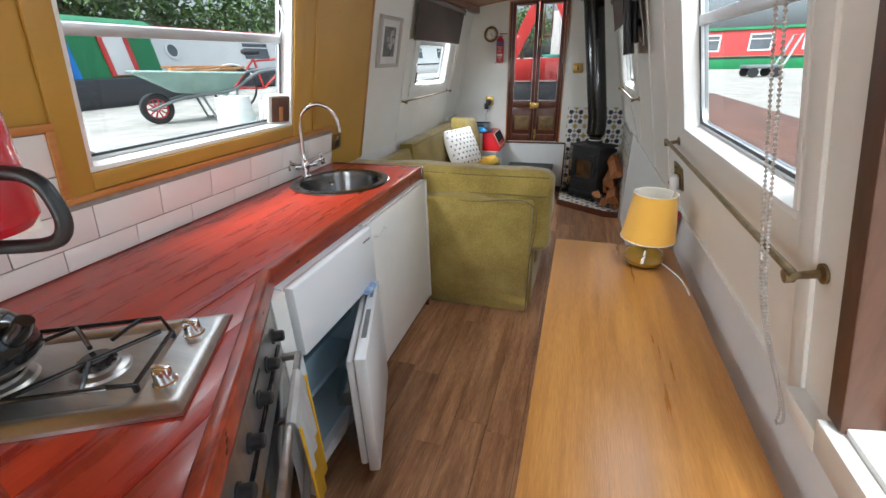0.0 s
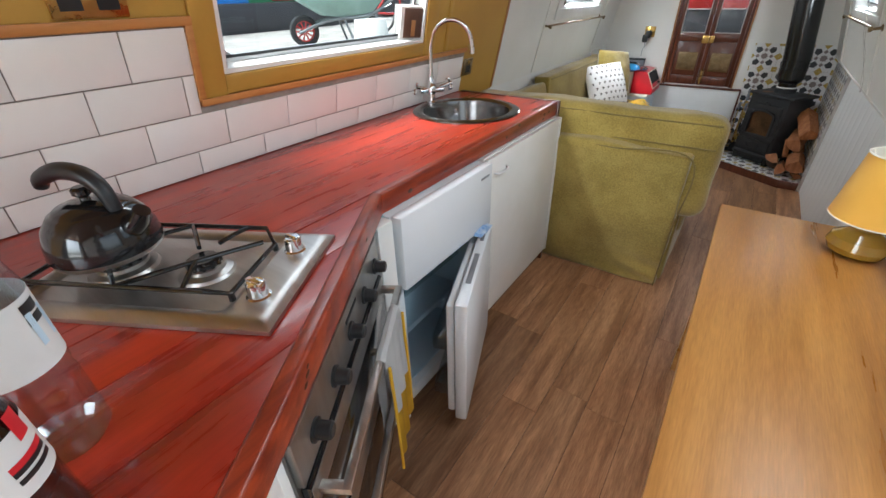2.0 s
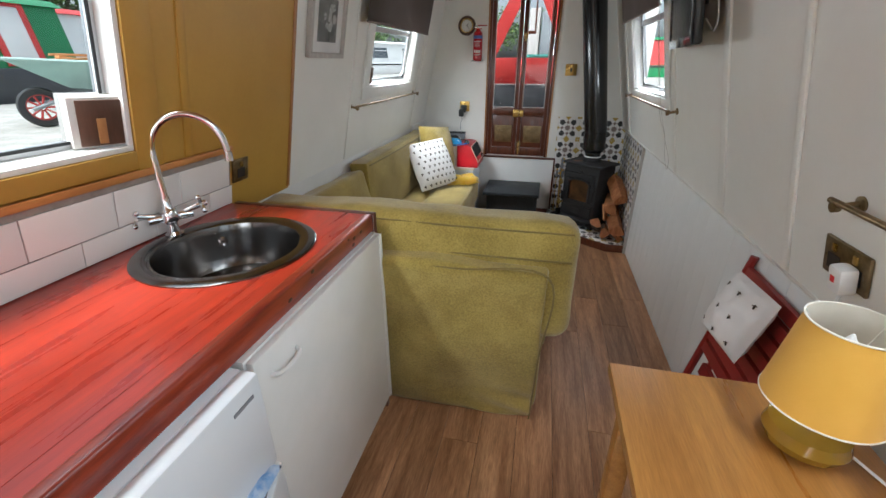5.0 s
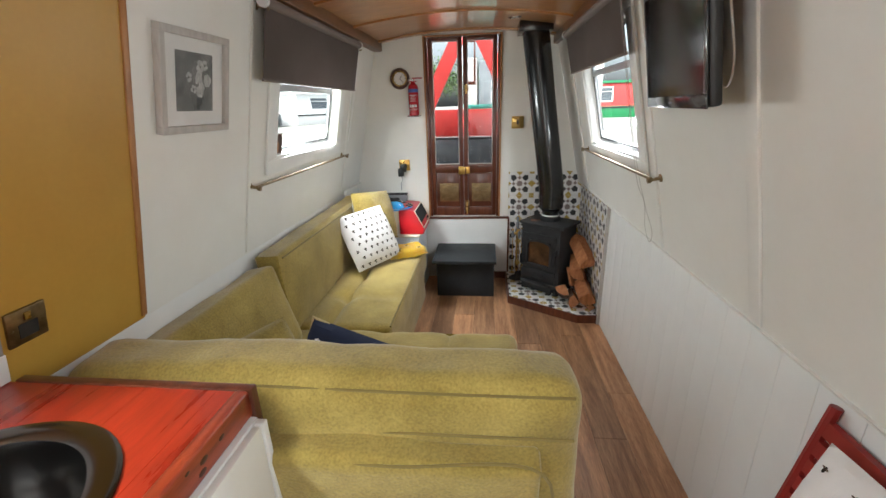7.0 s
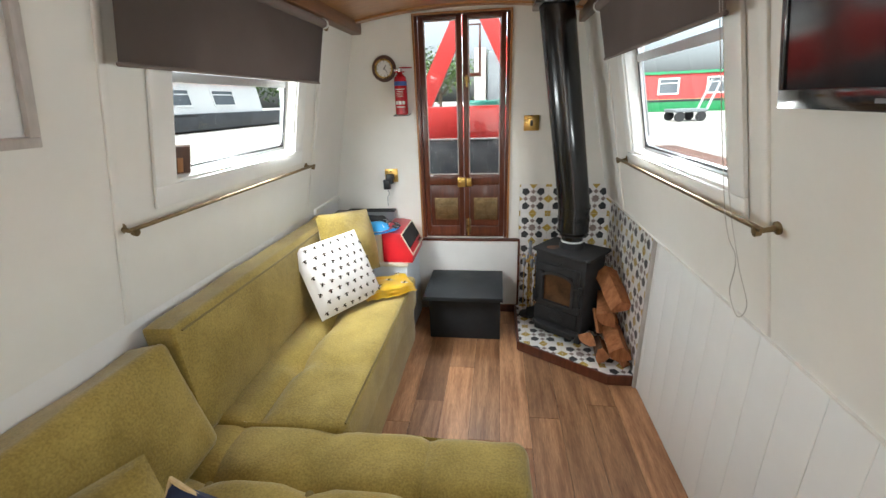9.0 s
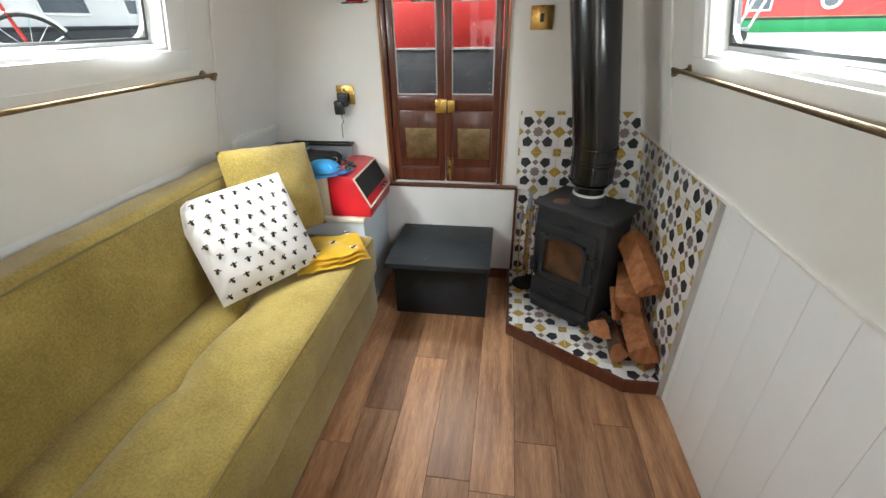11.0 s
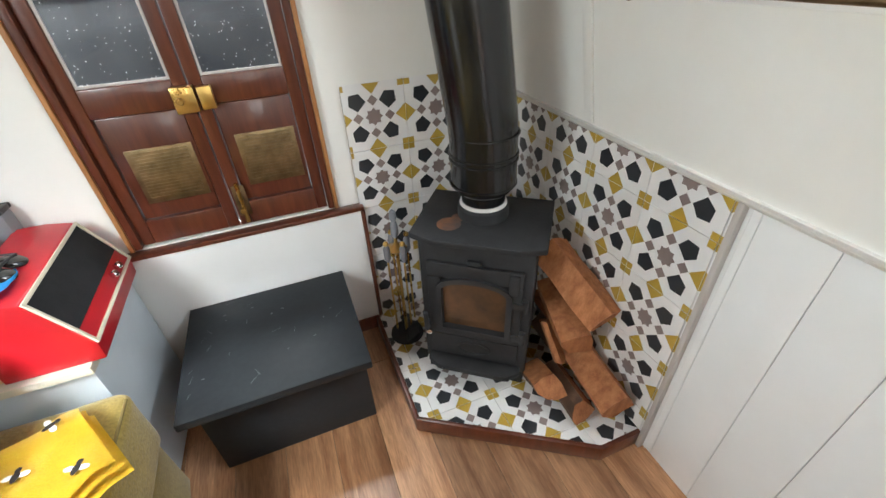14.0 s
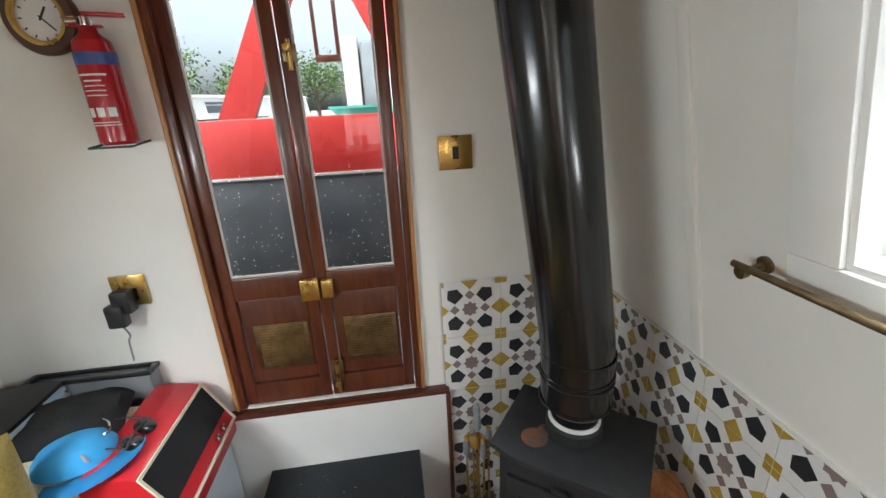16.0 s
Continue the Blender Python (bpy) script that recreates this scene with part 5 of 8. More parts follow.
def radio():
    t = thing("record_player", "red vinyl retro record player with cream trim", "record player", (-0.8, 5.0, 0.6))
    # side outline, in x (towards the room) and z
    prof = [(-0.675, 0.602), (-0.672, 0.650), (-0.745, 0.790), (-0.80, 0.800), (-0.865, 0.800), (-0.865, 0.602)]
    bm = B()
    a = [bm.verts.new((x, 4.825, z)) for x, z in prof]
    b = [bm.verts.new((x, 5.172, z)) for x, z in prof]
    bm.faces.new(a)
    bm.faces.new(b)
    for i in range(len(prof)):
        j = (i + 1) % len(prof)
        bm.faces.new((a[i], a[j], b[j], b[i]))
    bmesh.ops.bevel(bm, geom=bm.edges[:], offset=0.004, segments=2, affect="EDGES", profile=0.5)
    body = part("case", bm, RADIOR, t)
    d = Vector((-0.073, 0, 0.140)).normalized()
    n = Vector((0.140, 0, 0.073)).normalized()
    o = Vector((-0.672, 0, 0.650))
    m = Matrix(((0, d.x, n.x, o.x), (1, d.y, n.y, 4.825), (0, d.z, n.z, o.z), (0, 0, 0, 1)))
    bm = B()
    frame4(bm, 0.0, 0.347, 0.0, 0.156, (0.008, 0.339, 0.008, 0.148), 0.0005, 0.006, m, 0.001)
    part("trim", bm, CREAM, t, "cream edge trim")
    bm = B()
    box(bm, 0.010, 0.337, 0.045, 0.147, 0.0006, 0.003, 0.0, m)
    part("speaker_cloth", bm, BLACKCL, t, "black speaker cloth")
    for y in (0.235, 0.275):
        bm = B()
        lathe(bm, [(0.010, 0), (0.010, 0.012), (0.007, 0.015), (0, 0.015)], (0, 0, 0), 18, m @ Matrix.Translation((y, 0.025, 0.001)))
        part("knob", bm, CHROME, t, "chrome knob")
    bm = B()
    box(bm, -1.07, -0.867, 4.83, 5.10, 0.602, 0.790, 0.006)
    part("deck", bm, CREAM, t, "cream record deck")
    t.location += Vector((-0.037, 0.172, -0.087))


def speaker():
    t = thing("bluetooth_speaker", "grey slim speaker with dark top standing against bulkhead", "speaker", (-1.0, 5.31, 0.6))
    m = Matrix.Translation((-1.06, 5.338, -0.087)) @ Matrix.Rotation(radians(-1), 4, "X")
    bm = B()
    box(bm, -0.165, 0.165, -0.028, 0.022, 0.74, 0.848, 0.006, m)
    part("grille", bm, GREYPL, t)
    bm = B()
    frame4(bm, -0.168, 0.168, -0.031, 0.025, (-0.153, 0.153, -0.022, 0.016), 0.849, 0.862, m, 0.002)
    part("top_rim", bm, BLACKPL, t)
    bm = B()
    box(bm, -0.165, 0.165, -0.035, 0.03, 0.602, 0.739, 0.004, m)
    part("base_box", bm, GREYPL, t)


corner_shelf()
radio()
speaker()

t = thing("baseball_cap", "light blue fabric cap with curved peak", "cap", (-0.955, 5.09, 0.705))
bm = B()
cm = Matrix.Translation((-0.955, 5.09, 0.705))
lathe(bm, [(0.082, 0.0), (0.080, 0.018), (0.066, 0.038), (0.04, 0.050), (0, 0.054)], (0, 0, 0), 28, cm @ Matrix.Rotation(radians(-8), 4, "X"), cap=False)
part("crown", bm, BLUECAP, t)
bm = B()
g = []
for i in range(13):
    a = -1.25 + 2.5 * i / 12
    g.append([bm.verts.new(cm @ Vector(((0.082 + 0.075 * k * math.cos(a * 0.9)) * math.cos(a - 0.5), (0.082 + 0.075 * k * math.cos(a * 0.9)) * math.sin(a - 0.5), 0.006 + 0.022 * k * (1 - (a / 1.25) ** 2) - 0.01 * k))) for k in (0, 0.5, 1)])
for i in range(12):
    for k in range(2):
        bm.faces.new((g[i][k], g[i + 1][k], g[i + 1][k + 1], g[i][k + 1]))
bmesh.ops.solidify(bm, geom=bm.faces[:], thickness=0.003)
part("peak", bm, BLUECAP, t)
bm = B()
lathe(bm, [(0.013, 0), (0.010, 0.002), (0, 0.002)], (0, 0, 0), 16, cm @ Matrix.Translation((0.055, -0.045, 0.036)) @ Matrix.Rotation(radians(60), 4, "Y") @ Matrix.Rotation(radians(-30), 4, "X"))
part("patch", bm, LABELW, t, "small white round patch")

t = thing("black_bag", "crumpled black cloth bag with cord clip", "bag", (-1.04, 5.10, 0.81))
bm = B()
pillow(bm, 0.30, 0.22, 0.11, Matrix.Translation((-1.04, 5.13, 0.80)) @ Matrix.Rotation(0.3, 4, "Z"), 9, 20)
for v in bm.verts:
    v.co += Vector((0, 0, 0.014)) * noise.noise(v.co * 16)
part("cloth", bm, BLACKCL, t)
bm = B()
tube(bm, curve_pts([(-0.90, 5.08, 0.84), (-0.875, 5.06, 0.845), (-0.865, 5.04, 0.835), (-0.88, 5.03, 0.83)], 6), 0.003, 8)
part("cord_clip", bm, CHROME, t, "silver clip")
t.location += Vector((-0.03, 0.085, -0.09))

t = thing("sunglasses", "black sunglasses on the record player", "sunglasses", (-0.82, 5.03, 0.805))
for y in (5.0, 5.055):
    bm = B()
    lathe(bm, [(0.0, 0), (0.024, 0.0), (0.025, 0.003), (0.02, 0.006), (0, 0.008)], (0, 0, 0), 20, Matrix.Translation((-0.795, y, 0.812)) @ Matrix.Rotation(radians(25), 4, "Y"))
    part("lens", bm, BLACKEN, t)
bm = B()
tube(bm, [(-0.795, 4.975, 0.818), (-0.80, 5.03, 0.824), (-0.795, 5.08, 0.818)], 0.003, 8)
for y in (4.975, 5.08):
    tube(bm, [(-0.795, y, 0.818), (-0.85, y + 0.006, 0.822), (-0.915, y + 0.012, 0.819)], 0.0025, 8)
part("frame", bm, BLACKPL, t)
t.location += Vector((-0.04, 0.1, -0.092))

t = thing("magazine_stack", "stack of thin magazines on the corner shelf", "magazines", (-1.18, 5.15, 0.6))
rg = random.Random(5)
for k in range(21):
    bm = B()
    box(bm, -0.09, 0.09, -0.14, 0.14, 0, 0.011, 0.001, Matrix.Translation((-1.20 + rg.uniform(-0.006, 0.006), 5.18 + rg.uniform(-0.01, 0.01), 0.5145 + 0.0125 * k)) @ Matrix.Rotation(rg.uniform(-0.06, 0.06), 4, "Z"))
    part("magazine", bm, rg.choice([GREYPL, LABELW, BLACKPL, FRIDGEIN, BROWNPL]), t)

# black chest
t = thing("storage_box", "black painted wooden storage box with overhanging lid", "box", (-0.39, 5.15, 0))
bm = B()
box(bm, -0.615, -0.158, 4.962, 5.372, 0.0, 0.292, 0.004)
part("body", bm, BOXPAINT, t)
bm = B()
box(bm, -0.642, -0.143, 4.908, 5.374, 0.294, 0.322, 0.004)
lid = part("lid", bm, BOXPAINT, t)
rg = random.Random(8)
bm = B()
for k in range(26):
    x, y, a, ln = rg.uniform(-0.62, -0.17), rg.uniform(4.93, 5.35), rg.uniform(0, 3.1), rg.uniform(0.002, 0.03)
    m = Matrix.Translation((x, y, 0.3223)) @ Matrix.Rotation(a, 4, "Z")
    w = 0.0006 if ln > 0.012 else 0.0015
    vs = [bm.verts.new(m @ Vector(p)) for p in ((-ln / 2, -w, 0), (ln / 2, -w * 0.3, 0), (ln / 2, w * 0.4, 0), (-ln / 2, w, 0))]
    bm.faces.new(vs)
tagged(part("scratch", bm, SCUFF, lid, "pale scratches"), kind="stuff")

# step panel and sill under the doors
bm = B()
box(bm, -0.745, -0.04, 5.352, 5.379, 0.06, 0.546, 0.003)
solid("trim_step_panel", bm, HULLW, "white painted panel below the doors", "panel")
bm = B()
box(bm, -0.755, -0.028, 5.342, 5.379, 0.547, 0.562, 0.004)
box(bm, -0.040, -0.026, 5.345, 5.379, 0.06, 0.546, 0.003)
solid("trim_step_sill", bm, MAHOG, "dark red-brown sill and edge round step panel", "trim")
bm = B()
box(bm, -0.66, -0.04, 5.345, 5.379, 0.0, 0.059, 0.003)
solid("baseboard", bm, MAHOG, "dark brown skirting under the step panel", "baseboard")

# doors
DM = Matrix(((1, 0, 0, 0), (0, 0, 1, 5.395), (0, 1, 0, 0), (0, 0, 0, 1)))


def door(n, x0, x1, label):
    t = thing("door_%d" % n, label, "door", ((x0 + x1) / 2, 5.40, DZ0), kind="structure")
    sx, top, rail0, rail1 = 0.032, 1.937, 0.935, 1.005
    a0, a1 = x0 + sx, x1 - sx
    bm = B()
    for p in ((x0, a0, DZ0 + 0.004, DZ1 - 0.004), (a1, x1, DZ0 + 0.004, DZ1 - 0.004), (a0, a1, DZ0 + 0.004, 0.642), (a0, a1, rail0, rail1), (a0, a1, top, DZ1 - 0.004)):
        box(bm, p[0], p[1], 5.386, 5.420, p[2], p[3], 0.003)
    part("stile_frame", bm, MAHOG, t)
    bm = B()
    frame4(bm, a0 + 0.001, a1 - 0.001, rail1 + 0.001, top - 0.001, (a0 + 0.007, a1 - 0.007, rail1 + 0.007, top - 0.007), 5.392, 5.398, Matrix(((1, 0, 0, 0), (0, 0, 1, 0), (0, 1, 0, 0), (0, 0, 0, 1))))
    part("glazing_bead", bm, FRAMEG, t, "pale glazing bead")
    bm = B()
    bm.faces.new([bm.verts.new(p) for p in ((a0, 5.404, rail1), (a1, 5.404, rail1), (a1, 5.404, top), (a0, 5.404, top))])
    part("pane", bm, DOORGLASS, t, "dusty glass pane").visible_shadow = False
    rg = random.Random(n)
    bm = B()
    for k in range(90):
        x, z, s = rg.uniform(a0 + 0.008, a1 - 0.008), 1.012 + 0.30 * rg.random() ** 1.6, rg.uniform(0.0006, 0.002)
        q = rg.uniform(0, 3)
        bm.faces.new([bm.verts.new((x + s * rr * math.cos(q + k2 * 1.57), 5.4033, z + s * rr * math.sin(q + k2 * 1.57))) for k2, rr in enumerate((1.0, 0.5, 1.6, 0.5))])
    tagged(part("dust_speck", bm, LABELW, t, "dried dust specks on the glass"), kind="stuff")
    # raised panel with a vent grille
    bm = B()
    box(bm, a0 + 0.002, a1 - 0.002, 5.396, 5.412, 0.644, rail0 - 0.002, 0.004)
    part("panel", bm, MAHOG, t)
    gx0, gx1 = a0 + 0.030, a1 - 0.012
    bm = B()
    box(bm, gx0, gx1, 5.392, 5.3955, 0.69, 0.845, 0.001)
    v = part("vent", bm, BRASSOLD, t, "aged brass vent grille")
    for k in range(15):
        bm = B()
        z = 0.704 + k * 0.0092
        box(bm, gx0 + 0.012, gx1 - 0.012, 5.3895, 5.3917, z, z + 0.0045)
        part("slat", bm, BRASSOLD, v)
    return t


d1 = door(1, DX0 + 0.022, -0.411, "left leaf of glazed mahogany double doors, closed")
d2 = door(2, -0.407, DX1 - 0.022, "right leaf of glazed mahogany double doors, closed")
bm = B()
box(bm, DX0 + 0.0005, DX0 + 0.020, 5.372, 5.43, DZ0, DZ1, 0.002)
box(bm, DX1 - 0.020, DX1 - 0.0005, 5.372, 5.43, DZ0, DZ1, 0.002)
box(bm, DX0 + 0.020, DX1 - 0.020, 5.372, 5.43, DZ1 - 0.003, DZ1 + 0.0, 0.001)
solid("trim_door_jamb", bm, MAHOG, "dark mahogany door jamb", "trim")
bm = B()
box(bm, DX0 - 0.012, DX0, 5.366, 5.3785, DZ0 - 0.002, DZ1 + 0.012, 0.002)
box(bm, DX1, DX1 + 0.012, 5.366, 5.3785, DZ0 - 0.002, DZ1 + 0.012, 0.002)
box(bm, DX0, DX1, 5.366, 5.3785, DZ1, DZ1 + 0.012, 0.002)
solid("trim_door_edge", bm, OAKTRIM, "narrow oak strip round the door jamb", "trim")
t = thing("door_lock", "brass rim lock across the double doors", "lock", (-0.41, 5.38, 0.955))
bm = B()
box(bm, -0.452, -0.398, 5.362, 5.3855, 0.925, 0.99, 0.003)
part("case", bm, BRASS, t)
bm = B()
box(bm, -0.392, -0.358, 5.364, 5.3855, 0.928, 0.985, 0.003)
part("keeper", bm, BRASS, t)
bm = B()
lathe(bm, [(0.009, 0), (0.009, 0.010), (0.006, 0.014), (0, 0.014)], (0, 0, 0), 16, Matrix.Translation((-0.435, 5.362, 0.957)) @ Matrix.Rotation(radians(90), 4, "X"))
part("knob", bm, BRASS, t)
for z0, z1, nm in ((0.60, 0.70, "lower"), (1.575, 1.615, "upper")):
    t = thing("door_bolt", "aged brass barrel bolt on the mahogany doors", "bolt", (-0.385, 5.38, z0))
    bm = B()
    box(bm, -0.400, -0.365, 5.381, 5.3855, z0, z1, 0.002)
    part("plate", bm, BRASSOLD, t)
    bm = B()
    tube(bm, [(-0.383, 5.376, z0 - 0.02), (-0.383, 5.376, z1 + 0.01)], 0.006, 12)
    lathe(bm, [(0.004, 0), (0.004, 0.012), (0.009, 0.016), (0.008, 0.024), (0, 0.026)], (0, 0, 0), 14, Matrix.Translation((-0.383, 5.372, z0 + 0.03)) @ Matrix.Rotation(radians(90), 4, "X"))
    part("bolt", bm, BRASS, t)

# end wall fittings
EW = Matrix(((1, 0, 0, 0), (0, 0, -1, 5.379), (0, 1, 0, 0), (0, 0, 0, 1)))
socket("l", 0, 0, 0.09, 0.09, BRASS, "polished brass single socket on end bulkhead", flat=Matrix.Translation((-0.907, 0, 1.008)) @ EW)
t = thing("light_switch", "polished brass light switch plate with black rocker", "switch", (0.024, 5.38, 1.328))
m = Matrix.Translation((0.024, 0, 1.328)) @ EW
bm = B()
box(bm, -0.048, 0.048, -0.047, 0.047, 0.0005, 0.009, 0.003, m)
part("plate", bm, BRASS, t)
bm = B()
box(bm, -0.009, 0.009, -0.017, 0.017, 0.0092, 0.013, 0.001, m)
part("rocker", bm, BLACKPL, t)
t = thing("plug_adapter", "black plug adapter with thin cable", "plug", (-0.91, 5.35, 0.98))
bm = B()
m = Matrix.Translation((-0.915, 0, 0.985)) @ EW
box(bm, -0.024, 0.024, -0.03, 0.035, 0.0105, 0.05, 0.006, m)
box(bm, -0.04, 0.006, -0.065, 0.0, 0.03, 0.062, 0.006, m)
part("body", bm, BLACKPL, t)
bm = B()
tube(bm, curve_pts([(-0.93, 5.335, 0.92), (-0.925, 5.345, 0.885), (-0.94, 5.355, 0.86), (-0.94, 5.35, 0.80)], 6), 0.0025, 8)
part("cable", bm, GREYPL, t)

t = thing("wall_clock", "round clock with dark wooden rim and brass bezel", "clock", (-0.90, 5.37, 1.68))
m = Matrix.Translation((-0.902, 0, 1.68)) @ EW
bm = B()
lathe(bm, [(0.076, 0.0005), (0.078, 0.012), (0.072, 0.022), (0.058, 0.024)], (0, 0, 0), 48, m, cap=False)
part("rim", bm, BROWNPL, t)
bm = B()
lathe(bm, [(0.059, 0.020), (0.057, 0.028), (0.050, 0.028), (0.047, 0.018)], (0, 0, 0), 48, m, cap=False)
part("bezel", bm, BRASS, t)
bm = B()
lathe(bm, [(0.051, 0.012), (0.0, 0.012)], (0, 0, 0), 48, m, cap=False)
part("dial", bm, MOUNT, t, "pale dial")
for a, ln, w in ((0.6, 0.026, 0.0022), (2.4, 0.036, 0.0016)):
    bm = B()
    box(bm, -w, w, -0.006, ln, 0.0135, 0.0145, 0, m @ Matrix.Rotation(-a, 4, "Z"))
    part("pointer", bm, BLACKPL, t)
for k in range(12):
    bm = B()
    box(bm, -0.0014, 0.0014, 0.039, 0.046, 0.0125, 0.0132, 0, m @ Matrix.Rotation(k * math.pi / 6, 4, "Z"))
    part("hour_mark", bm, BLACKPL, t)

t = thing("fire_extinguisher", "red fire extinguisher on wall bracket", "extinguisher", (-0.795, 5.335, 1.39))
ec = Vector((-0.795, 5.332, 0))
bm = B()
lathe(bm, [(0, 1.402), (0.034, 1.402), (0.040, 1.41), (0.040, 1.60), (0.036, 1.625), (0.018, 1.642), (0.016, 1.655), (0, 1.655)], ec, 36)
part("cylinder", bm, EXTRED, t)
bm = B()
lathe(bm, [(0.0403, 1.575), (0.0403, 1.60)], ec, 36, cap=False)
part("band", bm, LABELB, t, "blue band")
for z0, z1, w in ((1.552, 1.556, 1.5), (1.540, 1.543, 0.9), (1.53, 1.532, 1.1), (1.52, 1.522, 1.1), (1.51, 1.512, 1.1), (1.452, 1.454, 1.5), (1.446, 1.448, 1.5)):
    bm = B()
    n = 8
    vs = [[bm.verts.new((ec.x + 0.0405 * math.sin(w * (i / n - 0.5)), ec.y - 0.0405 * math.cos(w * (i / n - 0.5)), z)) for z in (z0, z1)] for i in range(n + 1)]
    for i in range(n):
        bm.faces.new((vs[i][0], vs[i + 1][0], vs[i + 1][1], vs[i][1]))
    part("print_bar", bm, LABELW, t, "white label printing")
for k in (-0.55, 0.0, 0.55):
    bm = B()
    vs = [[bm.verts.new((ec.x + 0.0406 * math.sin(k + w), ec.y - 0.0406 * math.cos(k + w), z)) for z in (1.465, 1.485)] for w in (-0.2, 0, 0.2)]
    for i in range(2):
        bm.faces.new((vs[i][0], vs[i + 1][0], vs[i + 1][1], vs[i][1]))
    part("pictogram", bm, LABELW, t, "white square pictogram")
bm = B()
lathe(bm, [(0.014, 1.655), (0.014, 1.672), (0, 1.672)], ec, 18)
tube(bm, [ec + Vector((-0.012, -0.01, 1.665)), ec + Vector((-0.03, -0.02, 1.663))], 0.009, 12)
part("valve", bm, CHROME, t)
bm = B()
box(bm, -0.01, 0.01, -0.004, 0.075, 1.675, 1.683, 0.002, Matrix.Translation(ec) @ Matrix.Rotation(radians(-70), 4, "Z"))
box(bm, -0.008, 0.008, -0.035, 0.03, 1.652, 1.658, 0.002, Matrix.Translation(ec) @ Matrix.Rotation(radians(-70), 4, "Z"))
part("lever", bm, EXTRED, t)
bm = B()
tube(bm, [ec + Vector(p) for p in ((-0.046, 0.04, 1.405), (-0.046, -0.044, 1.398), (0.046, -0.044, 1.398), (0.046, 0.04, 1.405))], 0.003, 8)
tube(bm, [ec + Vector((0, 0.044, 1.40)), ec + Vector((0, 0.044, 1.62))], 0.004, 8)
part("bracket", bm, BLACKPL, t, "black wire bracket")


# brass curtain rails on the cabin sides
def rail(side, y0, y1, z, label):
    f = LX if side == "l" else RX
    o = 0.045
    t = thing("curtain_rail", label, "rail", (f(z), (y0 + y1) / 2, z))
    bm = B()
    tube(bm, [(f(z, o), y0 - 0.02, z), (f(z, o), y1 + 0.02, z)], 0.0065, 12)
    part("rod", bm, BRASSOLD, t)
    for y in (y0, y1):
        bm = B()
        mm = SM(side, y, z, 0)
        lathe(bm, [(0.016, 0.0005), (0.016, 0.005), (0.007, 0.008), (0.006, 0.036), (0.011, 0.040), (0.011, 0.052), (0, 0.054)], (0, 0, 0), 16, mm)
        part("bracket", bm, BRASSOLD, t)
    return t


rail("l", 3.61, 4.82, 1.16, "slim aged brass rail below the saloon window")
rail("r", 3.60, 4.785, 1.175, "slim aged brass rail below the flue window")
rail("r", 1.155, 2.27, 1.135, "slim aged brass rail below the table window")
rail("l", 3.62, 4.86, 1.85, "slim brass rail above the saloon window")


def blind(side, y0, y1, z0, z1, label):
    f = LX if side == "l" else RX
    t = thing("roller_blind", label, "blind", (f(z1), (y0 + y1) / 2, z1))
    bm = B()
    n = 24
    ft = f(z1, 0.05)
    fb = f(z0, 0.05)
    g = [[bm.verts.new((ft + (fb - ft) * k + 0.002 * math.sin(i * 0.9), y0 + (y1 - y0) * i / n, z1 + (z0 - z1) * k)) for k in (0, 0.5, 1)] for i in range(n + 1)]
    for i in range(n):
        for k in range(2):
            bm.faces.new((g[i][k], g[i + 1][k], g[i + 1][k + 1], g[i][k + 1]))
    bmesh.ops.solidify(bm, geom=bm.faces[:], thickness=0.0015)
    part("fabric", bm, BLIND, t)
    bm = B()
    tube(bm, [(ft, y0 - 0.005, z1 + 0.012), (ft, y1 + 0.005, z1 + 0.012)], 0.020, 18)
    part("roller", bm, BLIND, t)
    bm = B()
    tube(bm, [(fb, y0, z0), (fb, y1, z0)], 0.006, 10)
    part("bottom_bar", bm, BLIND, t)
    for y in (y0 - 0.012, y1 + 0.012):
        bm = B()
        tube(bm, [(ft, y - 0.007, z1 + 0.012), (ft, y + 0.007, z1 + 0.012)], 0.024, 16)
        part("end_cap", bm, WHITEPL, t, "white end bracket")
    return t


blind("l", 3.60, 4.81, 1.585, 1.845, "taupe fabric roller blind half lowered over sofa window")
blind("r", 3.70, 4.80, 1.635, 1.845, "taupe fabric roller blind half lowered beside the flue")


def chain(name, label, pts, r, step, material):
    """A bead chain along a line."""
    t = thing(name, label, "cord", pts[0])
    line = curve_pts(pts, 14)
    bm = B()
    acc = 0.0
    for a, b in zip(line, line[1:]):
        seg = (b - a).length
        while acc < seg:
            bmesh.ops.create_icosphere(bm, subdivisions=1, radius=r, matrix=Matrix.Translation(a + (b - a) * (acc / seg)))
            acc += step
        acc -= seg
    tagged(part("bead", bm, material, t), kind="stuff")
    bm = B()
    tube(bm, line, r * 0.3, 6)
    part("thread", bm, material, t)


def pt(y, z, o):
    return (RX(z, o), y, z)


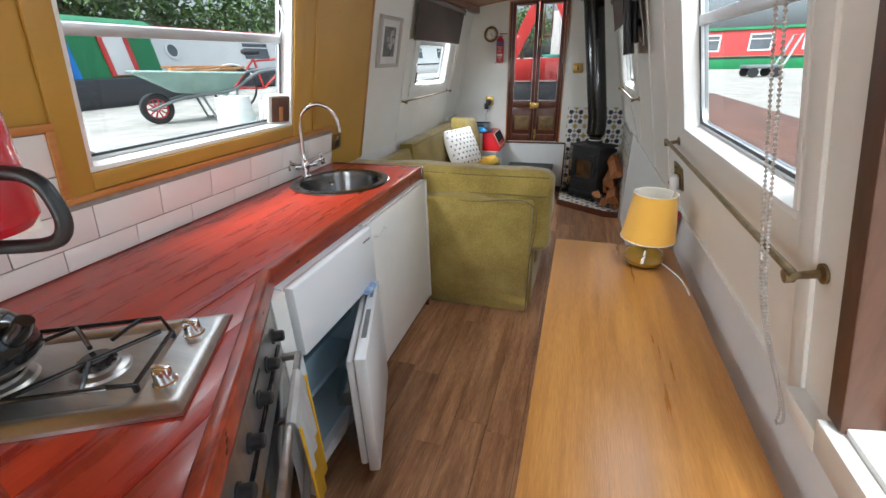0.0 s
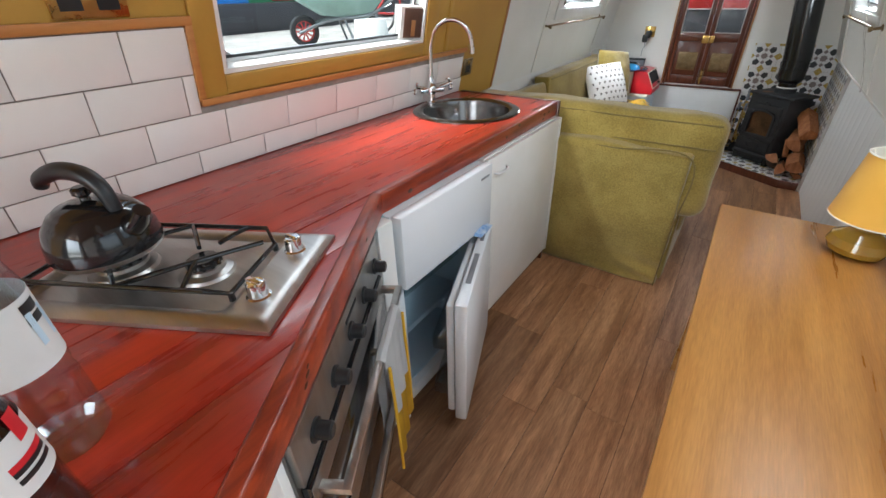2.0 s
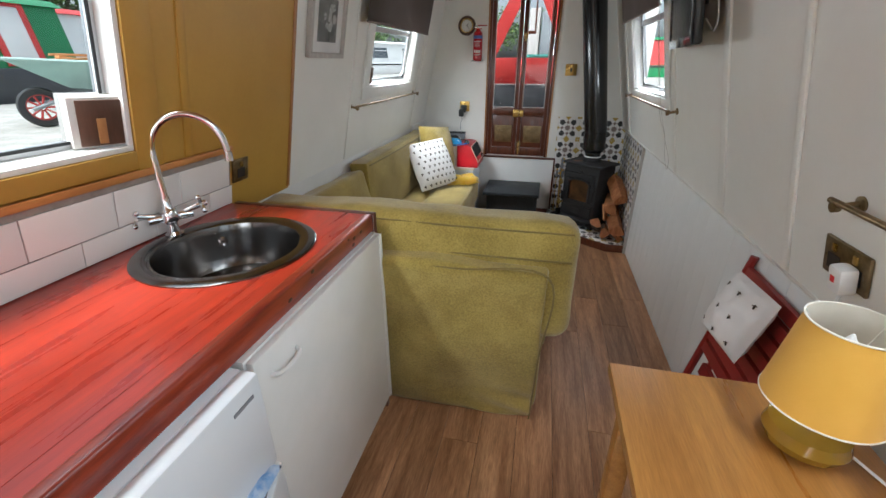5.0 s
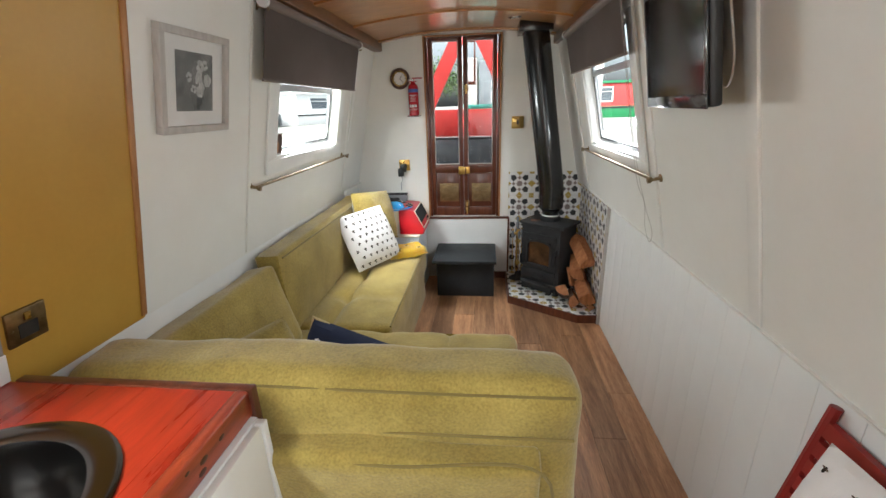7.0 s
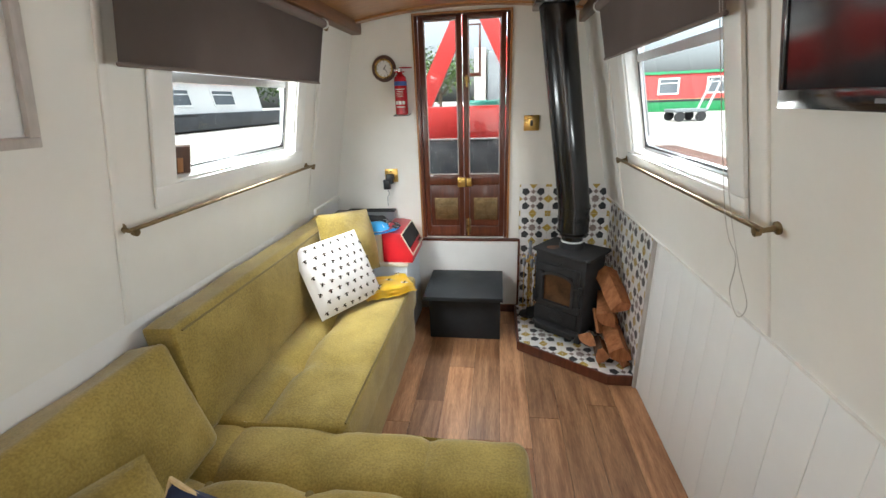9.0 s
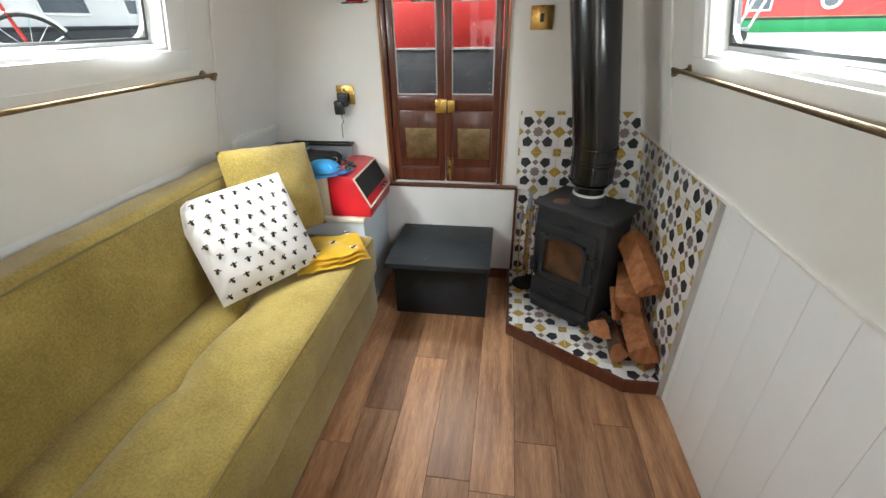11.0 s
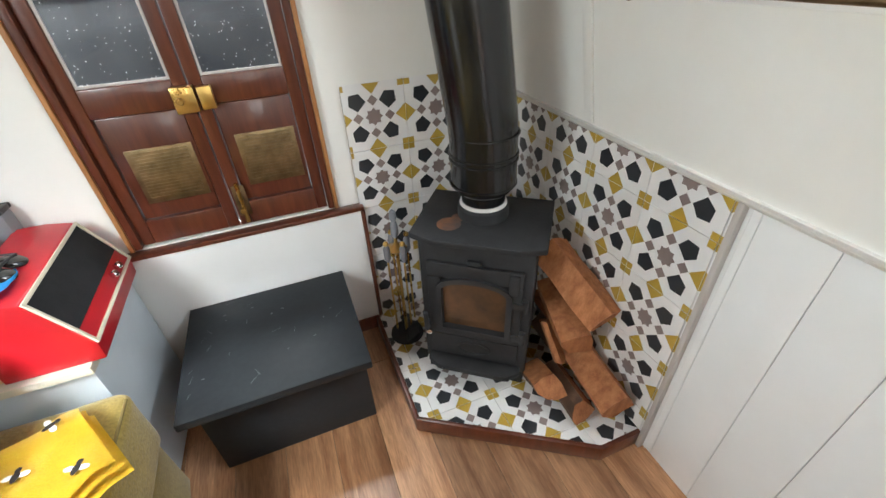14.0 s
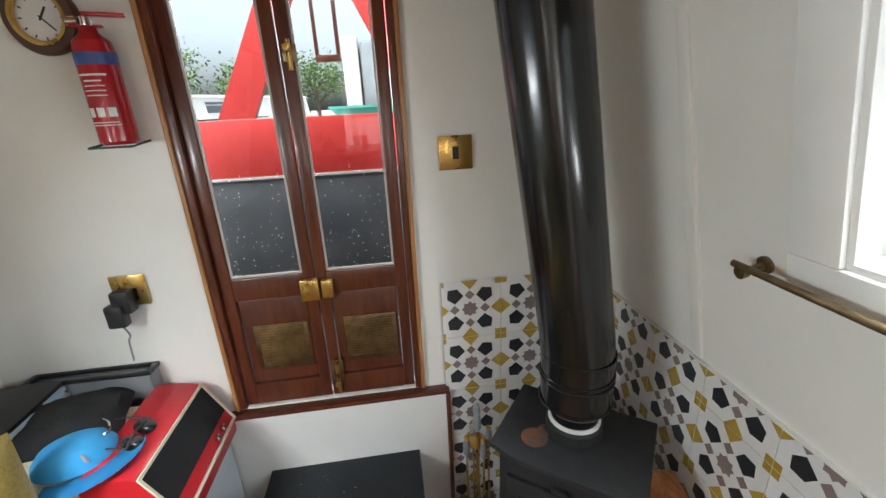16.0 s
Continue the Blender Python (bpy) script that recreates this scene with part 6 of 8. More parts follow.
chain("blind_chain", "grey bead blind chain hanging over the table", [pt(1.200, 1.86, 0.06), pt(1.215, 1.5, 0.06), pt(1.210, 1.13, 0.065), pt(1.225, 0.99, 0.05), pt(1.260, 0.80, 0.03), pt(1.245, 0.755, 0.03), pt(1.225, 0.80, 0.035), pt(1.195, 1.0, 0.055), pt(1.187, 1.15, 0.065), pt(1.183, 1.5, 0.06), pt(1.180, 1.86, 0.06)], 0.0032, 0.0075, FRAMEG)
chain("blind_chain", "thin white bead blind chain by flue window", [pt(3.72, 1.84, 0.05), pt(3.725, 1.2, 0.055), pt(3.73, 1.05, 0.03), pt(3.80, 0.92, 0.015), pt(3.76, 0.86, 0.015), pt(3.70, 0.93, 0.02), pt(3.70, 1.06, 0.04), pt(3.705, 1.3, 0.055), pt(3.71, 1.84, 0.05)], 0.0018, 0.0055, FRAMEG)


def LP(y, z, o):
    return (LX(z, o), y, z)


chain("blind_chain", "thin white blind chain by sofa window", [LP(4.84, 1.84, 0.04), LP(4.845, 1.5, 0.04), LP(4.85, 1.24, 0.03), LP(4.86, 1.5, 0.04), LP(4.855, 1.84, 0.04)], 0.0018, 0.0055, WHITEPL)


def picture():
    m = SM("l", 3.25, 1.412, 0.0)
    t = thing("framed_picture", "grey wooden frame with black and white flower photograph", "picture", m.translation)
    w, h = 0.165, 0.305
    bm = B()
    frame4(bm, -w, w, 0, h, (-w + 0.022, w - 0.022, 0.022, h - 0.022), 0.001, 0.024, m, 0.002)
    part("frame", bm, FRAMEG, t)
    bm = B()
    box(bm, -w + 0.021, w - 0.021, 0.021, h - 0.021, 0.002, 0.010, 0, m)
    part("mount", bm, MOUNT, t)
    bm = B()
    box(bm, -0.088, 0.088, 0.066, h - 0.062, 0.0102, 0.0112, 0, m)
    ph = part("photograph", bm, PHOTO, t, "grey flower photograph")
    rg = random.Random(3)
    fl, lf = B(), B()
    for k in range(13):
        cx, cy, r = rg.uniform(-0.06, 0.06), rg.uniform(0.12, 0.21), rg.uniform(0.011, 0.020)
        for p in range(7):
            a = p * 0.9 + rg.random()
            vs = [fl.verts.new(m @ Vector((cx + r * 0.65 * math.cos(a) + r * 0.42 * math.cos(b), cy + r * 0.65 * math.sin(a) + r * 0.42 * math.sin(b), 0.0122 + 0.0001 * p))) for b in [c * math.pi / 4 for c in range(8)]]
            fl.faces.new(vs)
        x2 = cx * 0.3
        vs = [lf.verts.new(m @ Vector(q)) for q in ((cx - 0.002, cy, 0.0116), (cx + 0.002, cy, 0.0116), (x2 + 0.002, 0.07, 0.0116), (x2 - 0.002, 0.07, 0.0116))]
        lf.faces.new(vs)
    part("petals", fl, PETAL, ph)
    part("stems", lf, PHOTOLEAF, ph)
    bm = B()
    bm.faces.new([bm.verts.new(m @ Vector(p)) for p in ((-w + 0.02, 0.02, 0.017), (w - 0.02, 0.02, 0.017), (w - 0.02, h - 0.02, 0.017), (-w + 0.02, h - 0.02, 0.017))])
    part("glazing", bm, PICGLASS, t, "clear picture glass").visible_shadow = False


picture()


def television():
    # swung out on its bracket: front faces across and slightly back along the boat
    t = thing("television", "black flat-screen television on a wall bracket", "television", (0.33, 3.2, 1.46))
    m = Matrix.Translation((0.31, 3.227, 1.443)) @ Matrix.Rotation(radians(-97), 4, "Z") @ Matrix.Rotation(radians(90 + 9), 4, "X")
    w, h = 0.277, 0.34
    bm = B()
    box(bm, -w, w, 0, h, -0.028, 0.0, 0.006, m)
    part("case", bm, BLACKPL, t)
    bm = B()
    frame4(bm, -w, w, -0.002, h, (-w + 0.016, w - 0.016, 0.030, h - 0.016), 0.001, 0.007, m, 0.002)
    part("bezel", bm, BLACKEN, t, "glossy black bezel")
    bm = B()
    box(bm, -w + 0.015, w - 0.015, 0.029, h - 0.015, 0.0005, 0.003, 0, m)
    part("screen", bm, SCREEN, t, "dark switched-off screen")
    bm = B()
    box(bm, -0.015, 0.015, 0.010, 0.016, 0.0072, 0.008, 0, m)
    part("badge", bm, GREYPL, t, "small grey badge")
    bm = B()
    box(bm, -0.12, 0.12, 0.05, 0.25, -0.055, -0.0285, 0.008, m)
    part("rear_housing", bm, BLACKPL, t)
    bm = B()
    p = m @ Vector((0.0, 0.15, -0.05))
    tube(bm, [p, Vector((RX(1.6, 0.0), 3.2, 1.6))], 0.018, 10)
    part("bracket", bm, BLACKPL, t, "black bracket arm")
    t = thing("aerial_cable", "white aerial cable looping beside television", "cable", (0.42, 3.0, 1.5))
    bm = B()
    tube(bm, curve_pts([pt(3.06, 1.86, 0.01), pt(3.03, 1.70, 0.03), pt(3.04, 1.55, 0.02), pt(3.08, 1.49, 0.02), pt(3.13, 1.53, 0.03)], 8), 0.003, 10)
    part("cable", bm, WHITEPL, t)


television()

# small wooden blocks on the window sills
for side, y, z, s, label in (("l", 2.165, 1.19, 0.062, "small grey and brown wooden block on galley sill"), ("l", 3.875, 1.265, 0.05, "small brown cardboard tag block on saloon sill")):
    m = SM(side, y, z, -0.045) @ Matrix.Rotation(radians(-12), 4, "Y")
    t = thing("sill_ornament", label, "ornament", m.translation)
    bm = B()
    box(bm, -s, s, 0.0, s * 2.0, -0.02, 0.028, 0.003, m)
    part("block", bm, FRAMEG, t)
    bm = B()
    box(bm, -s * 0.75, s * 0.85, 0.006, s * 1.9, 0.0285, 0.032, 0.001, m)
    part("face", bm, BROWNPL, t, "brown wooden face")
    bm = B()
    box(bm, -0.008, 0.012, 0.012, s * 1.2, 0.0325, 0.037, 0.001, m)
    part("tag", bm, OAKTRIM, t)

# window catches on the galley and table windows
for side, y, z in (("l", 2.19, 1.58), ("r", 2.30, 1.56)):
    m = SM(side, y, z, -0.035)
    t = thing("window_catch", "grey metal hopper window stay", "catch", m.translation)
    bm = B()
    tube(bm, [m @ Vector(p) for p in ((0, -0.04, -0.005), (0.004, 0.03, 0.012), (0.0, 0.06, 0.010), (0, 0.085, -0.006))], 0.005, 8)
    part("stay", bm, ALU, t)

# recessed ceiling lights, switched off
for x, y in ((-0.05, 4.85), (-0.62, 3.95), (-0.05, 3.1)):
    t = thing("ceiling_light", "small round flush ceiling light, switched off", "light", (x, y, arch(x)))
    bm = B()
    lathe(bm, [(0.042, 0.002), (0.042, -0.006), (0.03, -0.010), (0.027, -0.006)], (x, y, arch(x) - 0.002), 28, cap=False)
    part("bezel", bm, CHROME, t)
    bm = B()
    lathe(bm, [(0.028, -0.005), (0, -0.005)], (x, y, arch(x) - 0.002), 24, cap=False)
    part("lens", bm, FRAMEG, t)

# ---- stove corner ----
HEARTH = [(-0.04, 5.376), (-0.04, 4.862), (0.416, 4.566), (0.552, 4.566), (0.552, 5.376)]
t = thing("hearth", "raised tiled corner hearth with dark wooden edge", "hearth", (0.25, 5.0, 0))
bm = B()
prism(bm, HEARTH, 0.0, 0.050)
part("plinth", bm, GROUT, t)
for (xa, ya), (xb, yb) in zip(HEARTH[:4], HEARTH[1:4]):
    d = Vector((xb - xa, yb - ya, 0))
    ln = d.length
    d.normalize()
    m = Matrix(((d.x, -d.y, 0, xa), (d.y, d.x, 0, ya), (0, 0, 1, 0), (0, 0, 0, 1)))
    bm = B()
    box(bm, -0.006, ln + 0.006, -0.014, -0.0005, 0.0, 0.060, 0.002, m)
    part("edging", bm, MAHOG, t)


def pattern_tile():
    """A 0.2 m printed tile, face up: star, small squares, pentagons, diamonds and corner squares, each let in with its own edge."""
    s, k = 0.2, 0.5
    bm = bmesh.new()
    t_ = bmesh.new()
    hexa(t_, [(-0.0992, -0.0992, 0), (0.0992, -0.0992, 0), (0.0992, 0.0992, 0), (-0.0992, 0.0992, 0), (-0.0992, -0.0992, 0.007), (0.0992, -0.0992, 0.007), (0.0992, 0.0992, 0.007), (-0.0992, 0.0992, 0.007)])
    merge(bm, t_)
    def poly(pts, mi):
        bm.faces.new([bm.verts.new((x * s, y * s, 0.0075)) for x, y in pts]).material_index = mi
    star = []
    for i in range(16):
        a, r = i * math.pi / 8 + math.pi / 8, (0.135 if i % 2 else 0.100)
        star.append((r * math.cos(a), r * math.sin(a)))
    poly(star, 3)
    for q in range(4):
        c, n = (1, 0, -1, 0)[q], (0, 1, 0, -1)[q]
        R = lambda p: (p[0] * c - p[1] * n, p[0] * n + p[1] * c)
        poly([R(p) for p in ((0.165, 0), (0.245, -0.08), (0.325, 0), (0.245, 0.08))], 3)
        poly([R(p) for p in ((0.335, 0), (0.496, -0.14), (0.496, 0.14))], 2)
        poly([R(p) for p in ((0.345, 0.345), (0.195, 0.36), (0.10, 0.235), (0.235, 0.10), (0.36, 0.195))], 1)
        poly([R(p) for p in ((0.496, 0.496), (0.405, 0.496), (0.405, 0.405), (0.496, 0.405))], 2)
    return bm


TMATS = [PT_W, PT_B, PT_Y, PT_G]
tb = pattern_tile()
tile_me = part("tile", tb, TMATS, mesh_only=True)


def lay(parent, m, us, vs, clips):
    """Tiles in the plane of m at the given centres; clips are lines (px, py, nx, ny): the side of the normal is cut off."""
    for u in us:
        for v in vs:
            cut = []
            out = False
            for px, py, nx, ny in clips:
                ds = [(u + sx * 0.1 - px) * nx + (v + sy * 0.1 - py) * ny for sx in (-1, 1) for sy in (-1, 1)]
                if min(ds) >= -0.002:
                    out = True
                if max(ds) > 0.001:
                    cut.append((px - u, py - v, nx, ny))
            if out:
                continue
            me = tile_me
            if cut:
                bm = bmesh.new()
                bm.from_mesh(tile_me)
                for px, py, nx, ny in cut:
                    bmesh.ops.bisect_plane(bm, geom=bm.verts[:] + bm.edges[:] + bm.faces[:], plane_co=(px, py, 0), plane_no=(nx, ny, 0), clear_outer=True)
                if not bm.faces:
                    bm.free()
                    continue
                me = bpy.data.meshes.new("tile")
                bm.to_mesh(me)
                bm.free()
                for q in TMATS:
                    me.materials.append(q)
            ob = new("tile", me)
            ob.matrix_basis = Matrix.Translation(-ORG[parent]) @ m @ Matrix.Translation((u, v, 0))
            ob.parent = parent


dg = Vector((0.456, -0.296)).normalized()
lay(t, Matrix.Translation((0, 0, 0.0505)), [0.105 + 0.2 * i for i in range(-1, 4)], [4.945 + 0.2 * i for i in range(-2, 4)],
    [(-0.04, 0, -1, 0), (0.552, 0, 1, 0), (0, 5.376, 0, 1), (0, 4.566, 0, -1), (-0.04, 4.862, dg.y, -dg.x)])
t = thing("tiled_splashback", "patterned tile panel on end bulkhead behind stove", "tiles", (0.2, 5.37, 0.06))
bm = B()
box(bm, -0.037, 0.545, 5.372, 5.3785, 0.06, 0.935)
part("backing", bm, GROUT, t)
lay(t, Matrix(((1, 0, 0, 0), (0, 0, -1, 5.3718), (0, 1, 0, 0), (0, 0, 0, 1))), [0.052 + 0.2 * i for i in range(-1, 4)], [0.842 - 0.2 * i for i in range(5)],
    [(-0.037, 0, -1, 0), (0.548, 0, 1, 0), (0, 0.06, 0, -1), (0, 0.94, 0, 1)])
t = thing("tiled_splashback", "patterned tile panel on hull side beside stove", "tiles", (0.55, 5.0, 0.06))
bm = B()
box(bm, 0.5555, 0.5595, 4.552, 5.37, 0.06, 0.843)
part("backing", bm, GROUT, t)
lay(t, Matrix(((0, 0, -1, 0.5553), (-1, 0, 0, 0), (0, 1, 0, 0), (0, 0, 0, 1))), [-4.66 - 0.2 * i for i in range(-1, 5)], [0.835 - 0.2 * i for i in range(5)],
    [(-4.552, 0, 1, 0), (-5.366, 0, -1, 0), (0, 0.06, 0, -1), (0, 0.846, 0, 1)])
bm = B()
box(bm, 0.541, 0.560, 4.538, 4.551, 0.0, 0.842, 0.002)
solid("trim_tile_edge", bm, FRAMEG, "grey-brown wooden strip at the tile edge", "trim")

SC = Vector((0.262, 5.035, 0))
SU, SN = Vector((0.79, -0.613, 0)), Vector((-0.613, -0.79, 0))
ST = Matrix(((SU.x, SN.x, 0, SC.x), (SU.y, SN.y, 0, SC.y), (0, 0, 1, 0.0585), (0, 0, 0, 1)))  # x across the front, y out of the front


def stove():
    t = thing("wood_stove", "black cast-iron wood-burning stove with glass door", "stove", ST.translation)
    w, d = 0.165, 0.125
    bm = B()
    box(bm, -w, w, -d, d, 0.055, 0.535, 0.008, ST)
    part("firebox", bm, CASTIRON, t)
    bm = B()
    prism(bm, [(-0.19, -0.14), (0.19, -0.14), (0.19, 0.125), (0.12, 0.148), (-0.12, 0.148), (-0.19, 0.125)], 0.536, 0.556, 0.005, ST)
    part("top_plate", bm, CASTIRON, t)
    bm = B()
    for x, y, r in ((-0.09, 0.06, 0.035), (-0.07, 0.02, 0.022), (-0.06, -0.04, 0.015)):
        lathe(bm, [(r, 0.5563), (0, 0.5566)], ST @ Vector((x, y, -0.0585)) + Vector((0, 0, 0.0585)), 18, cap=False)
    part("rust_patch", bm, RUST, t, "small rust stains")
    for sx in (-1, 1):
        for sy in (-1, 1):
            bm = B()
            a = ST @ Matrix.Translation((sx * 0.14, sy * 0.10, 0))
            prism(bm, [(-0.022, -0.02), (0.022, -0.02), (0.018, 0.02), (-0.018, 0.02)], 0.0, 0.056, 0.003, a)
            part("leg", bm, CASTIRON, t)
    # door with an arched window
    def FR(u, z, o):
        return ST @ Vector((u, d + o, z))
    bm = B()
    FM = ST @ Matrix(((1, 0, 0, 0), (0, 0, 1, d), (0, 1, 0, 0), (0, 0, 0, 1)))
    hw, z0, z1, rise = 0.095, 0.235, 0.385, 0.035
    arc = [(hw * math.cos(a), z1 + rise * math.sin(a)) for a in [i * math.pi / 14 for i in range(15)]]
    inner = [(-hw, z0), (hw, z0)] + arc
    for grow, za, zb in ((0.017, 0.0, 0.026), ):
        outer = [(-hw - grow, z0 - grow), (hw + grow, z0 - grow)] + [((hw + grow) * math.cos(a), z1 + (rise + grow) * math.sin(a)) for a in [i * math.pi / 14 for i in range(15)]]
        n = len(inner)
        vi = [[bm.verts.new(FM @ Vector((x, y, z))) for x, y in inner] for z in (za, zb)]
        vo = [[bm.verts.new(FM @ Vector((x, y, z))) for x, y in outer] for z in (za, zb)]
        for i in range(n):
            j = (i + 1) % n
            bm.faces.new((vi[1][i], vi[1][j], vo[1][j], vo[1][i]))
            bm.faces.new((vi[0][i], vi[0][j], vi[1][j], vi[1][i]))
            bm.faces.new((vo[0][i], vo[0][j], vo[1][j], vo[1][i]))
    door_ = part("door_surround", bm, CASTIRON, t, "arched raised door moulding")
    bm = B()
    frame4(bm, -0.138, 0.138, 0.195, 0.475, (-hw - 0.004, hw + 0.004, z0 - 0.004, z1 + rise + 0.004), 0.001, 0.016, FM, 0.003)
    part("door", bm, CASTIRON, t)
    bm = B()
    bm.faces.new([bm.verts.new(FM @ Vector((x, y, 0.004))) for x, y in inner])
    part("door_glass", bm, DARKGL, t, "sooty brown glass")
    bm = B()
    box(bm, 0.10, 0.128, 0.40, 0.47, 0.004, 0.022, 0.003, FM)
    part("door_lug", bm, CASTIRON, t)
    bm = B()
    box(bm, -0.02, 0.02, 0.478, 0.492, 0.001, 0.014, 0.003, FM)
    part("air_slider", bm, CASTIRON, t)
    for z in (0.23, 0.36):
        bm = B()
        tube(bm, [FM @ Vector((0.146, z - 0.022, 0.012)), FM @ Vector((0.146, z + 0.022, 0.012))], 0.010, 14)
        box(bm, 0.105, 0.146, z - 0.012, z + 0.012, 0.010, 0.022, 0.003, FM)
        part("hinge", bm, CASTIRON, t)
    bm = B()
    tube(bm, [FM @ Vector((-0.142, 0.23, 0.004)), FM @ Vector((-0.142, 0.23, 0.035)), FM @ Vector((-0.142, 0.30, 0.042))], [0.009, 0.009, 0.007], 12)
    part("door_handle", bm, CASTIRON, t)
    bm = B()
    lathe(bm, [(0.010, 0), (0.010, 0.012), (0, 0.016)], (0, 0, 0), 14, FM @ Matrix.Translation((-0.142, 0.20, 0.012)))
    part("catch_knob", bm, CHROME, t, "bright steel catch")
    bm = B()
    box(bm, -0.138, 0.138, 0.105, 0.190, 0.001, 0.013, 0.003, FM)
    part("ash_door", bm, CASTIRON, t)
    bm = B()
    tube(bm, [FM @ Vector((0.052 * math.cos(a), 0.148 + 0.026 * math.sin(a), 0.014)) for a in [i * math.pi / 16 for i in range(32)]], 0.004, 8, closed=True)
    part("air_vent", bm, CASTIRON, t, "oval spin vent ring")
    bm = B()
    prism(bm, [(-0.15, 0.10), (-0.15, 0.150), (-0.11, 0.178), (0.11, 0.178), (0.15, 0.150), (0.15, 0.10)], 0.062, 0.085, 0.005, ST)
    prism(bm, [(-0.12, 0.10), (-0.12, 0.145), (0.12, 0.145), (0.12, 0.10)], 0.02, 0.061, 0.005, ST)
    part("ash_lip", bm, CASTIRON, t)
    # flue
    f = thing("stove_flue", "black enamelled steel flue pipe leaning up to ceiling", "flue", (SC.x, SC.y, 0.61))
    c0 = Vector((0.268, 5.055, 0.6155))
    bm = B()
    lathe(bm, [(0.074, 0), (0.074, 0.030), (0.066, 0.038), (0.060, 0.038)], c0, 36, cap=False)
    part("collar", bm, CASTIRON, f)
    bm = B()
    lathe(bm, [(0.068, 0.038), (0.066, 0.046), (0.058, 0.048)], c0, 36, cap=False)
    part("fire_cement", bm, LABELW, f, "white fire cement joint")
    bm = B()
    lathe(bm, [(0.062, 0.03), (0.062, 0.07), (0.078, 0.085), (0.086, 0.10), (0.088, 0.125)], c0, 40, cap=False)
    part("lower_pipe", bm, FLUE, f)
    bm = B()
    top = Vector((0.100, 5.075, 1.97))
    a, b = c0 + Vector((0, 0, 0.10)), c0 + Vector((-0.004, 0.0, 0.25))
    tube(bm, [a, (a + b) / 2, b + Vector((0, 0, -0.01)), b + (top - b) * 0.02, top], 0.090, 44)
    part("pipe", bm, FLUE, f)
    bm = B()
    for z in (0.105, 0.175, 0.19, 0.245):
        p = c0 + Vector((-0.002, 0, z))
        tube(bm, [p + Vector((0.091 * math.cos(q), 0.091 * math.sin(q), 0)) for q in [i * math.pi / 20 for i in range(40)]], 0.0028, 8, closed=True)
    part("seam_ring", bm, FLUE, f)
    bm = B()
    box(bm, top.x - 0.11, top.x + 0.11, top.y - 0.11, top.y + 0.11, 1.915, 1.985, 0.006)
    part("ceiling_plate", bm, FLUE, f)


stove()


def log(at, axis, length, r, seed, roll, bark):
    t = thing("split_log", "split firewood log with rough grain stacked by stove" if not bark else "split firewood log with bark beside the stove", "log", at, group="firewood stack")
    rg = random.Random(seed)
    n = Vector(axis).normalized()
    u = n.cross(Vector((0, 0, 1))).normalized()
    v = u.cross(n)
    m = Matrix(((u.x, v.x, n.x, at[0]), (u.y, v.y, n.y, at[1]), (u.z, v.z, n.z, at[2]), (0, 0, 0, 1))) @ Matrix.Rotation(radians(roll), 4, "Z")
    # wedge: flat split faces and a rounded back
    prof = [(-0.95, -0.25), (-0.55, -0.62), (0.05, -0.75), (0.62, -0.60), (0.98, -0.15), (0.55, 0.38), (0.08, 0.85), (-0.45, 0.42)]
    bm = bmesh.new()
    rows = []
    k = 9
    for i in range(k):
        z = -length / 2 + length * i / (k - 1)
        row = []
        for j, (x, y) in enumerate(prof):
            j1 = 1 + 0.10 * noise.noise((j * 3.1 + seed, z * 9, seed * 1.7))
            row.append(bm.verts.new((x * r * j1, y * r * j1 * 0.9, z + (rg.uniform(-0.006, 0.006) if i in (0, k - 1) else 0))))
        rows.append(row)
    for a, b in zip(rows, rows[1:]):
        for j in range(8):
            f = bm.faces.new((a[j], a[(j + 1) % 8], b[(j + 1) % 8], b[j]))
            f.material_index = 1 if (bark and j in (0, 1, 2, 3)) or (not bark and j in (1,)) else 0
    bm.faces.new(rows[0])
    bm.faces.new(rows[-1])
    # end-grain and long splits as shallow grooves
    me_bm = B()
    merge(me_bm, bm, m)
    part("wood", me_bm, [LOGW, BARK], t, angle=28)


AX = (-0.30, -0.95, -0.06)
log((0.352, 4.785, 0.135), (-0.25, -0.85, 0.60), 0.17, 0.056, 1, 20, True)
log((0.410, 4.735, 0.105), (-0.10, -0.97, 0.12), 0.18, 0.052, 2, 95, True)
log((0.490, 4.715, 0.175), (-0.06, -0.97, -0.10), 0.24, 0.068, 3, 12, False)
log((0.505, 4.70, 0.085), (0.15, -0.95, 0.0), 0.16, 0.035, 4, 200, True)
log((0.46, 4.86, 0.315), (-0.20, -0.93, -0.22), 0.23, 0.066, 5, 30, False)
log((0.482, 4.855, 0.435), (0.16, -0.92, -0.42), 0.27, 0.066, 6, -14, False)
log((0.405, 4.83, 0.235), (0.10, -0.60, -0.80), 0.14, 0.026, 7, 70, False)
log((0.50, 4.92, 0.12), (-0.05, -0.99, 0.0), 0.20, 0.052, 8, 160, True)
log((0.495, 4.93, 0.23), (-0.05, -0.99, 0.0), 0.20, 0.055, 9, 40, False)


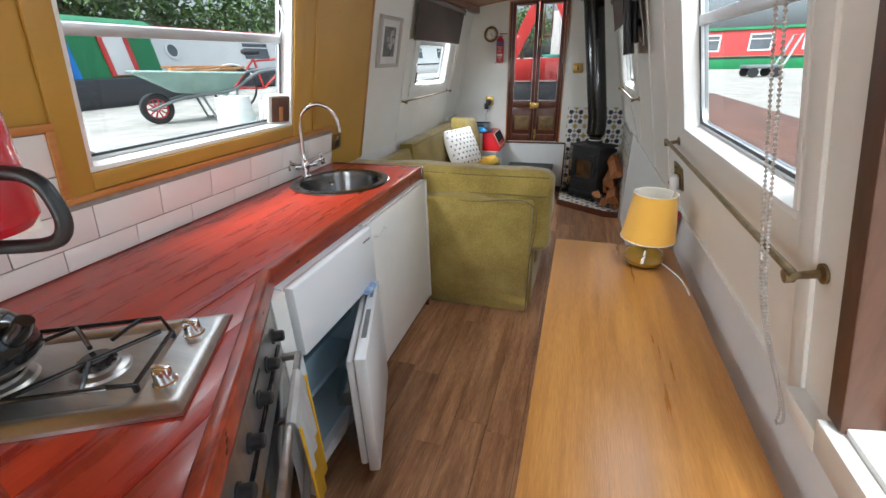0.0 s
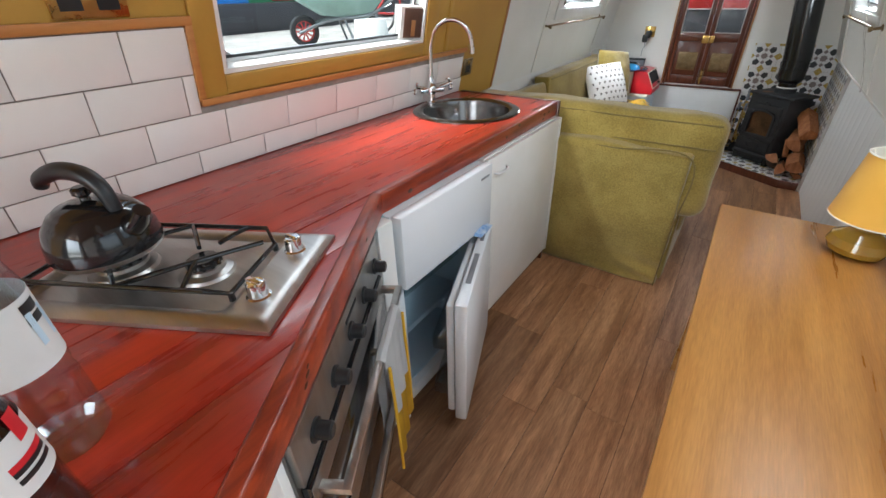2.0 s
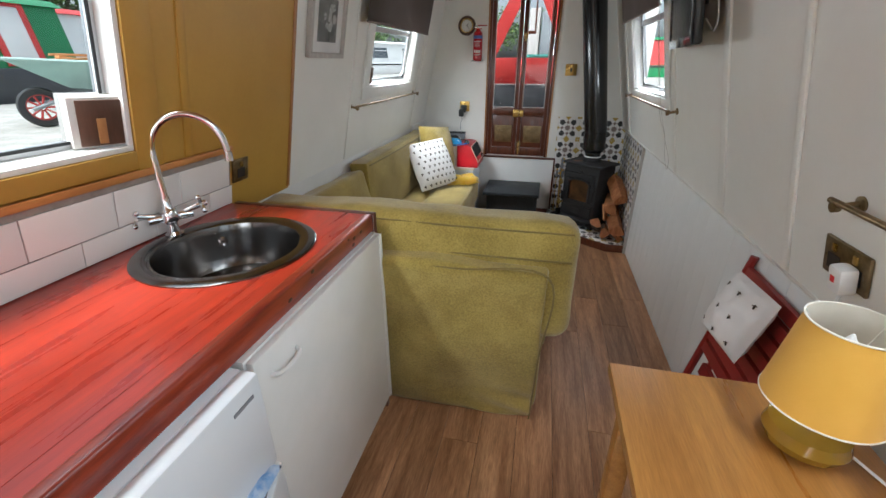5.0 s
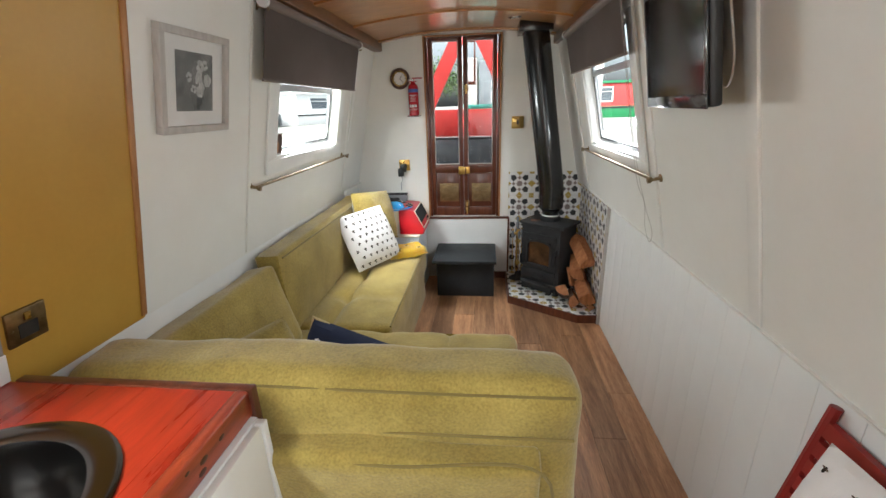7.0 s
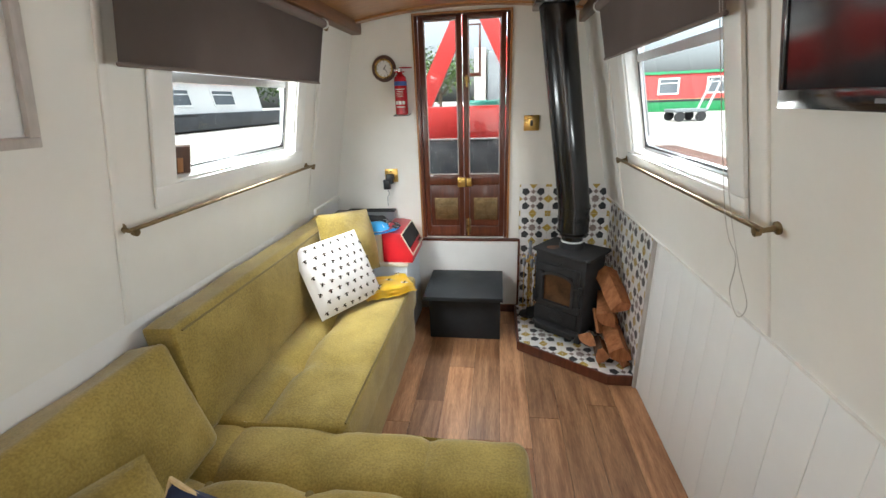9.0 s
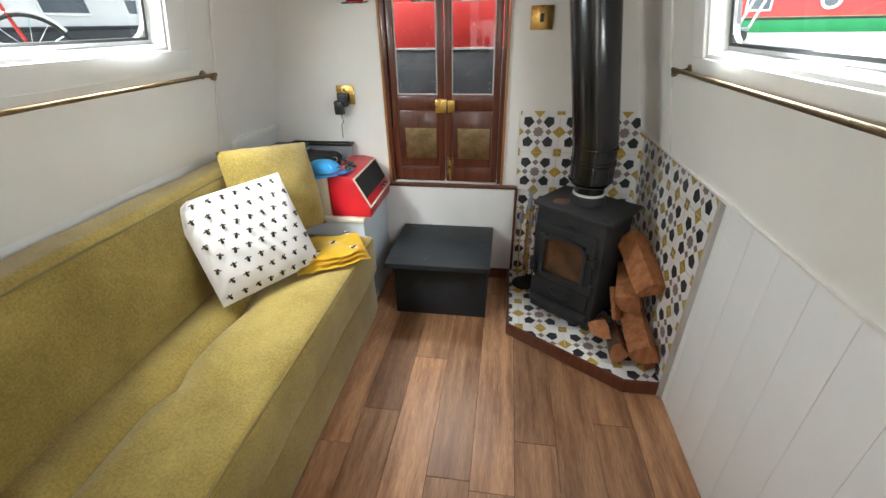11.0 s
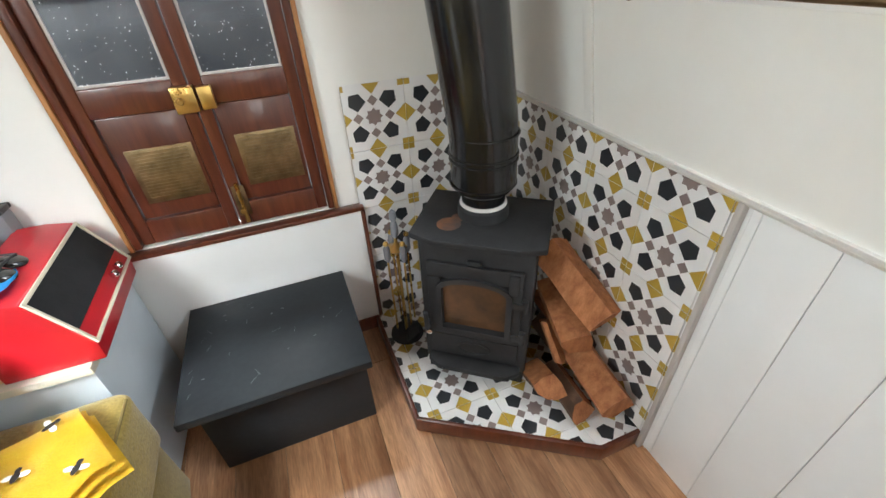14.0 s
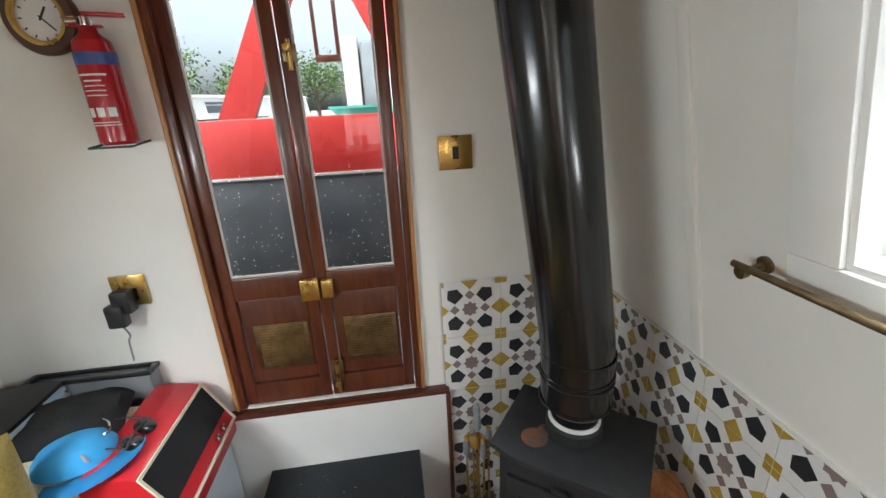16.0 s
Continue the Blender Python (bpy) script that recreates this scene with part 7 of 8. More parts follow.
def fire_tools():
    t = thing("fire_tools", "brass and iron companion set with hanging fire tools", "fire tools", (0.035, 5.21, 0.058))
    c = Vector((0.035, 5.215, 0.0585))
    bm = B()
    lathe(bm, [(0.062, 0), (0.06, 0.008), (0.02, 0.014), (0.008, 0.02)], c, 28)
    part("base", bm, CASTIRON, t)
    bm = B()
    tube(bm, [c + Vector((0, 0, 0.015)), c + Vector((0, 0, 0.50))], 0.006, 12)
    lathe(bm, [(0.030, 0.395), (0.034, 0.40), (0.012, 0.41), (0.006, 0.42)], c, 24)
    part("stand", bm, BRASS, t)
    bm = B()
    lathe(bm, [(0.006, 0.44), (0.013, 0.455), (0.012, 0.49), (0.007, 0.50), (0.012, 0.515), (0.010, 0.535), (0.0, 0.545)], c, 20)
    part("grip", bm, GREYPL, t)
    for dx, dy in ((-0.038, -0.02), (0.038, 0.008), (-0.005, 0.04), (0.01, -0.042)):
        p = c + Vector((dx, dy, 0))
        bm = B()
        tube(bm, [p + Vector((0, 0, 0.06)), p + Vector((0, 0, 0.37))], 0.0035, 10)
        tl = part("tool_rod", bm, BRASS, t, "thin brass tool rod")
        bm = B()
        lathe(bm, [(0.004, 0.365), (0.011, 0.38), (0.011, 0.42), (0.006, 0.43), (0.0, 0.43)], p, 16)
        part("tool_grip", bm, GREYPL, tl)
        bm = B()
        bmesh.ops.create_uvsphere(bm, u_segments=14, v_segments=8, radius=0.009, matrix=Matrix.Translation(p + Vector((0, 0, 0.437))))
        part("brass_knob", bm, BRASS, tl)
    bm = B()
    box(bm, -0.03, 0.03, -0.004, 0.004, 0.02, 0.085, 0.003, Matrix.Translation(c + Vector((0.01, -0.05, 0))) @ Matrix.Rotation(0.5, 4, "Z"))
    part("shovel", bm, CASTIRON, t)


fire_tools()

# ---- galley wall tiles and floor planks ----
def galley_tiles():
    t = thing("tiled_splashback", "white glazed brick-bond wall tiles above worktop", "tiles", (-1.28, 1.5, 0.9))
    bm = B()
    side_box(bm, "l", 0.2, 2.60, 0.895, 1.098, 0.0005, 0.004)
    side_box(bm, "l", 0.2, 1.186, 1.098, 1.301, 0.0005, 0.0039)
    part("grout_bed", bm, GROUT, t)
    rows = [(0.872, 1.153), (0.9745, 1.034), (1.081, 1.153), (1.186, 1.034)]
    for k, (z0, ph) in enumerate(rows):
        z1 = min((0.9735, 1.080, 1.185, 1.300)[k], 1.098 if k < 2 else 1.301) - 0.001
        end = 2.60 if k < 2 else 1.186
        y = ph - 0.222 * 6
        while y < end:
            a, b = max(y + 0.0012, 0.2), min(y + 0.2208, end)
            if b - a > 0.012:
                bm = B()
                side_box(bm, "l", a, b, max(z0, 0.902) + 0.001, z1, 0.004, 0.0105, 0.0018)
                part("tile", bm, TILEW, t)
            y += 0.222


galley_tiles()


def planks():
    rg = random.Random(12)
    w = 0.1455
    x = -0.452 - w * 6
    meshes = {}
    while x < 0.56:
        y = Y0 - rg.uniform(0, 0.9)
        while y < Y1:
            ln = rg.choice((0.9, 1.1, 1.25))
            a, b = max(y, Y0), min(y + ln, Y1)
            x1 = min(x + w, 0.572)
            if b - a > 0.02:
                bm = B()
                box(bm, x + 0.0008, x1 - 0.0008, a + 0.0008, b - 0.0008, -0.004, 0.0, 0.0006, seg=1)
                part("plank", bm, FLOORW, floor)
            y += ln
        x += w


planks()

# ---- outside: the boatyard ----
GRAVEL = mat("pale_gravel", (0.42, 0.40, 0.36), (0.28, 0.26, 0.23), 3.0, 0.95, bump=0.6, bscale=40, fine=0.5)
BOATBLACK = mat("black_hull_paint", (0.05, 0.052, 0.058), (0.03, 0.031, 0.035), 2.0, 0.5, bump=0.1)
BOATGREEN = mat("green_boat_paint", (0.02, 0.20, 0.065), (0.015, 0.16, 0.05), 1.5, 0.35)
BOATBLUE = mat("blue_boat_paint", (0.02, 0.20, 0.62), (0.018, 0.17, 0.52), 1.5, 0.35)
BOATRED = mat("red_boat_paint", (0.52, 0.035, 0.03), (0.44, 0.028, 0.024), 1.5, 0.4)
BOATWHITE = mat("white_boat_paint", (0.74, 0.74, 0.72), (0.66, 0.66, 0.64), 1.0, 0.4)
DIRTYBLK = mat("dirty_black_steel", (0.075, 0.078, 0.082), (0.028, 0.030, 0.034), 5.0, 0.6, bump=0.2, bscale=60, fine=0.3)
DARKPANE = mat("dark_window", (0.10, 0.11, 0.12), (0.06, 0.07, 0.08), 1.0, 0.08)
RUSTDECK = mat("rusty_deck", (0.17, 0.085, 0.06), (0.11, 0.06, 0.045), 3.0, 0.85, bump=0.3, bscale=30)
LEAF = mat("leaves", (0.10, 0.17, 0.035), (0.045, 0.085, 0.018), 0.6, 0.6, rnd=0.1)
TRUNK = mat("tree_bark", (0.12, 0.09, 0.06), (0.07, 0.05, 0.035), 6.0, 0.9, bump=0.4)
BARROWG = mat("pale_green_metal", (0.42, 0.55, 0.50), (0.34, 0.45, 0.41), 6.0, 0.5, bump=0.1)
BUCKETW = mat("white_bucket_plastic", (0.76, 0.76, 0.74), (0.55, 0.55, 0.53), 7.0, 0.5, lo=0.25, hi=0.45)
HOSEG = mat("green_hose", (0.10, 0.42, 0.34), (0.08, 0.34, 0.28), 5.0, 0.5)
PLANKO = mat("orange_timber", (0.50, 0.24, 0.08), (0.36, 0.16, 0.05), 5.0, 0.7, stretch=(8, 1, 8))
DEEPTEAL = mat("deep_teal_paint", (0.03, 0.10, 0.11), (0.022, 0.08, 0.09), 4.0, 0.5)
GREYM = mat("grey_machine", (0.20, 0.22, 0.23), (0.13, 0.14, 0.15), 3.0, 0.5)

GZ = 0.80
bm = B()
R_ = 2500.0
hx0, hx1, hy0, hy1 = -1.47, 0.74, -1.6, 8.4
outer = [(-R_, -R_), (R_, -R_), (R_, R_), (-R_, R_)]
hole = [(hx0, hy0), (hx1, hy0), (hx1, hy1), (hx0, hy1)]
vo = [bm.verts.new((*p, GZ)) for p in outer]
vi = [bm.verts.new((*p, GZ)) for p in hole]
vb = [bm.verts.new((*p, -0.5)) for p in hole]
for i in range(4):
    j = (i + 1) % 4
    bm.faces.new((vo[i], vo[j], vi[j], vi[i]))
    bm.faces.new((vi[i], vi[j], vb[j], vb[i]))
bm.faces.new(vb)
solid("ground", bm, GRAVEL, "pale gravel boatyard ground", "ground")

# steel skin of the boat outside, roof included
bm = B()
box(bm, -1.45, -1.405, -1.42, 8.2, -0.3, GUN - 0.01)
box(bm, 0.655, 0.70, -1.42, 8.2, -0.3, GUN - 0.01)
solid("hull_skin", bm, BOATBLACK, "black steel hull outside the lining", "hull")
bm = B()
for a, b in zip(xs, xs[1:]):
    hexa(bm, [(a, Y0, arch(a) + 0.065), (b, Y0, arch(b) + 0.065), (b, Y1 + 0.3, arch(b) + 0.065), (a, Y1 + 0.3, arch(a) + 0.065),
              (a, Y0, arch(a) + 0.09), (b, Y0, arch(b) + 0.09), (b, Y1 + 0.3, arch(b) + 0.09), (a, Y1 + 0.3, arch(a) + 0.09)])
solid("roof", bm, BOATRED, "painted steel cabin roof", "roof")

# front well: floor, and the red cratch board with its sloping bars
bm = B()
box(bm, -1.40, 0.65, 5.45, 8.2, 0.30, 0.34)
solid("well_deck", bm, DIRTYBLK, "dirty black steel well deck floor", "deck")
CY = 6.3
t = thing("cratch_board", "red painted timber cratch frame over black steel bulkhead", "cratch board", (-0.38, CY, 0.34))
bm = B()
box(bm, -1.38, 0.63, CY, CY + 0.05, 0.34, 1.163, 0.004)
part("bulkhead", bm, DIRTYBLK, t, "dirty black steel bulkhead")
bm = B()
box(bm, -1.20, 0.45, CY - 0.004, CY + 0.04, 1.165, 1.432, 0.004)
part("lower_board", bm, BOATRED, t)
bm = B()
box(bm, -1.20, 0.45, CY - 0.010, CY - 0.0045, 1.156, 1.170, 0.001)
part("bead", bm, FRAMEG, t, "pale bead")
for s, label in ((-1, ""), (1, "")):
    bm = B()
    x0, x1, tw = -0.385 + s * 0.445, -0.385 + s * 0.03, 0.080
    hexa(bm, [(x0 - tw, CY, 1.434), (x0 + tw, CY, 1.434), (x0 + tw, CY + 0.04, 1.434), (x0 - tw, CY + 0.04, 1.434),
              (x1 - tw * 0.9, CY, 2.25), (x1 + tw * 0.9, CY, 2.25), (x1 + tw * 0.9, CY + 0.04, 2.25), (x1 - tw * 0.9, CY + 0.04, 2.25)])
    part("sloping_bar", bm, BOATRED, t)
bm = B()
frame4(bm, -0.44, -0.33, 1.66, 2.05, (-0.425, -0.347, 1.69, 2.04), CY - 0.006, CY + 0.02, Matrix(((1, 0, 0, 0), (0, 0, 1, 0), (0, 1, 0, 0), (0, 0, 0, 1))), 0.002)
part("window_bar", bm, MAHOG, t, "small brown window frame")
t = thing("water_tank_lid", "green plastic bowl standing beyond the cratch", "bowl", (-0.30, 7.2, 1.2))
bm = B()
box(bm, -0.9, 0.3, 6.9, 7.5, 0.34, 1.36)
part("locker", bm, BARROWG, t, "pale turquoise locker")
bm = B()
lathe(bm, [(0.0, 0.0), (0.16, 0.0), (0.26, 0.10), (0.27, 0.10), (0.27, 0.115), (0.25, 0.115), (0.15, 0.02), (0, 0.02)], (-0.25, 7.2, 1.36), 32)
part("bowl", bm, HOSEG, t)
t = thing("grey_engine", "dark grey machine cover standing beyond the bow", "machine", (0.1, 9.3, GZ))
bm = B()
box(bm, -0.35, 0.55, 9.2, 10.0, GZ, 2.15, 0.05)
part("cover", bm, GREYM, t)
bm = B()
box(bm, -0.55, -0.37, 9.25, 9.9, GZ, 2.2, 0.02)
part("post", bm, FRAMEG, t)
for z, w in ((1.75, 0.05), (1.6, 0.03), (1.5, 0.10)):
    bm = B()
    box(bm, -0.15, -0.15 + w, 9.19, 9.198, z, z + 0.08)
    part("marking", bm, LABELW, t)


def narrowboat(name, label, at, turn, length, sections, roof_mat, hull_mat=None, wins=(), ports=(), doors=(), win_mat=None):
    """A moored boat: hull, leaning cabin in coloured sections, roof, windows. x runs along it, y away from the viewer."""
    m = Matrix.Translation(at) @ Matrix.Rotation(radians(turn), 4, "Z")
    t = thing(name, label, "boat", at)
    bm = B()
    prism(bm, [(-1.2, 0.9), (-0.3, 0.05), (length, 0.0), (length + 1.4, 0.6), (length + 1.6, 1.0), (length + 1.4, 1.4), (length, 2.0), (-0.3, 1.95)], 0.0, 0.52, 0.03, m)
    part("hull", bm, hull_mat or BOATBLACK, t)
    bm = B()
    box(bm, -0.3, length, 0.02, 0.06, 0.43, 0.50, 0.004, m)
    part("rubbing_strake", bm, RUBBER, t)
    for a, b, material in sections:
        bm = B()
        v = hexa(bm, [m @ Vector(p) for p in ((a, 0.16, 0.52), (b, 0.16, 0.52), (b, 1.84, 0.52), (a, 1.84, 0.52), (a, 0.30, 1.45), (b, 0.30, 1.45), (b, 1.70, 1.45), (a, 1.70, 1.45))])
        part("cabin_side", bm, material, t)
    bm = B()
    a, b = sections[0][0] - 0.1, sections[-1][1] + 0.1
    hexa(bm, [m @ Vector(p) for p in ((a, 0.22, 1.452), (b, 0.22, 1.452), (b, 1.78, 1.452), (a, 1.78, 1.452), (a, 0.45, 1.56), (b, 0.45, 1.56), (b, 1.55, 1.56), (a, 1.55, 1.56))])
    part("roof", bm, roof_mat, t)
    sl = Matrix.Rotation(math.atan(0.14 / 0.93), 4, "X")

    def sm(x, z):
        y = 0.16 + (z - 0.52) * 0.14 / 0.93
        up, al = Vector((0, 0.149, 0.989)), Vector((1, 0, 0))
        n = al.cross(up)
        return m @ Matrix(((1, up.x * 0, n.x, x), (0, up.y, n.y, y), (0, up.z, n.z, z), (0, 0, 0, 1)))
    for x, z, w, h in wins:
        q = sm(x, z)
        bm = B()
        frame4(bm, -w / 2, w / 2, -h / 2, h / 2, (-w / 2 + 0.05, w / 2 - 0.05, -h / 2 + 0.05, h / 2 - 0.05), 0.003, 0.03, q)
        box(bm, -w / 2 + 0.05, w / 2 - 0.05, h * 0.16, h * 0.16 + 0.03, 0.003, 0.028, 0, q)
        wd = part("window", bm, win_mat or BOATWHITE, t, "white framed window")
        bm = B()
        box(bm, -w / 2 + 0.05, w / 2 - 0.05, -h / 2 + 0.05, h / 2 - 0.05, 0.004, 0.012, 0, q)
        part("pane", bm, DARKPANE, wd)
    for x, z, r in ports:
        q = sm(x, z)
        bm = B()
        lathe(bm, [(r, 0.003), (r, 0.03), (r * 0.72, 0.03), (r * 0.72, 0.003)], (0, 0, 0), 28, q, cap=False)
        wd = part("porthole", bm, BOATWHITE, t, "white ringed porthole")
        bm = B()
        lathe(bm, [(r * 0.72, 0.01), (0, 0.01)], (0, 0, 0), 24, q, cap=False)
        part("pane", bm, DARKPANE, wd)
    for x, w in doors:
        q = sm(x, 0.98)
        bm = B()
        box(bm, -w / 2, w / 2, -0.42, 0.42, 0.003, 0.02, 0.004, q)
        d = part("door", bm, BOATWHITE, t)
        bm = B()
        frame4(bm, -w / 2 - 0.09, w / 2 + 0.09, -0.44, 0.50, (-w / 2, w / 2, -0.43, 0.42), 0.003, 0.03, q)
        part("door_frame", bm, BOATRED, d, "red door surround")
    return t


# seen by the galley side: a line of moored boats
narrowboat("narrowboat", "blue and green narrowboat with red-framed door", (-7.6, -4.9, GZ - 0.02), 93, 13.0,
           [(1.0, 11.0, BOATBLUE), (11.0, 12.7, BOATGREEN)], BOATGREEN, None, [(9.6, 1.02, 1.35, 0.55), (7.2, 1.02, 0.75, 0.6), (4.8, 1.02, 1.2, 0.55)], (), [(11.85, 0.42)])
narrowboat("narrowboat", "white cabin boat with red roof line", (-9.9, 8.0, GZ + 0.05), 88, 12.5,
           [(0.0, 11.2, BOATWHITE)], BOATRED, None, [(4.6, 1.0, 1.2, 0.55), (6.8, 1.0, 1.2, 0.55), (9.0, 1.0, 1.2, 0.55)], [(1.6, 1.0, 0.2)], ())
narrowboat("narrowboat", "white cabin cruiser with large windows", (-9.0, 22.0, GZ), 70, 13.0,
           [(0.0, 12.5, BOATWHITE)], BOATWHITE, BOATWHITE, [(1.5, 1.0, 1.3, 0.6), (4.0, 1.0, 1.3, 0.6), (6.5, 1.0, 1.3, 0.6), (9.0, 1.0, 1.3, 0.6)], (), ())
# seen by the table side
narrowboat("narrowboat", "red narrowboat with white framed windows and porthole", (3.2, 21.5, GZ - 0.05), -10, 16.0,
           [(0.5, 15.5, BOATRED)], BOATGREEN, BOATGREEN, [(1.6, 1.0, 0.75, 0.62), (3.3, 1.0, 0.75, 0.62), (5.0, 1.0, 0.75, 0.62), (9.6, 1.0, 0.75, 0.62), (11.5, 1.0, 0.75, 0.62)], [(7.0, 1.0, 0.30), (13.2, 1.0, 0.30)], ())
narrowboat("narrowboat", "red narrowboat with green hull moored close by", (6.0, 11.2, GZ - 0.05), -92, 5.8,
           [(0.3, 5.4, BOATRED)], BOATGREEN, BOATGREEN, [(4.3, 1.0, 0.9, 0.6)], (), ())
t = thing("deck_chair", "yellow wooden chair standing outside on the gravel", "chair", (3.6, 6.9, GZ))
for x, y, h in ((3.4, 6.75, 0.95), (3.4, 7.1, 0.95), (3.8, 6.75, 0.45), (3.8, 7.1, 0.45)):
    bm = B()
    box(bm, x - 0.025, x + 0.025, y - 0.025, y + 0.025, GZ, GZ + h, 0.004)
    part("leg", bm, PLANKO, t)
bm = B()
box(bm, 3.37, 3.84, 6.72, 7.13, GZ + 0.451, GZ + 0.48, 0.006)
part("seat", bm, PLANKO, t)
for z in (0.58, 0.70, 0.82):
    bm = B()
    box(bm, 3.39, 3.41, 6.776, 7.074, GZ + z, GZ + z + 0.08, 0.004)
    part("back_slat", bm, PLANKO, t)
t = thing("garden_table", "teal painted garden table on crossed legs outside", "table", (3.7, 6.0, GZ))
bm = B()
box(bm, 3.3, 4.1, 5.65, 6.4, GZ + 0.70, GZ + 0.735, 0.006)
part("tabletop", bm, PLANKO, t)
for y in (5.72, 6.30):
    for s_ in (-1, 1):
        bm = B()
        hexa(bm, [(3.7 + s_ * 0.30 - 0.03, y, GZ), (3.7 + s_ * 0.30 + 0.03, y, GZ), (3.7 + s_ * 0.30 + 0.03, y + 0.04, GZ), (3.7 + s_ * 0.30 - 0.03, y + 0.04, GZ),
                  (3.7 - s_ * 0.30 - 0.03, y + 0.02 * s_, GZ + 0.699), (3.7 - s_ * 0.30 + 0.03, y + 0.02 * s_, GZ + 0.699), (3.7 - s_ * 0.30 + 0.03, y + 0.04 + 0.02 * s_, GZ + 0.699), (3.7 - s_ * 0.30 - 0.03, y + 0.04 + 0.02 * s_, GZ + 0.699)])
        part("leg", bm, DEEPTEAL, t)
t = thing("barge", "low rust-brown steel barge moored alongside", "barge", (2.2, 5.5, GZ))
bm = B()
prism(bm, [(1.05, 3.0), (1.5, 2.6), (2.1, 3.2), (2.1, 8.4), (1.05, 8.4)], GZ - 0.3, GZ + 0.05, 0.02)
part("hull", bm, RUSTDECK, t)
t = thing("trolley", "grey hand trolley parked on the gravel", "trolley", (4.6, 14.5, GZ))
bm = B()
box(bm, 4.2, 5.0, 14.2, 14.9, GZ + 0.22, GZ + 0.30, 0.02)
part("platform", bm, GREYM, t)
bm = B()
tube(bm, [(5.0, 14.3, GZ + 0.25), (5.25, 14.3, GZ + 1.0), (5.25, 14.8, GZ + 1.0), (5.0, 14.8, GZ + 0.25)], 0.03, 8)
part("push_bar", bm, ALU, t)
for x in (4.35, 4.85):
    for y in (14.2, 14.9):
        bm = B()
        lathe(bm, [(0.12, -0.03), (0.12, 0.03)], (0, 0, 0), 18, Matrix.Translation((x, y, GZ + 0.12)) @ Matrix.Rotation(radians(90), 4, "X"))
        part("wheel", bm, RUBBER, t)


def wheelbarrow():
    t = thing("wheelbarrow", "pale green metal wheelbarrow with red-hubbed wheel", "wheelbarrow", (-5.0, 4.9, GZ))
    # x of the barrow runs from the wheel back to the grips
    m = Matrix.Translation((-4.95, 4.62, GZ)) @ Matrix.Rotation(radians(58), 4, "Z")
    bm = B()
    lo = [(0.20, -0.20, 0.36), (0.75, -0.22, 0.30), (0.75, 0.22, 0.30), (0.20, 0.20, 0.36)]
    hi = [(-0.22, -0.32, 0.62), (0.98, -0.34, 0.56), (0.98, 0.34, 0.56), (-0.22, 0.32, 0.62)]
    a = [bm.verts.new(m @ Vector(p)) for p in lo]
    b = [bm.verts.new(m @ Vector(p)) for p in hi]
    bm.faces.new(a)
    for i in range(4):
        bm.faces.new((a[i], a[(i + 1) % 4], b[(i + 1) % 4], b[i]))
    bmesh.ops.solidify(bm, geom=bm.faces[:], thickness=0.012)
    part("tray", bm, BARROWG, t)
    bm = B()
    tube(bm, [m @ Vector(p) for p in hi], 0.014, 8, closed=True)
    part("rim", bm, BARROWG, t)
    for s in (-1, 1):
        bm = B()
        tube(bm, curve_pts([m @ Vector(p) for p in ((-0.12, s * 0.06, 0.17), (0.25, s * 0.18, 0.30), (0.8, s * 0.26, 0.36), (1.15, s * 0.28, 0.55), (1.5, s * 0.29, 0.60))], 6), 0.018, 8)
        part("handle_tube", bm, GREYM, t, "grey tubular frame")
        bm = B()
        tube(bm, [m @ Vector(p) for p in ((0.45, s * 0.2, 0.32), (0.55, s * 0.24, 0.02), (0.80, s * 0.24, 0.02), (0.88, s * 0.25, 0.38))], 0.016, 8)
        part("leg", bm, GREYM, t)
    bm = B()
    lathe(bm, [(0.12, -0.045), (0.17, -0.045), (0.185, -0.02), (0.185, 0.02), (0.17, 0.045), (0.12, 0.045)], (0, 0, 0), 32, m @ Matrix.Translation((-0.05, 0, 0.185)) @ Matrix.Rotation(radians(90), 4, "X"), cap=False)
    w = part("tyre", bm, RUBBER, t)
    bm = B()
    for k in range(10):
        q = k * math.pi / 5
        tube(bm, [m @ Vector((-0.05, s, 0.185)) + (m.to_3x3() @ Vector((r * math.cos(q), 0, r * math.sin(q)))) for r, s in ((0.02, -0.03), (0.125, -0.02))], 0.010, 6)
    lathe(bm, [(0.11, -0.03), (0.125, -0.03), (0.125, 0.03), (0.11, 0.03)], (0, 0, 0), 28, m @ Matrix.Translation((-0.05, 0, 0.185)) @ Matrix.Rotation(radians(90), 4, "X"), cap=False)
    part("rim_spokes", bm, BOATRED, w, "red wheel rim with spokes")
    t2 = thing("timber_offcuts", "orange-brown timber offcuts lying in wheelbarrow", "timber", m @ Vector((0.5, 0, 0.5)))
    rg = random.Random(2)
    for k in range(7):
        bm = B()
        box(bm, -0.4, 0.4, -0.05, 0.05, -0.012, 0.012, 0.003, m @ Matrix.Translation((0.55 + rg.uniform(-0.1, 0.15), rg.uniform(-0.2, 0.2), 0.50 + k * 0.025)) @ Matrix.Rotation(rg.uniform(-0.6, 0.6), 4, "Z") @ Matrix.Rotation(rg.uniform(-0.15, 0.15), 4, "Y"))
        part("offcut", bm, PLANKO, t2)


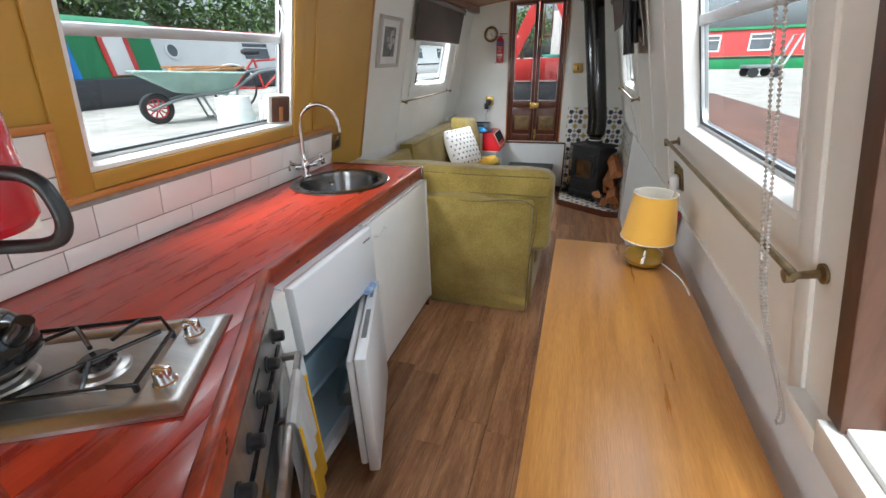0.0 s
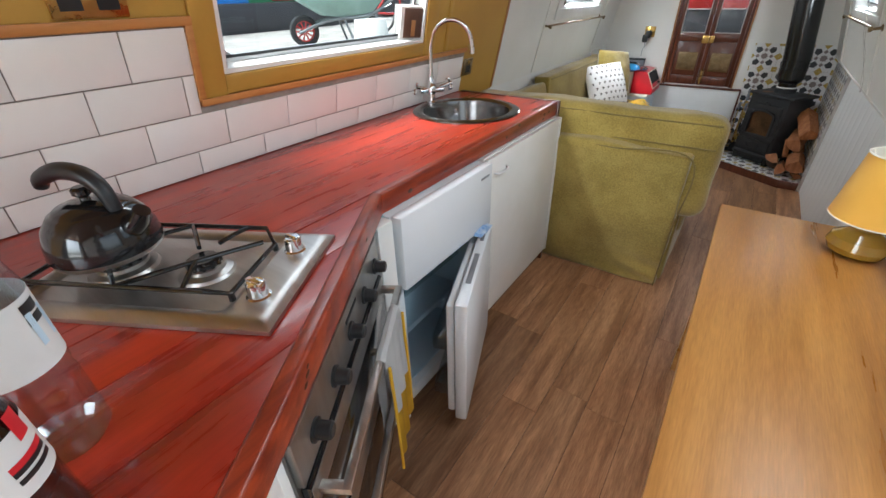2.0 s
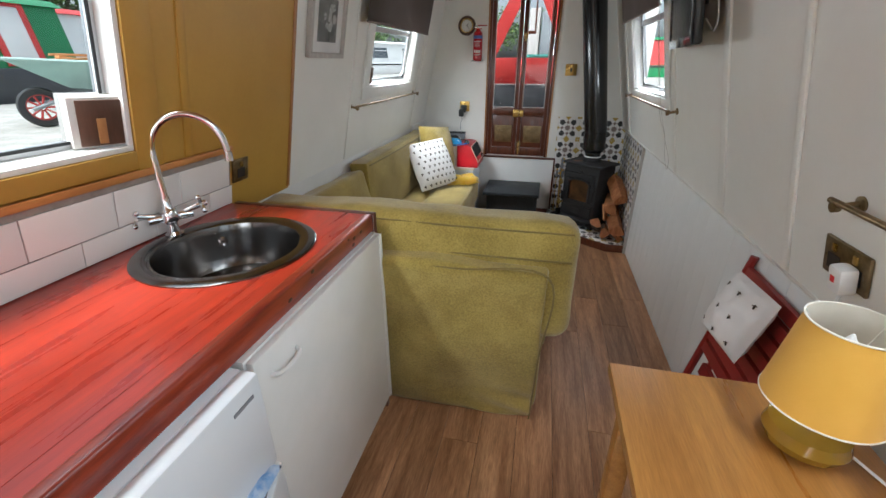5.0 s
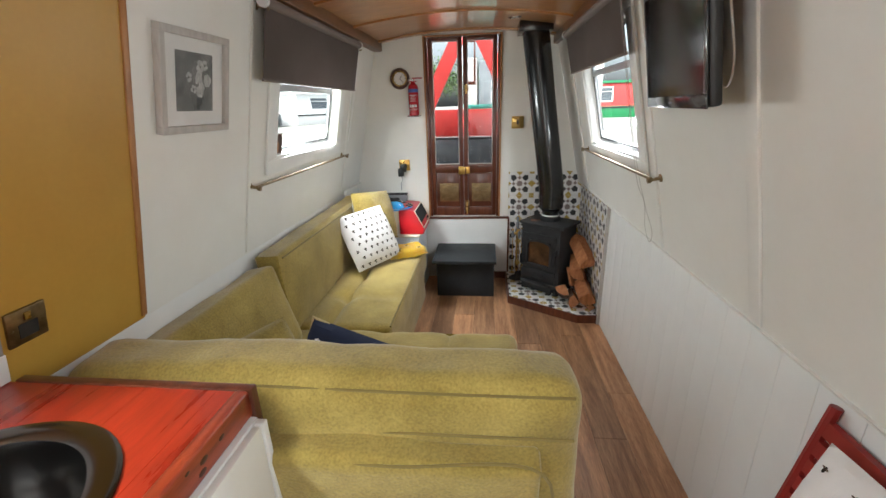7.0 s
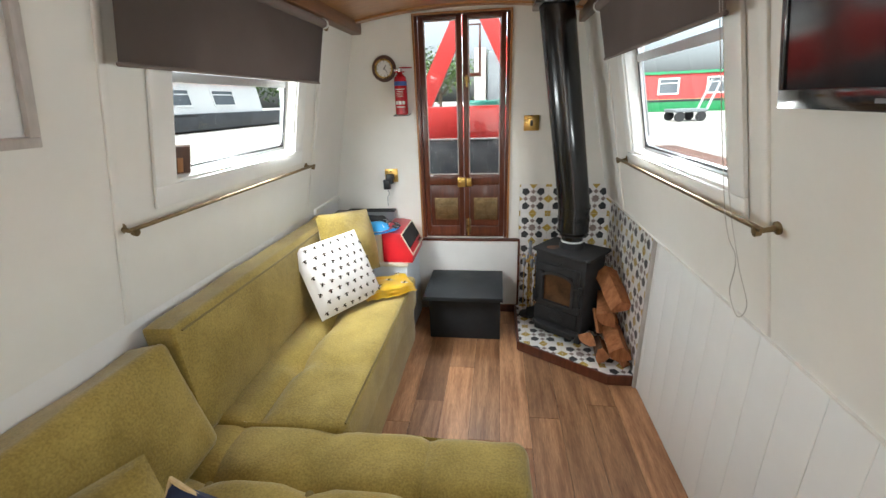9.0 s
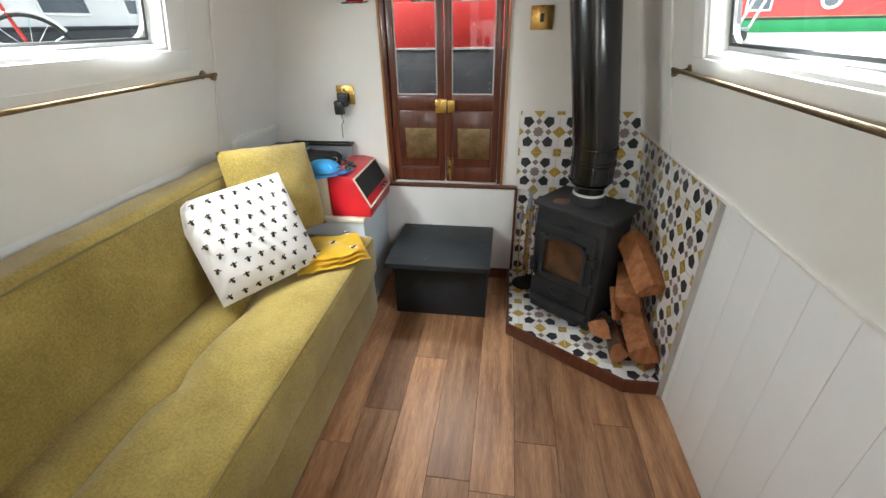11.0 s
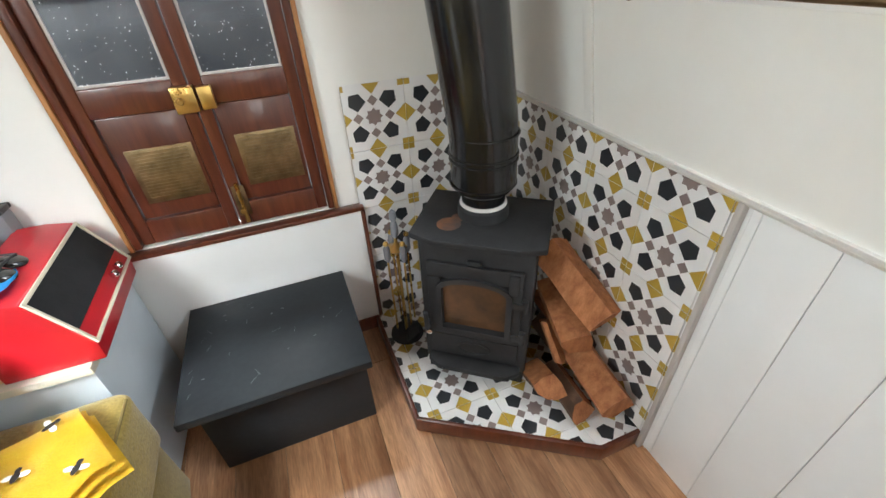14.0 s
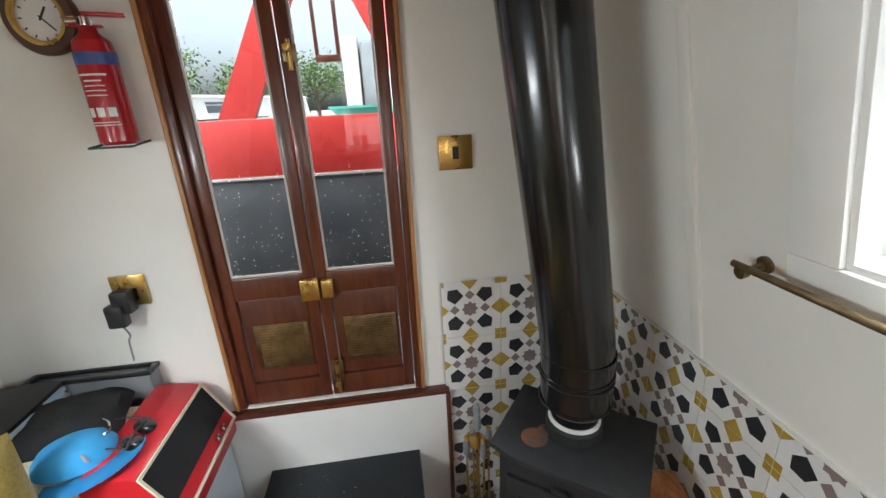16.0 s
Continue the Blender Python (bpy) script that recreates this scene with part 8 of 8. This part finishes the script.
wheelbarrow()
for x, y, r, h, nm, material, label in ((-3.35, 4.12, 0.19, 0.36, "bucket", BUCKETW, "scuffed white plastic bucket upside down on gravel"), (-3.75, 5.15, 0.14, 0.24, "bucket", BUCKETW, "translucent white plastic tub on gravel"), (-5.6, 3.0, 0.16, 0.42, "drum", FRAMEG, "weathered pale drum on the gravel")):
    t = thing(nm, label, nm, (x, y, GZ))
    bm = B()
    lathe(bm, [(0, h - 0.01), (r * 0.82, h - 0.01), (r * 0.84, h), (r * 0.86, h - 0.02), (r, 0.03), (r * 1.05, 0.03), (r * 1.05, 0.0), (r * 0.98, 0.0)], (x, y, GZ), 32, cap=False)
    part("body", bm, material, t)


def bicycle():
    t = thing("bicycle", "old bicycle with chrome wheels leaning by wheelbarrow", "bicycle", (-5.2, 6.4, GZ))
    m = Matrix.Translation((-5.3, 6.3, GZ)) @ Matrix.Rotation(radians(50), 4, "Z") @ Matrix.Rotation(radians(8), 4, "X")
    for x in (0.0, 1.02):
        c = m @ Vector((x, 0, 0.33))
        bm = B()
        tube(bm, [m @ Vector((x + 0.32 * math.cos(a), 0, 0.33 + 0.32 * math.sin(a))) for a in [i * math.pi / 18 for i in range(36)]], 0.018, 8, closed=True)
        w = part("tyre", bm, RUBBER, t)
        bm = B()
        for k in range(14):
            a = k * math.pi / 7
            tube(bm, [c, m @ Vector((x + 0.3 * math.cos(a), 0, 0.33 + 0.3 * math.sin(a)))], 0.004, 4)
        part("spokes", bm, CHROME, w)
        bm = B()
        tube(bm, [m @ Vector((x + 0.35 * math.cos(a), 0, 0.33 + 0.35 * math.sin(a))) for a in [i * math.pi / 12 for i in range(2, 12)]], 0.016, 6)
        part("mudguard", bm, BOATWHITE, t)
    bm = B()
    for a, b in (((0, 0.33), (0.35, 0.75)), ((0.35, 0.75), (0.45, 0.3)), ((0, 0.33), (0.45, 0.3)), ((0.45, 0.3), (0.9, 0.7)), ((0.38, 0.72), (0.9, 0.75)), ((0.88, 0.95), (1.02, 0.33))):
        tube(bm, [m @ Vector((a[0], 0, a[1])), m @ Vector((b[0], 0, b[1]))], 0.016, 8)
    part("frame", bm, BOATRED, t)
    bm = B()
    tube(bm, curve_pts([m @ Vector(p) for p in ((0.72, -0.28, 0.98), (0.88, -0.15, 1.04), (0.88, 0.15, 1.04), (0.72, 0.28, 0.98))], 5), 0.012, 8)
    part("handlebar", bm, CHROME, t)
    bm = B()
    soft_box(bm, (0.26, 0.16, 0.07), m @ Matrix.Translation((0.32, 0, 0.85)), 0.03, (0, 0, 0), 0, 4)
    part("saddle", bm, RUBBER, t)


bicycle()
for k, (ya, off, label) in enumerate(((2.2, 0.0, "pale green water hose lying across gravel"), (2.35, 0.28, "pale green water hose lying beside another"))):
    t = thing("garden_hose", label, "hose", (-3.0 - off, 3.0, GZ))
    bm = B()
    tube(bm, curve_pts([(-3.6 - off, 0.5, GZ + 0.035), (-3.1 - off, 2.0, GZ + 0.035), (-2.9 - off, 3.5, GZ + 0.035), (-2.9 - off * 0.6, 5.2, GZ + 0.035), (-3.3 - off, 7.5, GZ + 0.035)], 8), 0.035, 10)
    part("hose", bm, HOSEG, t)


def tree(at, h, spread, seed):
    t = thing("tree", "leafy green broadleaf tree behind the moored boats", "tree", at)
    rg = random.Random(seed)
    bm = B()
    base = Vector(at)
    tube(bm, [base, base + Vector((0.1, 0, h * 0.3)), base + Vector((0.0, 0.1, h * 0.7))], [0.22, 0.16, 0.06], 8)
    tips = []
    for k in range(9):
        a = k * 2.4
        st = base + Vector((0.05, 0.05, h * rg.uniform(0.2, 0.6)))
        tp = base + Vector((math.cos(a) * spread * rg.uniform(0.4, 0.9), math.sin(a) * spread * rg.uniform(0.4, 0.9), h * rg.uniform(0.45, 0.95)))
        tube(bm, [st, (st + tp) / 2 + Vector((0, 0, 0.2)), tp], [0.08, 0.05, 0.02], 6)
        tips.append(tp)
    part("trunk", bm, TRUNK, t)
    verts, faces = [], []
    for k in range(2200):
        c = rg.choice(tips) + Vector((rg.gauss(0, 0.9), rg.gauss(0, 0.9), rg.gauss(0, 0.6)))
        if c.z < base.z + 0.3:
            c.z = base.z + rg.uniform(0.3, 1.5)
        s = rg.uniform(0.10, 0.24)
        q = Euler((rg.uniform(-1, 1), rg.uniform(-1, 1), rg.uniform(0, 6.3))).to_matrix()
        i = len(verts)
        for p in ((-s, 0, 0), (0, -s * 0.5, 0.02), (s, 0, 0), (0, s * 0.5, 0.02)):
            verts.append(c + q @ Vector(p) - base)
        faces.append((i, i + 1, i + 2, i + 3))
    me = bpy.data.meshes.new("crown")
    me.from_pydata([tuple(v) for v in verts], [], faces)
    me.materials.append(LEAF)
    ob = new("crown", me)
    ob.parent = t


rg = random.Random(21)
for k in range(11):
    y = 6 + k * 3.6
    tree((-19 - rg.uniform(0, 4) + k * 0.5, y, GZ), rg.uniform(4.2, 6.2), 2.6, 40 + k)
for x, y in ((-6.0, 46.0), (0.0, 50.0), (-11.0, 44.0)):
    tree((x, y, GZ), 4.5, 3.0, int(60 + x))
